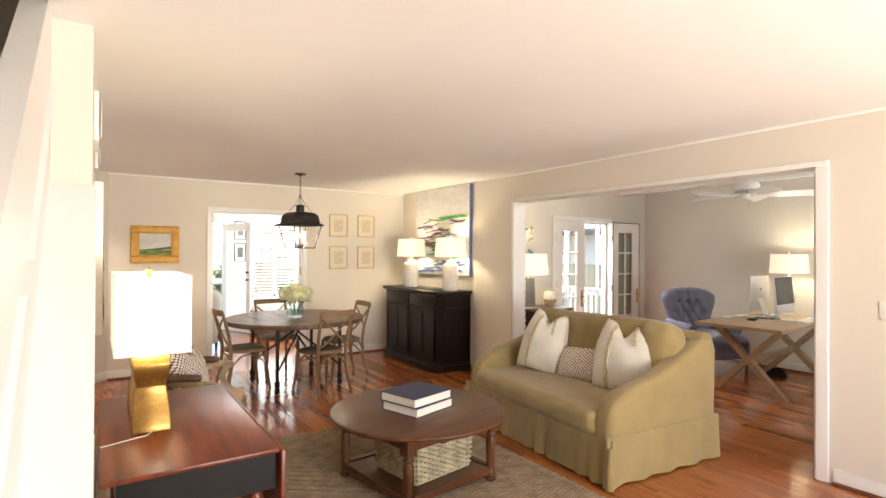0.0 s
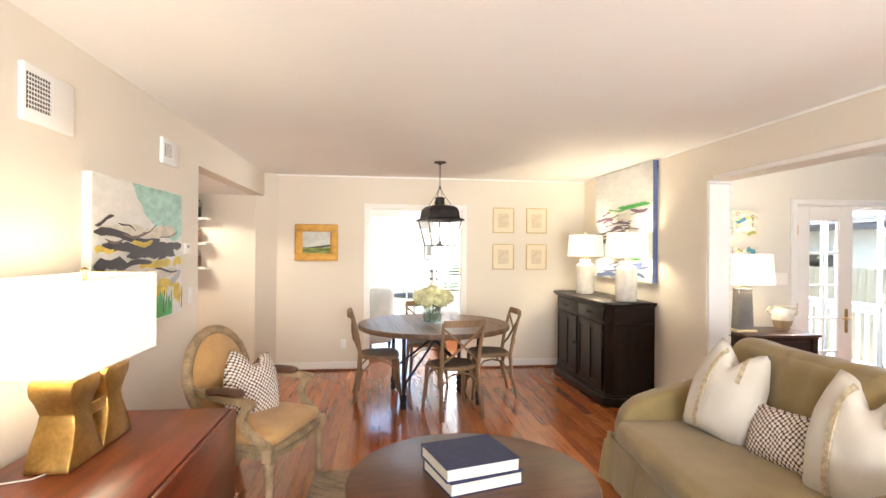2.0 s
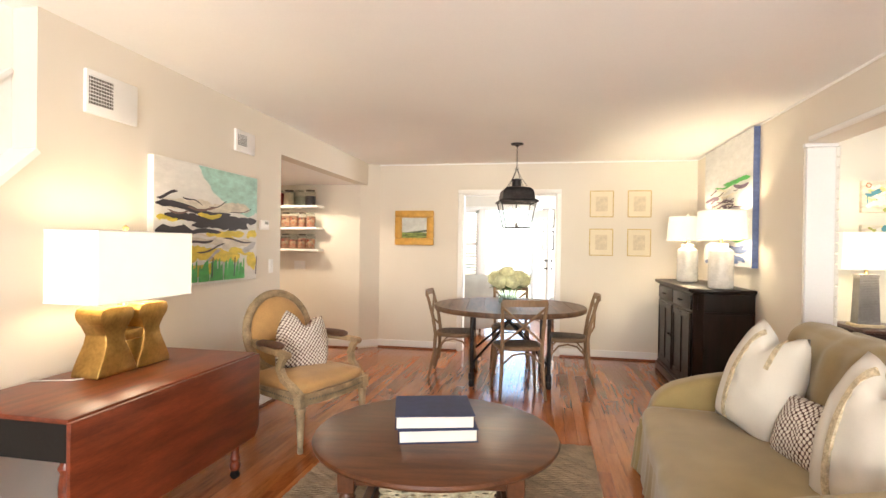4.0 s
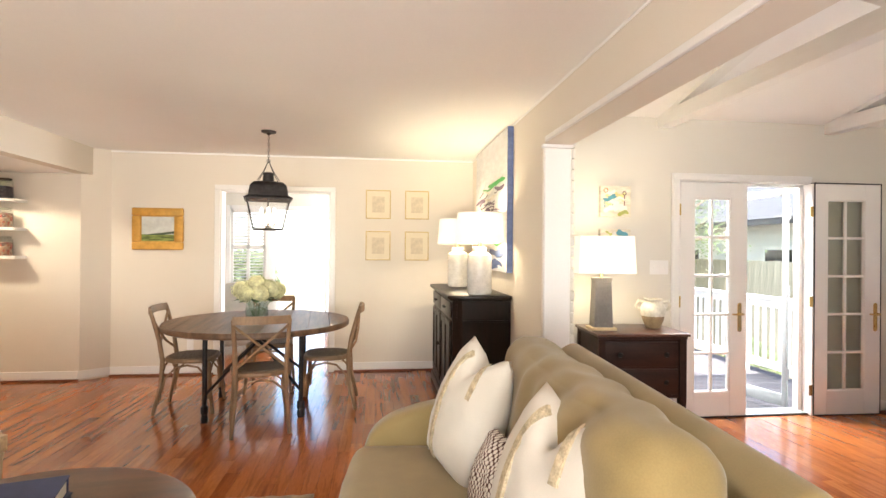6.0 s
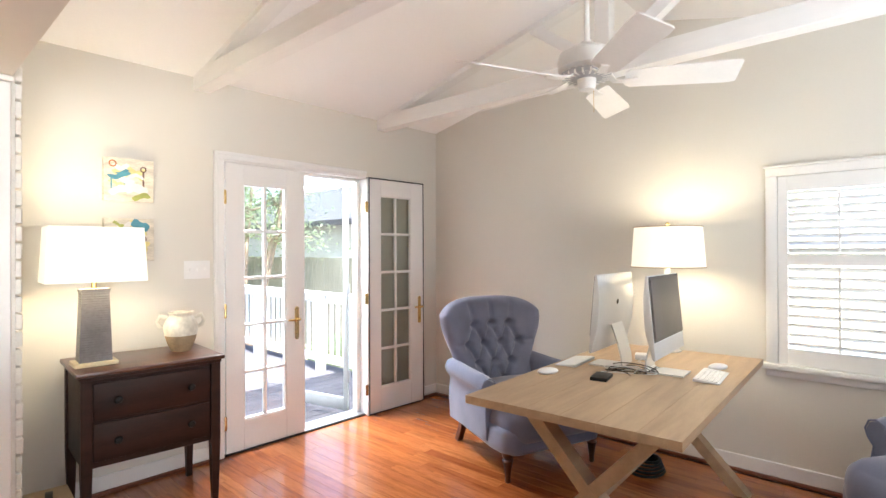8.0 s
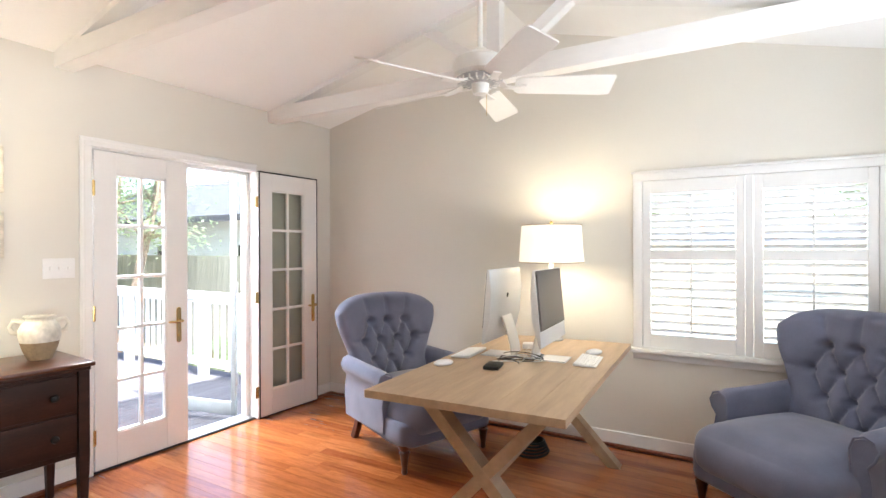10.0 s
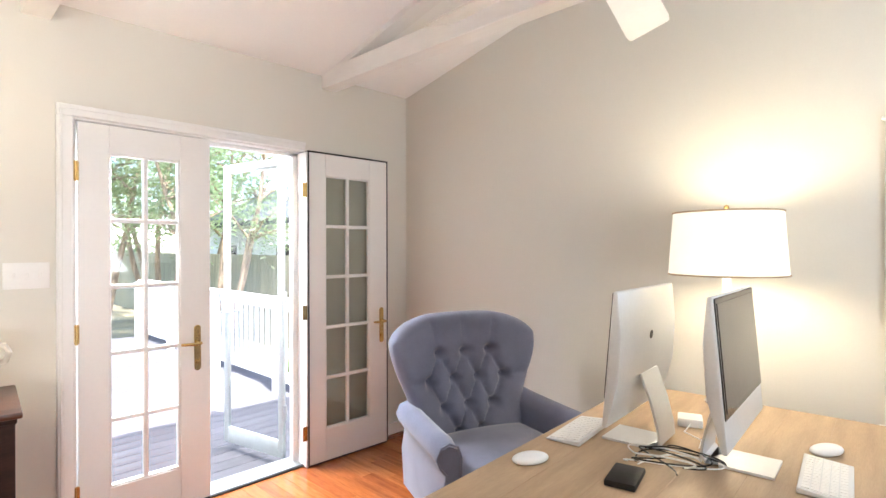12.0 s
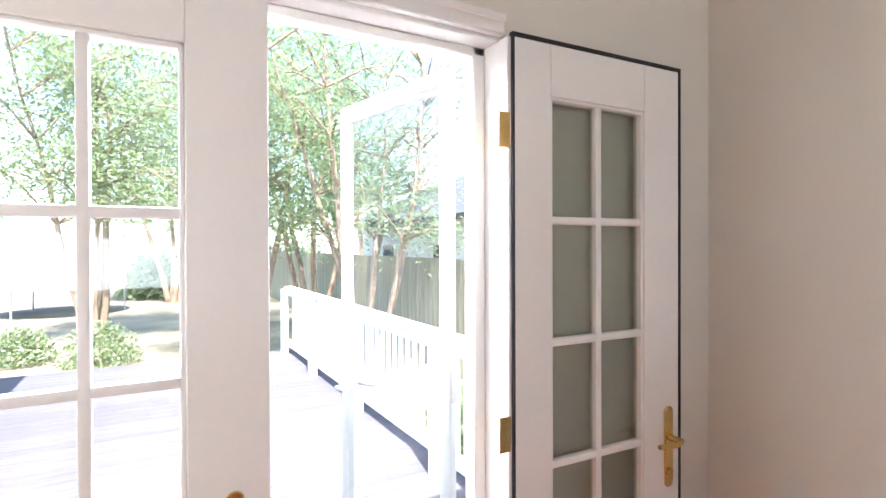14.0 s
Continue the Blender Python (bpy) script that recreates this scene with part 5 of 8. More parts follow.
for k in range(2):
    a, b = (-0.655, -0.012) if k == 0 else (0.012, 0.655)
    dr = part("drawer", box(B(), (D - 0.016, a, 0.825), (D, b, 0.955), 0.005, 2), BLACKWOOD, sb)
    part("pull", tube(B(), [(D - 0.016, (a + b) / 2 - 0.05, 0.89), (D - 0.036, (a + b) / 2 - 0.045, 0.885), (D - 0.036, (a + b) / 2 + 0.045, 0.885), (D - 0.016, (a + b) / 2 + 0.05, 0.89)], 0.006, 8), IRON, dr)
    door = part("door", box(B(), (D - 0.012, a, 0.13), (D, b, 0.80), 0.004, 1), BLACKWOOD, sb)
    mid = (a + b) / 2
    for p0, p1 in ((a + 0.055, mid - 0.03), (mid + 0.03, b - 0.055)):
        for lo, hi in (((D - 0.022, p0 - 0.045, 0.14), (D - 0.012, p0, 0.79)), ((D - 0.022, p1, 0.14), (D - 0.012, p1 + 0.02, 0.79)), ((D - 0.022, p0, 0.735), (D - 0.012, p1, 0.79)), ((D - 0.022, p0, 0.14), (D - 0.012, p1, 0.20))):
            part("panel_frame", box(B(), lo, hi, 0.003, 1), BLACKWOOD, door)
    kn = b - 0.03 if k == 0 else a + 0.03
    part("knob", lathe(B(), [(0.006, 0), (0.006, 0.012), (0.014, 0.02), (0.01, 0.03), (0, 0.032)], 12, (D - 0.02, kn, 0.50), Matrix.Rotation(radians(-90), 4, "Y")), IRON, door)
for k in range(5):
    part("corner_bead", lathe(B(), [(0, -0.008), (0.008, 0), (0, 0.008)], 8, (D + 0.03, Y0 + 0.03, 0.84 + 0.025 * k)), BLACKWOOD, sb)

CERAM = mat("white_crackle_ceramic", (0.74, 0.72, 0.68), 0.25, vary=0.08, scale=18, grain=70, bump=0.08)


def ceramic_lamp(m, k):
    th = thing("table_lamp", m, "white ceramic jar lamp with a lit drum shade", "lamp", "lamps on the sideboard")
    part("body", lathe(B(), [(0.09, 0), (0.098, 0.006), (0.103, 0.02), (0.102, 0.30), (0.098, 0.335), (0.078, 0.352), (0.06, 0.36), (0.06, 0.395), (0.05, 0.40), (0.012, 0.402)], 36), CERAM, th, "white glazed jar body")
    part("socket", lathe(B(), [(0.014, 0.40), (0.014, 0.47)], 12), BRASS, th)
    sh = part("shade", shade_ring(B(), 0.208, 0.188, 0.435, 0.69), SHADE, th, "lit cream linen drum shade")
    for z, r in ((0.437, 0.209), (0.688, 0.189)):
        part("rim", tube(B(), [(r * math.cos(t), r * math.sin(t), z) for t in [2 * math.pi * j / 40 for j in range(40)]], 0.003, 5, True), WHITECLOTH, sh)
    part("harp", tube(B(), [(-0.03, 0, 0.47), (-0.05, 0, 0.56), (-0.02, 0, 0.68), (0.02, 0, 0.68), (0.05, 0, 0.56), (0.03, 0, 0.47)], 0.002, 5), BRASS, th)
    part("finial", lathe(B(), [(0.004, 0.685), (0.012, 0.70), (0.01, 0.715), (0, 0.722)], 10), CERAM, th)
    bulb(th, 0.54)
    p = m.translation
    lit((p.x, p.y, p.z + 0.545), k, 0.06)


ceramic_lamp(pose(3.84, 6.56, 1.021), 2.2)
ceramic_lamp(pose(3.80, 7.50, 1.021), 2.2)

# large canvas over the sideboard
cv = thing("abstract_canvas", pose(X_R, 7.10, 1.815), "tall abstract seascape canvas in grey, green and blue", "painting")
part("canvas", box(B(), (-0.05, -0.68, -0.605), (-0.001, 0.68, 0.605), 0.002, 1), paint("pale_grey_ground", (0.68, 0.68, 0.68), 0.08), cv)
part("painted_edge", box(B(), (-0.0515, -0.6835, -0.606), (-0.001, -0.6802, 0.606)), P_BLUE, cv, "blue painted canvas edge")
R = random.Random(9)
strokes(cv, [
    ("white strokes", P_WHITE, many(20, -0.42, 0.42, -0.50, 0.22, 0.3, 0.5, 0.03, 0.07, 0.015)),
    ("blue strokes", P_BLUE, many(14, -0.42, 0.42, -0.57, -0.42, 0.25, 0.5, 0.02, 0.05, 0.015)),
    ("plum strokes", P_PURP, many(24, -0.42, 0.42, -0.22, 0.15, 0.2, 0.5, 0.012, 0.034, 0.015)),
    ("brown strokes", P_BROWN, many(7, -0.3, 0.4, -0.26, -0.10, 0.3, 0.5, 0.015, 0.035, 0.01)),
    ("green strokes", P_GRN, [(-0.30, 0.185, 0.68, 0.04, 0.02), (0.05, 0.165, 0.5, 0.018, 0.01), (-0.1, -0.235, 0.75, 0.03, 0.01), (0.3, -0.33, 0.5, 0.022, 0.01), (-0.35, -0.36, 0.4, 0.02, 0.0)]),
    ("pale strokes", P_CREAM, many(16, -0.42, 0.42, -0.42, 0.16, 0.15, 0.4, 0.008, 0.02, 0.01)),
    ("dark strokes", P_BLACK, many(12, -0.42, 0.42, -0.18, 0.12, 0.1, 0.35, 0.006, 0.014, 0.01)),
], (0, 1, 0), (0, 0, 1), (-1, 0, 0), 5)
for ob in cv.children:
    if ob.name.startswith("brush"):
        ob.location.x = -0.0502


# frames on the dining wall
def frame_bars(th, w, h, bar, depth, material, name="frame_bar"):
    for lo, hi in (((-w / 2, -depth, h / 2 - bar), (w / 2, -0.001, h / 2)), ((-w / 2, -depth, -h / 2), (w / 2, -0.001, -h / 2 + bar)), ((-w / 2, -depth, -h / 2 + bar), (-w / 2 + bar, -0.001, h / 2 - bar)), ((w / 2 - bar, -depth, -h / 2 + bar), (w / 2, -0.001, h / 2 - bar))):
        part(name, box(B(), lo, hi, min(bar, depth) * 0.28, 2), material, th)


GILT = mat("gilt_frame", (0.66, 0.37, 0.075), 0.5, metal=0.3, vary=0.12, scale=14, grain=80, bump=0.15)
THINGILT = mat("thin_gilt", (0.62, 0.47, 0.22), 0.4, metal=0.5, vary=0.12, scale=16)
PAPER = mat("cream_mat_board", (0.78, 0.70, 0.54), 0.9, vary=0.03, scale=5)
SKETCH = mat("aged_print_paper", (0.70, 0.61, 0.46), 0.9, vary=0.08, scale=26, grain=90)
gf = thing("landscape_painting", pose(0.612, Y_D, 1.597), "small landscape painting in a wide gilt frame", "painting")
frame_bars(gf, 0.525, 0.455, 0.085, 0.045, GILT)
frame_bars(gf, 0.365, 0.295, 0.014, 0.034, GILT, "inner_lip")
part("sky_area", box(B(), (-0.17, -0.02, -0.06), (0.17, -0.001, 0.135)), mat("painted_sky", (0.68, 0.71, 0.68), 0.6, vary=0.12, scale=9, grain=30), gf, "cloudy painted sky", smooth=0)
part("field_area", box(B(), (-0.17, -0.02, -0.135), (0.17, -0.001, -0.06)), mat("painted_field", (0.33, 0.42, 0.10), 0.6, vary=0.6, scale=14, grain=40, stretch=(0.5, 1, 3)), gf, "green painted field", smooth=0)
bm = prism(B(), [(-0.17, -0.068), (0.0, -0.066), (0.17, -0.05), (0.17, -0.022), (0.05, -0.040), (-0.05, -0.052)], -0.0212, -0.0202, "y")
part("hill_area", bm, mat("painted_hill", (0.08, 0.13, 0.08), 0.6, vary=0.3, scale=20), gf, smooth=0)
for x0, x1 in ((2.845, 3.13), (3.293, 3.57)):
    for z0, z1 in ((1.745, 2.075), (1.27, 1.605)):
        th = thing("framed_print", pose((x0 + x1) / 2, Y_D, (z0 + z1) / 2), "small print in a thin gilt frame with cream mat", "picture", "framed prints on the dining wall")
        w, h = x1 - x0, z1 - z0
        frame_bars(th, w, h, 0.012, 0.02, THINGILT)
        part("mat_board", box(B(), (-w / 2 + 0.01, -0.012, -h / 2 + 0.01), (w / 2 - 0.01, -0.001, h / 2 - 0.01)), PAPER, th, smooth=0)
        part("print", box(B(), (-w / 4, -0.0135, -h / 3.6), (w / 4, -0.0122, h / 3.6)), SKETCH, th, "faded sketch", smooth=0)

# hall shelves with glass jars
CANDY = bpy.data.materials.new("mixed_sweets")
CANDY.use_nodes = True
nt = CANDY.node_tree
vo = nt.nodes.new("ShaderNodeTexVoronoi")
vo.inputs["Scale"].default_value = 55
co = nt.nodes.new("ShaderNodeTexCoord")
nt.links.new(co.outputs["Object"], vo.inputs[0])
sep = nt.nodes.new("ShaderNodeSeparateColor")
nt.links.new(vo.outputs["Color"], sep.inputs[0])
nt.links.new(ramp(nt, sep.outputs[0], [(0.2, (0.30, 0.03, 0.02)), (0.4, (0.42, 0.34, 0.25)), (0.6, (0.06, 0.04, 0.04)), (0.8, (0.34, 0.2, 0.12))]), nt.nodes["Principled BSDF"].inputs["Base Color"])
REDC, CREAMC, DARKC = mat("red_sweets", (0.42, 0.02, 0.02), 0.5, vary=0.3, scale=60), mat("cream_sweets", (0.70, 0.62, 0.48), 0.6, vary=0.2, scale=60), mat("dark_sweets", (0.05, 0.04, 0.05), 0.5, vary=0.4, scale=60)
LID = mat("dark_jar_lid", (0.10, 0.08, 0.06), 0.4, metal=0.5)
JARGLASS = glass_mat("jar_glass", (0.90, 0.92, 0.90))
sh = None
for z in (1.87, 1.582, 1.297):
    sh = thing("wall_shelf", pose(-0.99, 8.07, z), "white floating shelf in the hall holding glass jars", "shelf", "hall shelves")
    part("board", box(B(), (-0.40, -0.19, -0.028), (0.40, 0, 0), 0.003, 1), TRIM, sh)
rj = random.Random(2)
for row, (z, n, h, r) in enumerate(((1.871, 4, 0.21, 0.072), (1.583, 5, 0.20, 0.062), (1.298, 5, 0.20, 0.062))):
    for k in range(n):
        x = -1.27 + (0.60 - 2 * r) * k / (n - 1) + r
        th = thing("glass_jar", pose(x, 8.07 - 0.10, z), "clear glass jar filled with sweets on a hall shelf", "jar", "jars on the hall shelves")
        part("jar", lathe(B(), [(r * 0.95, 0), (r, 0.01), (r, h * 0.8), (r * 0.75, h * 0.88), (r * 0.75, h * 0.92)], 20), JARGLASS, th).visible_shadow = False
        fill = rj.uniform(0.55, 0.8)
        part("sweets", lathe(B(), [(r * 0.9, 0.006), (r * 0.92, 0.012), (r * 0.92, h * fill), (r * 0.5, h * fill + 0.008), (0, h * fill + 0.01)], 18), (REDC, CREAMC, CLEAR, DARKC)[k] if row == 0 else CANDY, th)
        part("lid", lathe(B(), [(r * 0.8, h * 0.9), (r * 0.82, h * 0.91), (r * 0.82, h * 0.98), (r * 0.3, h), (0, h)], 18), LID if k % 2 else JARGLASS, th)
dl = thing("recessed_light", pose(-0.99, 7.52, 2.155), "round recessed ceiling downlight, lit", "ceiling light")
part("trim_ring", lathe(B(), [(0.055, -0.006), (0.075, -0.004), (0.078, 0.0), (0.055, 0.0)], 28), TRIM, dl)
part("lens", lathe(B(), [(0.0, -0.003), (0.055, -0.003), (0.055, -0.001)], 24), mat("downlight_glow", (1, 0.95, 0.85), 0.5, emit=((1.0, 0.9, 0.72), 5.0)), dl)
lamp("hall_downlight", "SPOT", pose(-0.99, 7.30, 2.08), 11, (1.0, 0.84, 0.62), 0.08).data.spot_size = radians(150)

# ---- office ----
def french_leaf(th, x0, x1, face, z0, z1, gx0, gx1, gz0, gz1, thick=0.044, glass=None):
    """A ten-light door leaf; face: y of the room side."""
    y0, y1 = face, face + thick
    for name, lo, hi in (("stile", (x0, y0, z0), (gx0, y1, z1)), ("stile", (gx1, y0, z0), (x1, y1, z1)), ("rail", (gx0, y0, gz1), (gx1, y1, z1)), ("rail", (gx0, y0, z0), (gx1, y1, gz0))):
        part(name, box(B(), lo, hi, 0.002, 1), TRIM, th)
    nx, nz, bar = 2, 5, 0.011
    xs = [gx0 + (gx1 - gx0) * k / nx for k in range(nx + 1)]
    zs = [gz0 + (gz1 - gz0) * k / nz for k in range(nz + 1)]
    part("mullion", box(B(), (xs[1] - bar, y0 + 0.006, gz0), (xs[1] + bar, y1 - 0.006, gz1), 0.005, 2), TRIM, th)
    for z in zs[1:-1]:
        part("glazing_bar", box(B(), (gx0, y0 + 0.007, z - bar), (gx1, y1 - 0.007, z + bar), 0.005, 2), TRIM, th)
    # putty bead round the lights
    for lo, hi in (((gx0, y0 + 0.004, gz0), (gx0 + 0.010, y1 - 0.004, gz1)), ((gx1 - 0.010, y0 + 0.004, gz0), (gx1, y1 - 0.004, gz1)), ((gx0, y0 + 0.004, gz0), (gx1, y1 - 0.004, gz0 + 0.010)), ((gx0, y0 + 0.004, gz1 - 0.010), (gx1, y1 - 0.004, gz1))):
        part("bead", box(B(), lo, hi, 0.003, 1), TRIM, th)
    for i in range(nx):
        for k in range(nz):
            g = part("pane", box(B(), (xs[i] + 0.004, y0 + 0.02, zs[k] + 0.004), (xs[i + 1] - 0.004, y0 + 0.024, zs[k + 1] - 0.004)), glass or DOORGLASS, th, smooth=0)
            g.visible_shadow = False


def lever(th, x, y, z, side):
    h = part("handle", bevelled(prism(B(), [(x + 0.018 * math.cos(a), z + 0.105 * (1 if math.sin(a) > 0 else -1) + 0.018 * math.sin(a)) for a in [2 * math.pi * k / 16 for k in range(16)]], y - 0.008, y, "y"), 0.002, 1, 60), BRASS, th, "brass lever handle with backplate")
    part("lever", tube(B(), [(x, y - 0.004, z + 0.03), (x, y - 0.05, z + 0.03), (x + side * 0.03, y - 0.058, z + 0.028), (x + side * 0.10, y - 0.055, z + 0.032)], [0.011, 0.009, 0.009, 0.007], 10), BRASS, h)
    part("keyhole", lathe(B(), [(0.011, 0), (0.011, 0.006), (0.0, 0.007)], 12, (x, y - 0.008, z - 0.075), Matrix.Rotation(radians(90), 4, "X")), BRASS, h)


BLACKSTRIP = mat("black_weatherstrip", (0.015, 0.015, 0.016), 0.6)
d1 = tagged(new("door_1"), "closed white ten-light French door leaf", "door", kind="structure")
french_leaf(d1, 5.495, 6.105, 6.30, 0.012, 1.985, 5.622, 5.95, 0.215, 1.85, glass=GLASS)
lever(d1, 6.035, 6.30, 0.845, -1)
for z in (0.22, 0.98, 1.75):
    part("hinge", box(B(), (5.475, 6.294, z - 0.045), (5.499, 6.301, z + 0.045), 0.002, 1), BRASS, d1)
    part("hinge_pin", lathe(B(), [(0.006, z - 0.048), (0.006, z + 0.048)], 8, (5.487, 6.293, 0)), BRASS, d1)
d2 = tagged(new("door_2"), "white ten-light French door leaf, folded open against the wall", "door", kind="structure")
d2.matrix_basis = pose(6.697, 6.25, 0, 0, 0, -1.6)
french_leaf(d2, 0.0, 0.615, 0.0, 0.012, 1.99, 0.118, 0.468, 0.215, 1.852, thick=0.04)
lever(d2, 0.565, 0.0, 0.845, -1)
for lo, hi in (((-0.006, -0.003, 0.012), (0.0, 0.012, 2.0)), ((0.615, -0.003, 0.012), (0.622, 0.046, 2.0)), ((0.0, -0.003, 1.99), (0.615, 0.046, 2.0)), ((0.0, -0.002, 0.004), (0.615, 0.044, 0.012))):
    part("weatherstrip", box(B(), lo, hi), BLACKSTRIP, d2, "black rubber weatherstrip")
for z in (0.22, 0.98, 1.75):
    part("hinge", box(B(), (-0.045, 0.0, z - 0.045), (-0.012, 0.004, z + 0.045), 0.001, 1), BRASS, d2)
# grey behind the open leaf is the wall itself, darkened by the panes' tint for shade
strip("door_casing", [((5.41, 6.276, 0), (5.475, Y_F, 2.0)), ((5.41, 6.276, 2.0), (6.69, Y_F, 2.055)), ((5.42, 6.268, 2.03), (6.69, 6.276, 2.052)), ((5.418, 6.268, 0), (5.432, 6.276, 2.03))], "white moulded French door casing")
strip("door_jamb", [((5.47, 6.302, 0), (5.488, 6.47, 1.992)), ((6.682, 6.256, 0), (6.696, 6.47, 1.992)), ((5.47, 6.302, 1.99), (6.70, 6.47, 2.004)), ((6.645, 6.36, 0.02), (6.682, 6.39, 1.99)), ((5.47, 6.36, 1.965), (6.69, 6.39, 1.99))], "white painted door jamb")
strip("threshold", [((5.47, 6.318, 0.0), (6.70, 6.48, 0.010))], "pale metal door threshold", mat("mill_aluminium", (0.55, 0.55, 0.56), 0.4, metal=0.6, vary=0.06))
strip("threshold_seal", [((5.47, 6.29, 0.0), (6.70, 6.316, 0.012))], "dark rubber threshold seal", IRON)

# storm door, swung outward
sd = tagged(new("storm_door"), "pale aluminium full-glass storm door swung open over the deck", "door", kind="structure")
sd.matrix_basis = pose(6.66, 6.50, 0.0, 0, 0, 102)
SDW = 0.615
ALU = mat("pale_aluminium", (0.46, 0.49, 0.49), 0.45, metal=0.2, vary=0.06, scale=6)
for name, lo, hi in (("stile", (0, -0.014, 0.0), (0.045, 0.014, 1.975)), ("stile", (SDW - 0.045, -0.014, 0.0), (SDW, 0.014, 1.975)), ("rail", (0.045, -0.014, 1.915), (SDW - 0.045, 0.014, 1.975)), ("rail", (0.045, -0.014, 0.0), (SDW - 0.045, 0.014, 0.11))):
    part(name, box(B(), lo, hi, 0.004, 2), ALU, sd)
part("pane", box(B(), (0.045, -0.002, 0.11), (SDW - 0.045, 0.002, 1.915)), GLASS, sd, smooth=0).visible_shadow = False
GREYM = mat("grey_hardware", (0.45, 0.45, 0.46), 0.35, metal=0.7)
part("handle", tube(B(), [(SDW - 0.022, 0.015, 0.93), (SDW - 0.022, 0.05, 0.93), (SDW - 0.13, 0.052, 0.94)], 0.008, 8), GREYM, sd)
part("handle", tube(B(), [(SDW - 0.022, -0.015, 0.93), (SDW - 0.022, -0.05, 0.93), (SDW - 0.13, -0.052, 0.94)], 0.008, 8), GREYM, sd)
for z in (0.3, 1.05, 1.75):
    part("hinge", box(B(), (-0.012, -0.018, z - 0.05), (0.004, 0.018, z + 0.05), 0.003, 1), GREYM, sd)
part("closer", tube(B(), [(0.05, 0.03, 1.94), (0.30, 0.03, 1.94)], 0.013, 10), TRIM, sd)
part("closer_rod", tube(B(), [(0.05, 0.03, 1.94), (-0.04, -0.06, 1.94)], 0.005, 6), GREYM, sd)

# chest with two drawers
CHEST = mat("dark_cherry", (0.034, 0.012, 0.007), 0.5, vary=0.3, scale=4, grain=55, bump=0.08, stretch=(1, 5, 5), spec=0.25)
# about three times lighter than the body, in nearly the same hue
CHESTTOP = mat("lighter_cherry_top", (0.11, 0.038, 0.018), 0.3, vary=0.3, scale=3, grain=50, bump=0.05, stretch=(1, 6, 1), coat=0.2)
cs = thing("chest_of_drawers", pose(4.895, 6.0, 0, 0, 0, -4), "dark cherry two-drawer chest on tapering legs", "chest")
part("top", box(B(), (-0.345, -0.265, 0.785), (0.345, 0.235, 0.808), 0.006, 2), CHESTTOP, cs, "lighter polished top")
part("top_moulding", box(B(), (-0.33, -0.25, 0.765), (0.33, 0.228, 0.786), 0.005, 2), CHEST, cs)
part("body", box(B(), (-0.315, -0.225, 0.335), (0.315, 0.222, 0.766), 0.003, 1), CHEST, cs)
for x in (-0.30, 0.30):
    for y in (-0.222, 0.212):
        leg = B()
        a, b = 0.024, 0.015
        rings = [[leg.verts.new((x + sx * w, y + sy * w, z)) for sx, sy in ((-1, -1), (1, -1), (1, 1), (-1, 1))] for w, z in ((b, 0.0), (a, 0.335), (a, 0.766))]
        for r0, r1 in zip(rings, rings[1:]):
            for k in range(4):
                leg.faces.new((r0[k], r0[(k + 1) % 4], r1[(k + 1) % 4], r1[k]))
        leg.faces.new(rings[0][::-1])
        leg.faces.new(rings[-1])
        part("leg", leg, CHEST, cs)
for z0, z1 in ((0.565, 0.745), (0.365, 0.55)):
    dr = part("drawer", box(B(), (-0.272, -0.238, z0), (0.272, -0.224, z1), 0.004, 2), CHEST, cs)
    for x in (-0.17, 0.17):
        part("knob", lathe(B(), [(0.008, 0), (0.008, 0.012), (0.019, 0.02), (0.015, 0.03), (0.0, 0.033)], 16, (x, -0.238, (z0 + z1) / 2), Matrix.Rotation(radians(90), 4, "X")), NEARBLACK, dr, "round dark knob")

RIBGREY = mat("grey_ribbed_stone", (0.20, 0.19, 0.19), 0.45, vary=0.15, scale=8, grain=60, bump=0.1)
BASEP = mat("pale_lamp_foot", (0.72, 0.60, 0.38), 0.4, vary=0.1)
cl = thing("table_lamp", pose(4.655, 5.965, 0.808, 0, 0, -4), "grey ribbed column lamp with a lit oblong shade", "lamp")
part("foot", box(B(), (-0.095, -0.075, 0), (0.095, 0.075, 0.022), 0.004, 1), BASEP, cl, "pale square foot")
bm = B()
rings = []
nr = 30
for k in range(nr + 1):
    s = k / nr
    w = 0.070 - 0.012 * s + 0.006 * max(0, (s - 0.94) / 0.06)
    for dz, dw in ((0.0, 0.0), (0.006, 0.0022)):
        rings.append([bm.verts.new((sx * (w + dw), sy * (w + dw) * 0.78, 0.022 + 0.36 * s + dz)) for sx, sy in ((-1, -1), (1, -1), (1, 1), (-1, 1))])
for r0, r1 in zip(rings, rings[1:]):
    for k in range(4):
        bm.faces.new((r0[k], r0[(k + 1) % 4], r1[(k + 1) % 4], r1[k]))
bm.faces.new(rings[0][::-1])
bm.faces.new(rings[-1])
part("column", bm, RIBGREY, cl, "flared ribbed grey column", smooth=0)
part("stem", lathe(B(), [(0.012, 0.38), (0.012, 0.46)], 12), BRASS, cl)
part("shade", shade_box(B(), 0.215, 0.135, 0.425, 0.70, taper=0.014), SHADE_B, cl, "lit white oblong shade")
bulb(cl, 0.54)
lit((4.655, 5.965, 1.36), 1.9, 0.07)

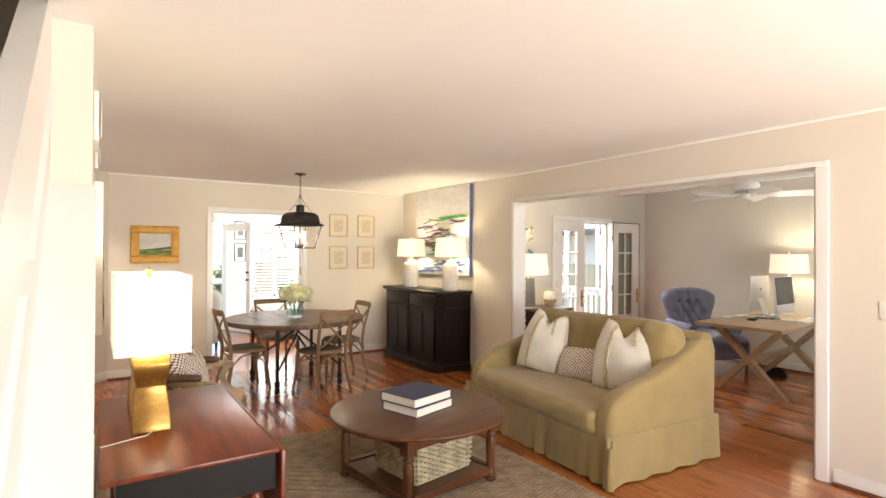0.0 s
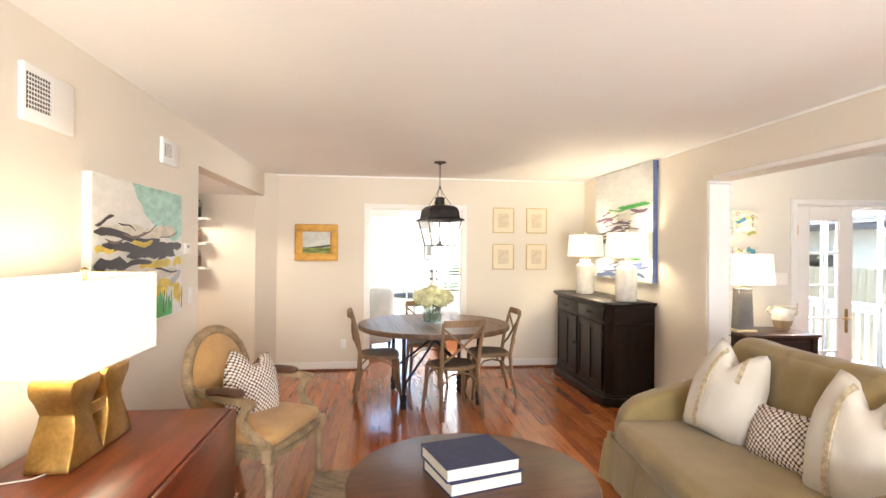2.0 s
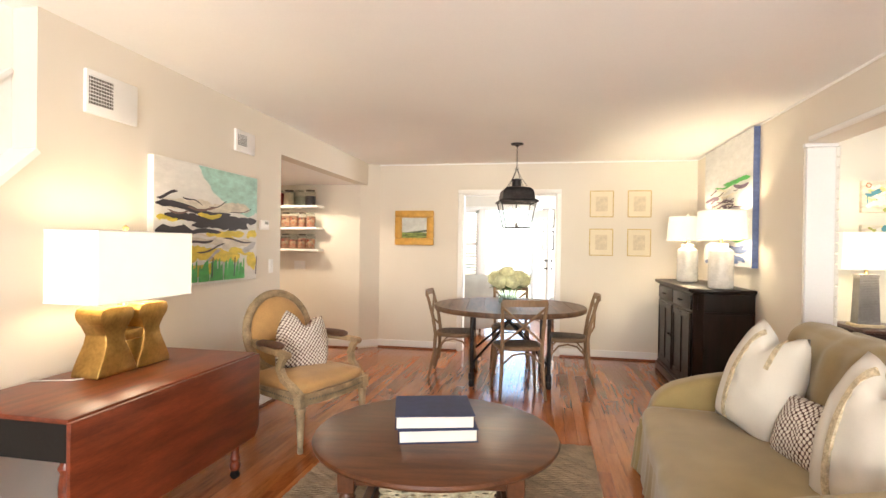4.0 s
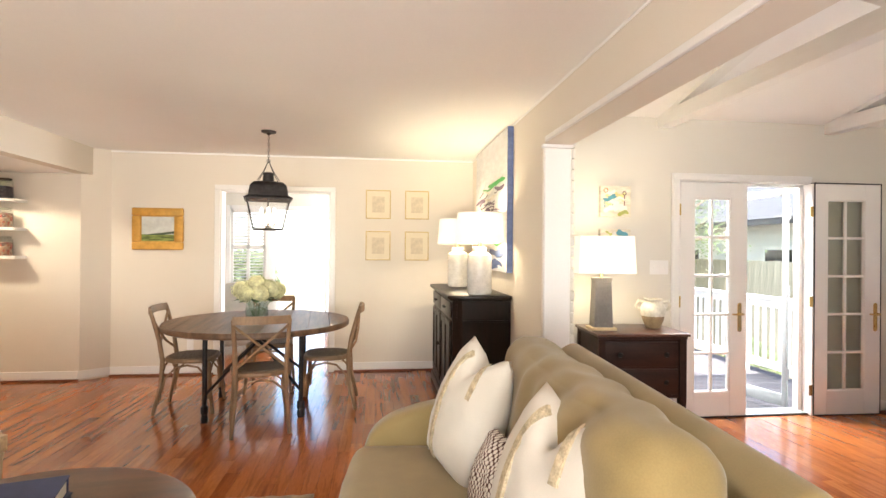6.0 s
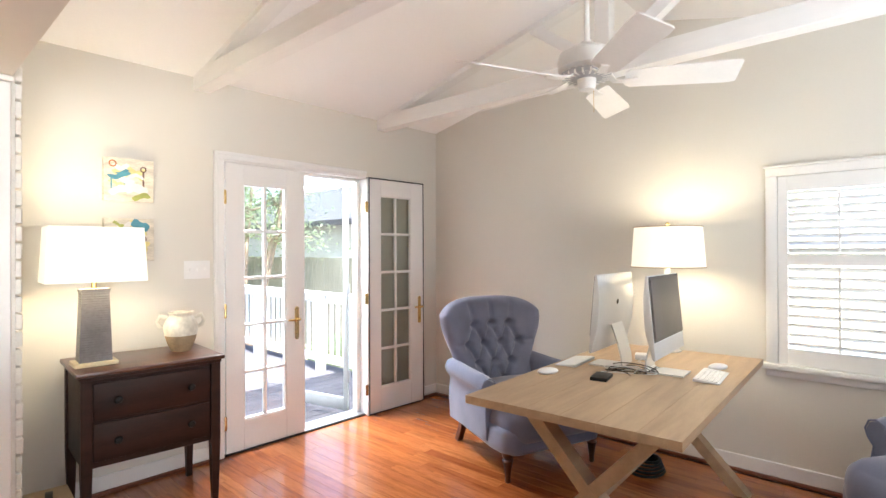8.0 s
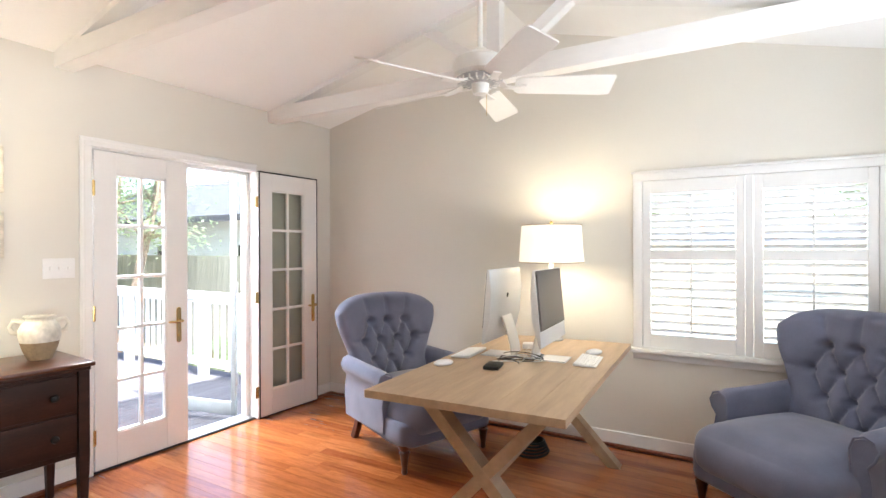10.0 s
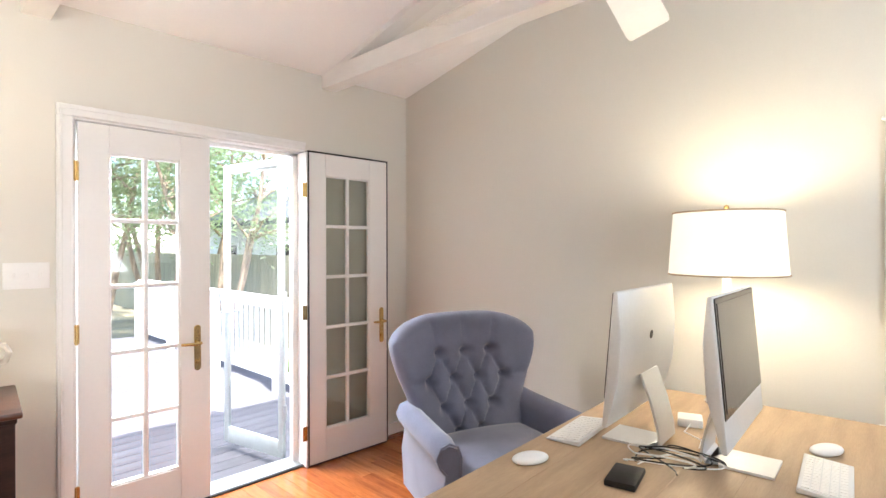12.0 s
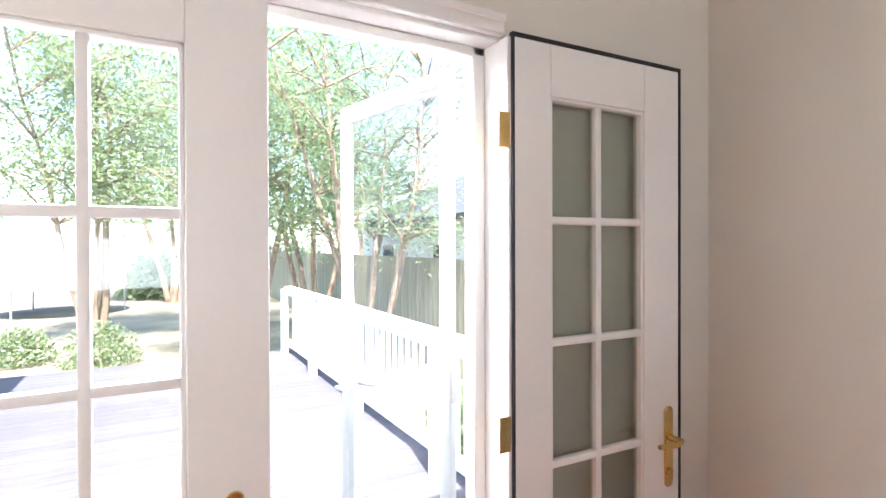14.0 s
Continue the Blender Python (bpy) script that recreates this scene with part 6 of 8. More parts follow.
vs = thing("stoneware_jar", pose(5.10, 6.02, 0.808, 0, 0, -24) @ Matrix.Diagonal((0.96, 0.96, 1.1, 1)), "two-tone glazed jar with small side handles", "vase")
GLAZE = mat("white_crackled_glaze", (0.74, 0.70, 0.60), 0.35, vary=0.15, scale=12, grain=50, bump=0.1)
RAWCLAY = mat("tan_stoneware", (0.36, 0.26, 0.15), 0.8, vary=0.2, scale=14, grain=70, bump=0.15)
part("lower_body", lathe(B(), [(0.052, 0.0), (0.056, 0.004), (0.078, 0.05), (0.0885, 0.085)], 32), RAWCLAY, vs, "bare tan clay foot")
part("upper_body", lathe(B(), [(0.0886, 0.084), (0.095, 0.11), (0.094, 0.14), (0.078, 0.17), (0.062, 0.182), (0.062, 0.192), (0.072, 0.20), (0.072, 0.205), (0.06, 0.203), (0.055, 0.18), (0.0, 0.175)], 32), GLAZE, vs, "white glazed shoulder")
for s in (-1, 1):
    part("handle", tube(B(), [(s * 0.072, 0, 0.176), (s * 0.112, 0, 0.184), (s * 0.126, 0, 0.158), (s * 0.114, 0, 0.132), (s * 0.092, 0, 0.126)], 0.0115, 8), GLAZE, vs)

# box beside the chest
bx = thing("storage_box", pose(4.435, 5.80, 0, 0, 0, -4), "grey box with a tan lid on the floor", "box")
part("body", box(B(), (-0.085, -0.13, 0), (0.085, 0.13, 0.22), 0.006, 2), mat("grey_case", (0.16, 0.15, 0.15), 0.6), bx)
part("lid", box(B(), (-0.09, -0.135, 0.22), (0.09, 0.135, 0.25), 0.006, 2), mat("tan_lid", (0.36, 0.25, 0.15), 0.7, vary=0.15), bx, "tan lid")
part("handle", ribbon(B(), [(-0.01, -0.10, 0.252), (0.0, -0.02, 0.27), (0.01, 0.07, 0.252)], 0.03, 0.01), NEARBLACK, bx)

# two small canvases
for z, seed in ((1.802, 21), (1.453, 22)):
    cv = thing("small_canvas", pose(4.905, Y_F, z), "small square abstract canvas in cream, yellow and teal", "painting", "small canvases")
    part("canvas", box(B(), (-0.13, -0.042, -0.125), (0.13, -0.001, 0.125), 0.002, 1), P_CREAM, cv)
    R = random.Random(seed)
    TEAL, OLIV, RUST, LEMON = (bpy.data.materials.get(nm) or paint(nm, c) for nm, c in (("teal_paint", (0.10, 0.33, 0.42)), ("olive_paint", (0.42, 0.46, 0.12)), ("rust_paint", (0.55, 0.18, 0.04)), ("lemon_paint", (0.80, 0.72, 0.32))))
    strokes(cv, [
        ("yellow strokes", LEMON, many(6, -0.06, 0.06, -0.09, 0.09, 0.08, 0.12, 0.02, 0.045, 0.005)),
        ("pale strokes", P_WHITE, many(7, -0.06, 0.06, -0.08, 0.09, 0.06, 0.12, 0.02, 0.04, 0.005)),
        ("teal strokes", TEAL, [(-0.055, 0.025, 0.12, 0.028, 0.004), (-0.04, 0.045, 0.07, 0.014, 0.0)] if seed == 21 else [(0.055, 0.085, 0.10, 0.05, 0.0), (0.055, 0.06, 0.07, 0.02, 0.0)]),
        ("olive strokes", OLIV, [(0.06, -0.095, 0.10, 0.03, 0.0)] if seed == 21 else [(-0.06, 0.09, 0.06, 0.02, 0.0)]),
    ], (1, 0, 0), (0, 0, 1), (0, -1, 0), seed)
    for px, pz, pr, pm in (((-0.088, 0.09, 0.017, RUST), (0.072, 0.068, 0.014, P_BROWN)) if seed == 21 else ((0.07, 0.005, 0.016, P_BROWN),)):
        part("painted_ring", tube(B(), [(px + pr * math.cos(t), -0.0445, pz + pr * math.sin(t)) for t in [2 * math.pi * j / 16 for j in range(16)]], 0.0035, 5, True), pm, cv, "painted ring")
    for px, z0, z1 in (((-0.095, -0.055, 0.015), (-0.03, -0.055, 0.015)) if seed == 21 else ((0.03, -0.03, 0.04),)):
        part("painted_leg", box(B(), (px - 0.004, -0.0442, z0), (px + 0.004, -0.0432, z1)), TEAL, cv, smooth=0)
    for ob in cv.children:
        if ob.name.startswith("brush"):
            ob.location.y = -0.0422
    part("painted_post", box(B(), (0.067, -0.0448, -0.075), (0.077, -0.0446, 0.052 if seed == 21 else -0.012)), P_BROWN, cv, smooth=0)

# trestle desk
PALEOAK = mat("pale_oak", (0.46, 0.325, 0.20), 0.5, vary=0.11, scale=3, grain=45, bump=0.06, stretch=(0.8, 7, 7))
dk = thing("trestle_desk", pose(6.475, 3.895, 0, 0, 0, 3.2), "pale oak trestle desk with crossed legs", "desk")
nb = 6
for k in range(nb):
    y0, y1 = -0.43 + 0.88 * k / nb, -0.43 + 0.88 * (k + 1) / nb
    part("top_plank", box(B(), (-0.83, y0 + 0.0001, 0.726), (0.82, y1 - 0.0001, 0.76), 0.0006, 1), PALEOAK, dk)
for x in (-0.545, 0.72):
    for s in (-1, 1):
        o = 0.0015 * s
        part("crossed_leg", ribbon(B(), [(x + o, s * 0.345, 0.0), (x + o, s * -0.33, 0.726)], 0.085, 0.105, (0, 1, 0)), PALEOAK, dk)
part("stretcher", box(B(), (-0.545, -0.03, 0.325), (0.72, 0.03, 0.385), 0.004, 1), PALEOAK, dk)
for ob in dk.children:
    if ob.name.startswith("crossed_leg"):
        for v in ob.data.vertices:
            if v.co.z < 0.06:
                v.co.z = 0.0
            if v.co.z > 0.66:
                v.co.z = 0.7255

ALU = mat("brushed_aluminium", (0.72, 0.73, 0.74), 0.35, metal=0.45, vary=0.04, scale=3, grain=120, bump=0.02)
SCREEN = mat("dark_screen_glass", (0.045, 0.04, 0.04), 0.06, vary=0.05, spec=0.8)
BEZEL = mat("black_glass_bezel", (0.01, 0.01, 0.01), 0.08)


def desktop_computer(m):
    th = thing("desktop_computer", m, "slim aluminium all-in-one desktop computer on the desk", "computer", "computers on the desk")
    # local: screen toward -y
    tilt = Matrix.Translation((0, 0, 0.10)) @ Matrix.Rotation(radians(-5), 4, "X")
    bm = B()
    prism(bm, [(-0.0, 0.0), (0.0, 0.40), (0.014, 0.40), (0.035, 0.28), (0.038, 0.14), (0.014, 0.0)], -0.255, 0.255, "x")
    bevelled(bm, 0.005, 2, 40)
    bm.transform(tilt)
    part("housing", bm, ALU, th, "aluminium housing with a curved back")
    bm = box(B(), (-0.25, -0.003, 0.085), (0.25, 0.0, 0.395), 0.002, 1)
    bm.transform(tilt)
    bz = part("bezel", bm, BEZEL, th)
    bm = box(B(), (-0.232, -0.0045, 0.10), (0.232, -0.0032, 0.38))
    bm.transform(tilt)
    part("screen", bm, SCREEN, bz, "dark switched-off screen", smooth=0)
    bm = lathe(B(), [(0.014, 0), (0.014, 0.0012), (0, 0.0015)], 16, (0, 0.0365, 0.25), Matrix.Rotation(radians(-90), 4, "X"))
    bm.transform(tilt)
    part("emblem", bm, BEZEL, th, "small dark round emblem", smooth=0)
    part("stand", ribbon(B(), [(0, 0.05, 0.23), (0, 0.082, 0.14), (0, 0.102, 0.06), (0, 0.106, 0.018), (0, 0.094, 0.005), (0, 0.06, 0.004), (0, -0.075, 0.004)], 0.15, 0.007, (0, 1, 0.3)), ALU, th, "bent aluminium stand")


desktop_computer(pose(6.62, 3.78, 0.761, 0, 0, 4))
desktop_computer(pose(6.60, 4.11, 0.761, 0, 0, 184))
WPLASTIC = mat("white_plastic", (0.80, 0.80, 0.79), 0.3, vary=0.02)


def keyboard(m):
    th = thing("keyboard", m, "slim white and aluminium keyboard on the desk", "keyboard", "keyboards on the desk")
    part("base", bevelled(prism(B(), [(-0.058, 0.002), (0.058, 0.002), (0.058, 0.017), (-0.058, 0.006)], -0.14, 0.14, "x"), 0.002, 1), ALU, th)
    bm = B()
    for r in range(5):
        for c in range(13):
            x, y = -0.128 + c * 0.0198, -0.046 + r * 0.0195
            z = 0.0075 + (y + 0.058) / 0.116 * 0.011
            box(bm, (x, y, z - 0.002), (x + 0.0165, y + 0.0165, z + 0.002))
    part("keys", bm, WPLASTIC, th)


keyboard(pose(6.65, 3.60, 0.761, 0, 0, 6))
keyboard(pose(6.53, 4.265, 0.761, 0, 0, 186))


def mouse(m, material, label):
    th = thing("mouse", m, label, "mouse")
    bm = B()
    grid_solid(bm, lambda u, v: Vector((0.031 * math.sin(math.pi * v) * math.cos(2 * math.pi * u), 0.057 * math.sin(math.pi * v) * math.sin(2 * math.pi * u), max(0.0, 0.012 + 0.018 * math.cos(math.pi * v)))), 24, 12)
    part("shell", bm, material, th, smooth=180)


mouse(pose(6.20, 4.24, 0.761, 0, 0, 60), WPLASTIC, "white computer mouse on the desk")
mouse(pose(6.87, 3.63, 0.761, 0, 0, 60), WPLASTIC, "white computer mouse on the desk")
ph = thing("hard_drive", pose(6.28, 3.99, 0.761, 0, 0, 12), "small black drive box on the desk", "drive")
part("case", box(B(), (-0.065, -0.04, 0), (0.065, 0.04, 0.018), 0.004, 2), NEARBLACK, ph)
cb = thing("cable_bundle", pose(6.46, 3.94, 0.761), "tangle of dark and white cables on the desk", "cables")
rc = random.Random(5)
for k in range(5):
    p = []
    ax_, ay_, ph_ = rc.uniform(0.08, 0.15), rc.uniform(0.06, 0.11), rc.uniform(0, 6)
    for j in range(46):
        s = j / 45
        p.append(Vector((ax_ * math.sin(s * 5.2 + ph_) * (0.5 + 0.5 * s), ay_ * math.cos(s * 6.1 + k * 1.3) + 0.03 * math.sin(s * 11 + k), 0.004 + 0.004 * k + 0.05 * max(0, math.sin(s * math.pi * 2 + k)) * (k % 2))))
    part("cable", tube(B(), p, 0.0024, 6), BEZEL if k % 3 else WPLASTIC, cb)
pa = thing("power_adapter", pose(6.86, 4.02, 0.761, 0, 0, 20), "small white power adapter block on the desk", "adapter")
part("case", box(B(), (-0.04, -0.04, 0), (0.04, 0.04, 0.03), 0.006, 2), WPLASTIC, pa)
part("lead", tube(B(), [(-0.04, 0, 0.012), (-0.10, 0.02, 0.004), (-0.16, -0.03, 0.003), (-0.24, -0.02, 0.003)], 0.002, 6), WPLASTIC, pa)

dlp = thing("table_lamp", pose(7.21, 4.0, 0.761), "white desk lamp with a lit drum shade", "lamp")
part("body", lathe(B(), [(0.075, 0), (0.08, 0.008), (0.04, 0.03), (0.05, 0.10), (0.075, 0.20), (0.07, 0.28), (0.035, 0.36), (0.015, 0.39), (0.015, 0.52)], 28), CERAM, dlp)
sh = part("shade", shade_ring(B(), 0.213, 0.195, 0.515, 0.765), SHADE_B, dlp, "lit white drum shade")
for z, r in ((0.517, 0.2145), (0.763, 0.1965)):
    part("rim", tube(B(), [(r * math.cos(t), r * math.sin(t), z) for t in [2 * math.pi * j / 40 for j in range(40)]], 0.0035, 5, True), mat("tan_shade_trim", (0.45, 0.33, 0.2), 0.8), sh, "thin tan trim")
part("finial", lathe(B(), [(0.004, 0.765), (0.011, 0.78), (0.008, 0.79), (0, 0.795)], 10), BRASS, dlp)
bulb(dlp, 0.62)
lit((7.21, 4.0, 1.41), 1.8, 0.07)

# coil of cable under the desk
cc = thing("cable_coil", pose(7.16, 4.12, 0), "coiled dark cables lying under the desk", "cables")
bm = B()
for k in range(5):
    tube(bm, [((0.125 - 0.012 * k) * math.cos(t) + 0.01 * k, (0.105 - 0.01 * k) * math.sin(t), 0.012 + 0.014 * k) for t in [2 * math.pi * j / 28 for j in range(28)]], 0.008, 6, True)
part("coil", bm, NEARBLACK, cc)

BLUEV = mat("dusty_blue_linen", (0.185, 0.20, 0.29), 0.9, vary=0.1, scale=6, grain=230, bump=0.1, sheen=0.35, spec=0.15, dist=0.003)
LEGW = mat("turned_brown_leg", (0.10, 0.032, 0.015), 0.35, vary=0.2)


def tufted_chair(m):
    th = thing("tufted_armchair", m, "dusty blue button-tufted armchair on turned wooden legs", "armchair", "tufted armchairs")
    # local front toward -y
    nu, nv = 76, 72
    buttons = []
    for vz, cnt in ((0.815, 3), (0.685, 4), (0.555, 3), (0.43, 2)):
        for k in range(cnt):
            buttons.append(((k - (cnt - 1) / 2) * (0.135 + 0.03 * (vz - 0.5)), vz))
    folds = []
    for bx_, bz in buttons:
        for cx_, cz in buttons:
            if 0.05 < bz - cz < 0.16 and abs(bx_ - cx_) < 0.1:
                folds.append((bx_, bz, cx_, cz))
        if bz > 0.8:
            folds.append((bx_, bz, bx_ * 1.3, 1.0))
    for s in (-1, 1):
        folds.append((s * 0.20, 0.685, s * 0.40, 0.70))

    def sunk(x, z):
        dim = 0.0
        for bx_, bz in buttons:
            dim = max(dim, 0.078 * math.exp(-((x - bx_) ** 2 + (z - bz) ** 2) / 0.0009))
        for ax_, az, ex_, ez in folds:
            dx_, dz_ = ex_ - ax_, ez - az
            s = max(0.0, min(1.0, ((x - ax_) * dx_ + (z - az) * dz_) / (dx_ * dx_ + dz_ * dz_)))
            d_ = math.hypot(x - ax_ - s * dx_, z - az - s * dz_)
            weak = 0.5 if abs(ez - 1.0) < 0.01 or abs(ex_) > 0.3 else 1.0
            dim = max(dim, 0.046 * weak * math.exp(-d_ / 0.017))
        return dim

    def spread(s):
        return math.copysign(1 - (1 - abs(s)) ** 1.5, s)

    def middle(x, v):
        return 0.20 + 0.13 * v - 0.09 * (abs(x) / 0.42) ** 2.6

    bm = B()
    front, back = [], []
    for j in range(nv + 1):
        v = 1 - (1 - j / nv) ** 1.4
        fr, bk = [], []
        for i in range(nu + 1):
            u = spread(2 * i / nu - 1)
            top = 1.015 - 0.15 * (1 - math.sqrt(max(0.0, 1 - abs(u) ** 3.0)))
            z = 0.36 + v * (top - 0.36)
            tz = max(0.0, min(1.0, (z - 0.50) / 0.38))
            w = 0.305 + 0.107 * tz * tz * (3 - 2 * tz)
            x = u * w
            gap = min((1 - abs(u)) * w, top - z)
            q = 1 - min(1.0, gap / 0.062)
            f_ = math.sqrt(max(0.0, 1 - q * q))
            y = middle(x, v)
            fr.append(bm.verts.new((x, y - 0.07 * f_ + sunk(x, z) * min(1.0, gap / 0.05), z)))
            bk.append(bm.verts.new((x, y + 0.06 * f_, z)))
        front.append(fr)
        back.append(bk)
    for j in range(nv):
        for i in range(nu):
            bm.faces.new((front[j][i], front[j][i + 1], front[j + 1][i + 1], front[j + 1][i]))
            bm.faces.new((back[j][i + 1], back[j][i], back[j + 1][i], back[j + 1][i + 1]))
    bmesh.ops.remove_doubles(bm, verts=bm.verts, dist=0.0004)
    bk_ = part("backrest", bm, BLUEV, th, "fan-shaped tufted back", smooth=180)
    for x, z in buttons:
        y = middle(x, (z - 0.36) / 0.655) - 0.07 + 0.074
        part("button", lathe(B(), [(0.0, -0.004), (0.011, 0.0), (0.009, 0.006), (0, 0.009)], 10, (x, y, z), Matrix.Rotation(radians(90), 4, "X")), BLUEV, bk_)
    part("seat", soft_box(B(), (-0.325, -0.53, 0.20), (0.325, 0.20, 0.445), (0.02, 0.03, 0.045), 0.10, 14), BLUEV, th, "sprung upholstered seat", smooth=180)
    bm = prism(B(), [(-0.30, -0.50), (0.30, -0.50), (0.36, -0.45), (0.365, -0.30), (0.30, 0.28), (-0.30, 0.28), (-0.365, -0.30), (-0.36, -0.45)], 0.16, 0.31, "z")
    part("seat_base", bevelled(bm, 0.03, 3, 30), BLUEV, th, smooth=60)
    for s in (-1, 1):
        prof = [(s * 0.30, 0.20), (s * 0.37, 0.20), (s * 0.38, 0.38), (s * 0.365, 0.455), (s * 0.395, 0.49), (s * 0.41, 0.53), (s * 0.39, 0.572), (s * 0.352, 0.585), (s * 0.312, 0.567), (s * 0.295, 0.52), (s * 0.30, 0.40)]
        bm = B()
        rows = []
        for k in range(9):
            y = -0.28 + 0.52 * k / 8
            dz = 0.02 * (k / 8) ** 2 - 0.012 * (k == 0)
            g = 0.93 if k in (0,) else 1.0
            rows.append([bm.verts.new(((x - s * 0.35) * g + s * 0.35 - s * 0.03 * (k / 8), y, (z - 0.42) * g + 0.42 + (dz if z > 0.45 else 0))) for x, z in prof])
        for r0, r1 in zip(rows, rows[1:]):
            for k in range(len(prof)):
                bm.faces.new((r0[k], r0[(k + 1) % len(prof)], r1[(k + 1) % len(prof)], r1[k]))
        bm.faces.new(rows[0][::-1])
        bm.faces.new(rows[-1])
        part("arm", bm, BLUEV, th, "rolled upholstered arm", smooth=70)
        part("arm_piping", tube(B(), [(((x - s * 0.35) * 0.95 + s * 0.35), -0.282, (z - 0.42) * 0.95 + 0.415) for x, z in prof], 0.005, 6, True), BLUEV, th)
        leg = lathe(B(), [(0.013, 0.0), (0.018, 0.01), (0.015, 0.03), (0.026, 0.11), (0.034, 0.13), (0.024, 0.14), (0.034, 0.155), (0.036, 0.175)], 16, (s * 0.32, -0.43, 0))
        part("front_leg", leg, LEGW, th, "turned brown leg")
        part("back_leg", ribbon(B(), [(s * 0.24, 0.30, 0.0), (s * 0.24, 0.25, 0.10), (s * 0.24, 0.23, 0.18)], 0.04, 0.04, (0, 1, 0)), LEGW, th)
    return th


tc = tufted_chair(pose(6.91, 4.97, 0, 0, 0, -20))
tc.scale = (1.03, 1.03, 1.025)
copy_thing(tc, pose(7.05, 2.54, 0, 0, 0, -130))

# shuttered window
wn1 = tagged(new("window_1"), "white plantation-shuttered window", "window", kind="structure")
wn1.matrix_basis = pose(X_O, 0, 0)
for name, lo, hi in (("casing", (-0.02, WY1, WZ0), (0.0, WY1 + 0.06, WZ1)), ("casing", (-0.02, WY0 - 0.06, WZ0), (0.0, WY0, WZ1)), ("casing", (-0.022, WY0 - 0.06, WZ1), (0.0, WY1 + 0.06, WZ1 + 0.05)), ("cap", (-0.035, WY0 - 0.07, WZ1 + 0.05), (0.0, WY1 + 0.07, WZ1 + 0.065)), ("window_sill", (-0.05, WY0 - 0.08, WZ0 - 0.03), (0.0, WY1 + 0.08, WZ0)), ("apron", (-0.018, WY0 - 0.06, WZ0 - 0.075), (0.0, WY1 + 0.06, WZ0 - 0.03))):
    part(name, box(B(), lo, hi, 0.004, 2), TRIM, wn1)
ym = (WY0 + WY1) / 2
zm = 1.325
part("centre_post", box(B(), (-0.012, ym - 0.022, WZ0), (0.03, ym + 0.022, WZ1), 0.003, 1), TRIM, wn1)
for y0, y1 in ((WY0, ym - 0.022), (ym + 0.022, WY1)):
    pn = part("shutter_frame", box(B(), (-0.008, y0 + 0.002, WZ0 + 0.002), (0.022, y0 + 0.05, WZ1 - 0.002), 0.002, 1), TRIM, wn1)
    part("shutter_stile", box(B(), (-0.008, y1 - 0.05, WZ0 + 0.002), (0.022, y1 - 0.002, WZ1 - 0.002), 0.002, 1), TRIM, wn1)
    for z0, z1 in ((WZ0 + 0.002, WZ0 + 0.095), (zm - 0.032, zm + 0.032), (WZ1 - 0.09, WZ1 - 0.002)):
        part("shutter_rail", box(B(), (-0.008, y0 + 0.05, z0), (0.022, y1 - 0.05, z1), 0.002, 1), TRIM, wn1)
    for z0, z1 in ((WZ0 + 0.095, zm - 0.032), (zm + 0.032, WZ1 - 0.09)):
        n = 9
        for k in range(n):
            z = z0 + (z1 - z0) * (k + 0.5) / n
            bm = box(B(), (-0.028, y0 + 0.053, -0.004), (0.028, y1 - 0.053, 0.004), 0.003, 1)
            bmesh.ops.rotate(bm, verts=bm.verts, cent=(0, 0, 0), matrix=Matrix.Rotation(radians(22), 3, "Y"))
            bmesh.ops.translate(bm, verts=bm.verts, vec=(0.008, 0, z))
            part("louver", bm, TRIM, wn1)
        part("tilt_rod", box(B(), (-0.034, (y0 + y1) / 2 - 0.005, z0 + 0.01), (-0.026, (y0 + y1) / 2 + 0.005, z1 - 0.01)), TRIM, wn1)
part("pane", box(B(), (0.10, WY0, WZ0), (0.104, WY1, WZ1)), GLASS, wn1, smooth=0).visible_shadow = False
part("sash_bar", box(B(), (0.09, WY0, zm - 0.02), (0.115, WY1, zm + 0.02)), TRIM, wn1)

# ceiling fan
FX, FY, FZ = 6.22, 4.03, 2.15
fan = thing("ceiling_fan", pose(FX, FY, FZ), "white five-blade ceiling fan on a downrod", "ceiling fan")
FANW = mat("white_fan_enamel", (0.80, 0.78, 0.74), 0.35, vary=0.03)
part("downrod", lathe(B(), [(0.013, 0.22), (0.013, 0.82)], 12), FANW, fan)
part("canopy", lathe(B(), [(0.02, 0.76), (0.05, 0.78), (0.065, 0.835), (0.065, 0.86)], 20), FANW, fan)
part("motor", lathe(B(), [(0.05, 0.075), (0.10, 0.085), (0.135, 0.105), (0.14, 0.14), (0.13, 0.175), (0.09, 0.20), (0.035, 0.215), (0.03, 0.235), (0.0, 0.235)], 32), FANW, fan, "domed motor housing")
bm = lathe(B(), [(0.04, 0.055), (0.115, 0.062), (0.12, 0.085), (0.05, 0.09)], 32)
part("vented_ring", bm, GREYM, fan, "vented metal ring")
for k in range(20):
    a = 2 * math.pi * k / 20
    bm = box(B(), (0.06, -0.004, 0.058), (0.118, 0.004, 0.09))
    bmesh.ops.rotate(bm, verts=bm.verts, cent=(0, 0, 0), matrix=Matrix.Rotation(a, 3, "Z"))
    part("fin", bm, FANW, fan)
part("switch_housing", lathe(B(), [(0.0, 0.0), (0.035, 0.005), (0.042, 0.02), (0.045, 0.055), (0.03, 0.06)], 24), FANW, fan)
part("pull_chain", tube(B(), [(0.03, -0.02, 0.01), (0.032, -0.02, -0.10)], 0.0015, 5), BRASS, fan)
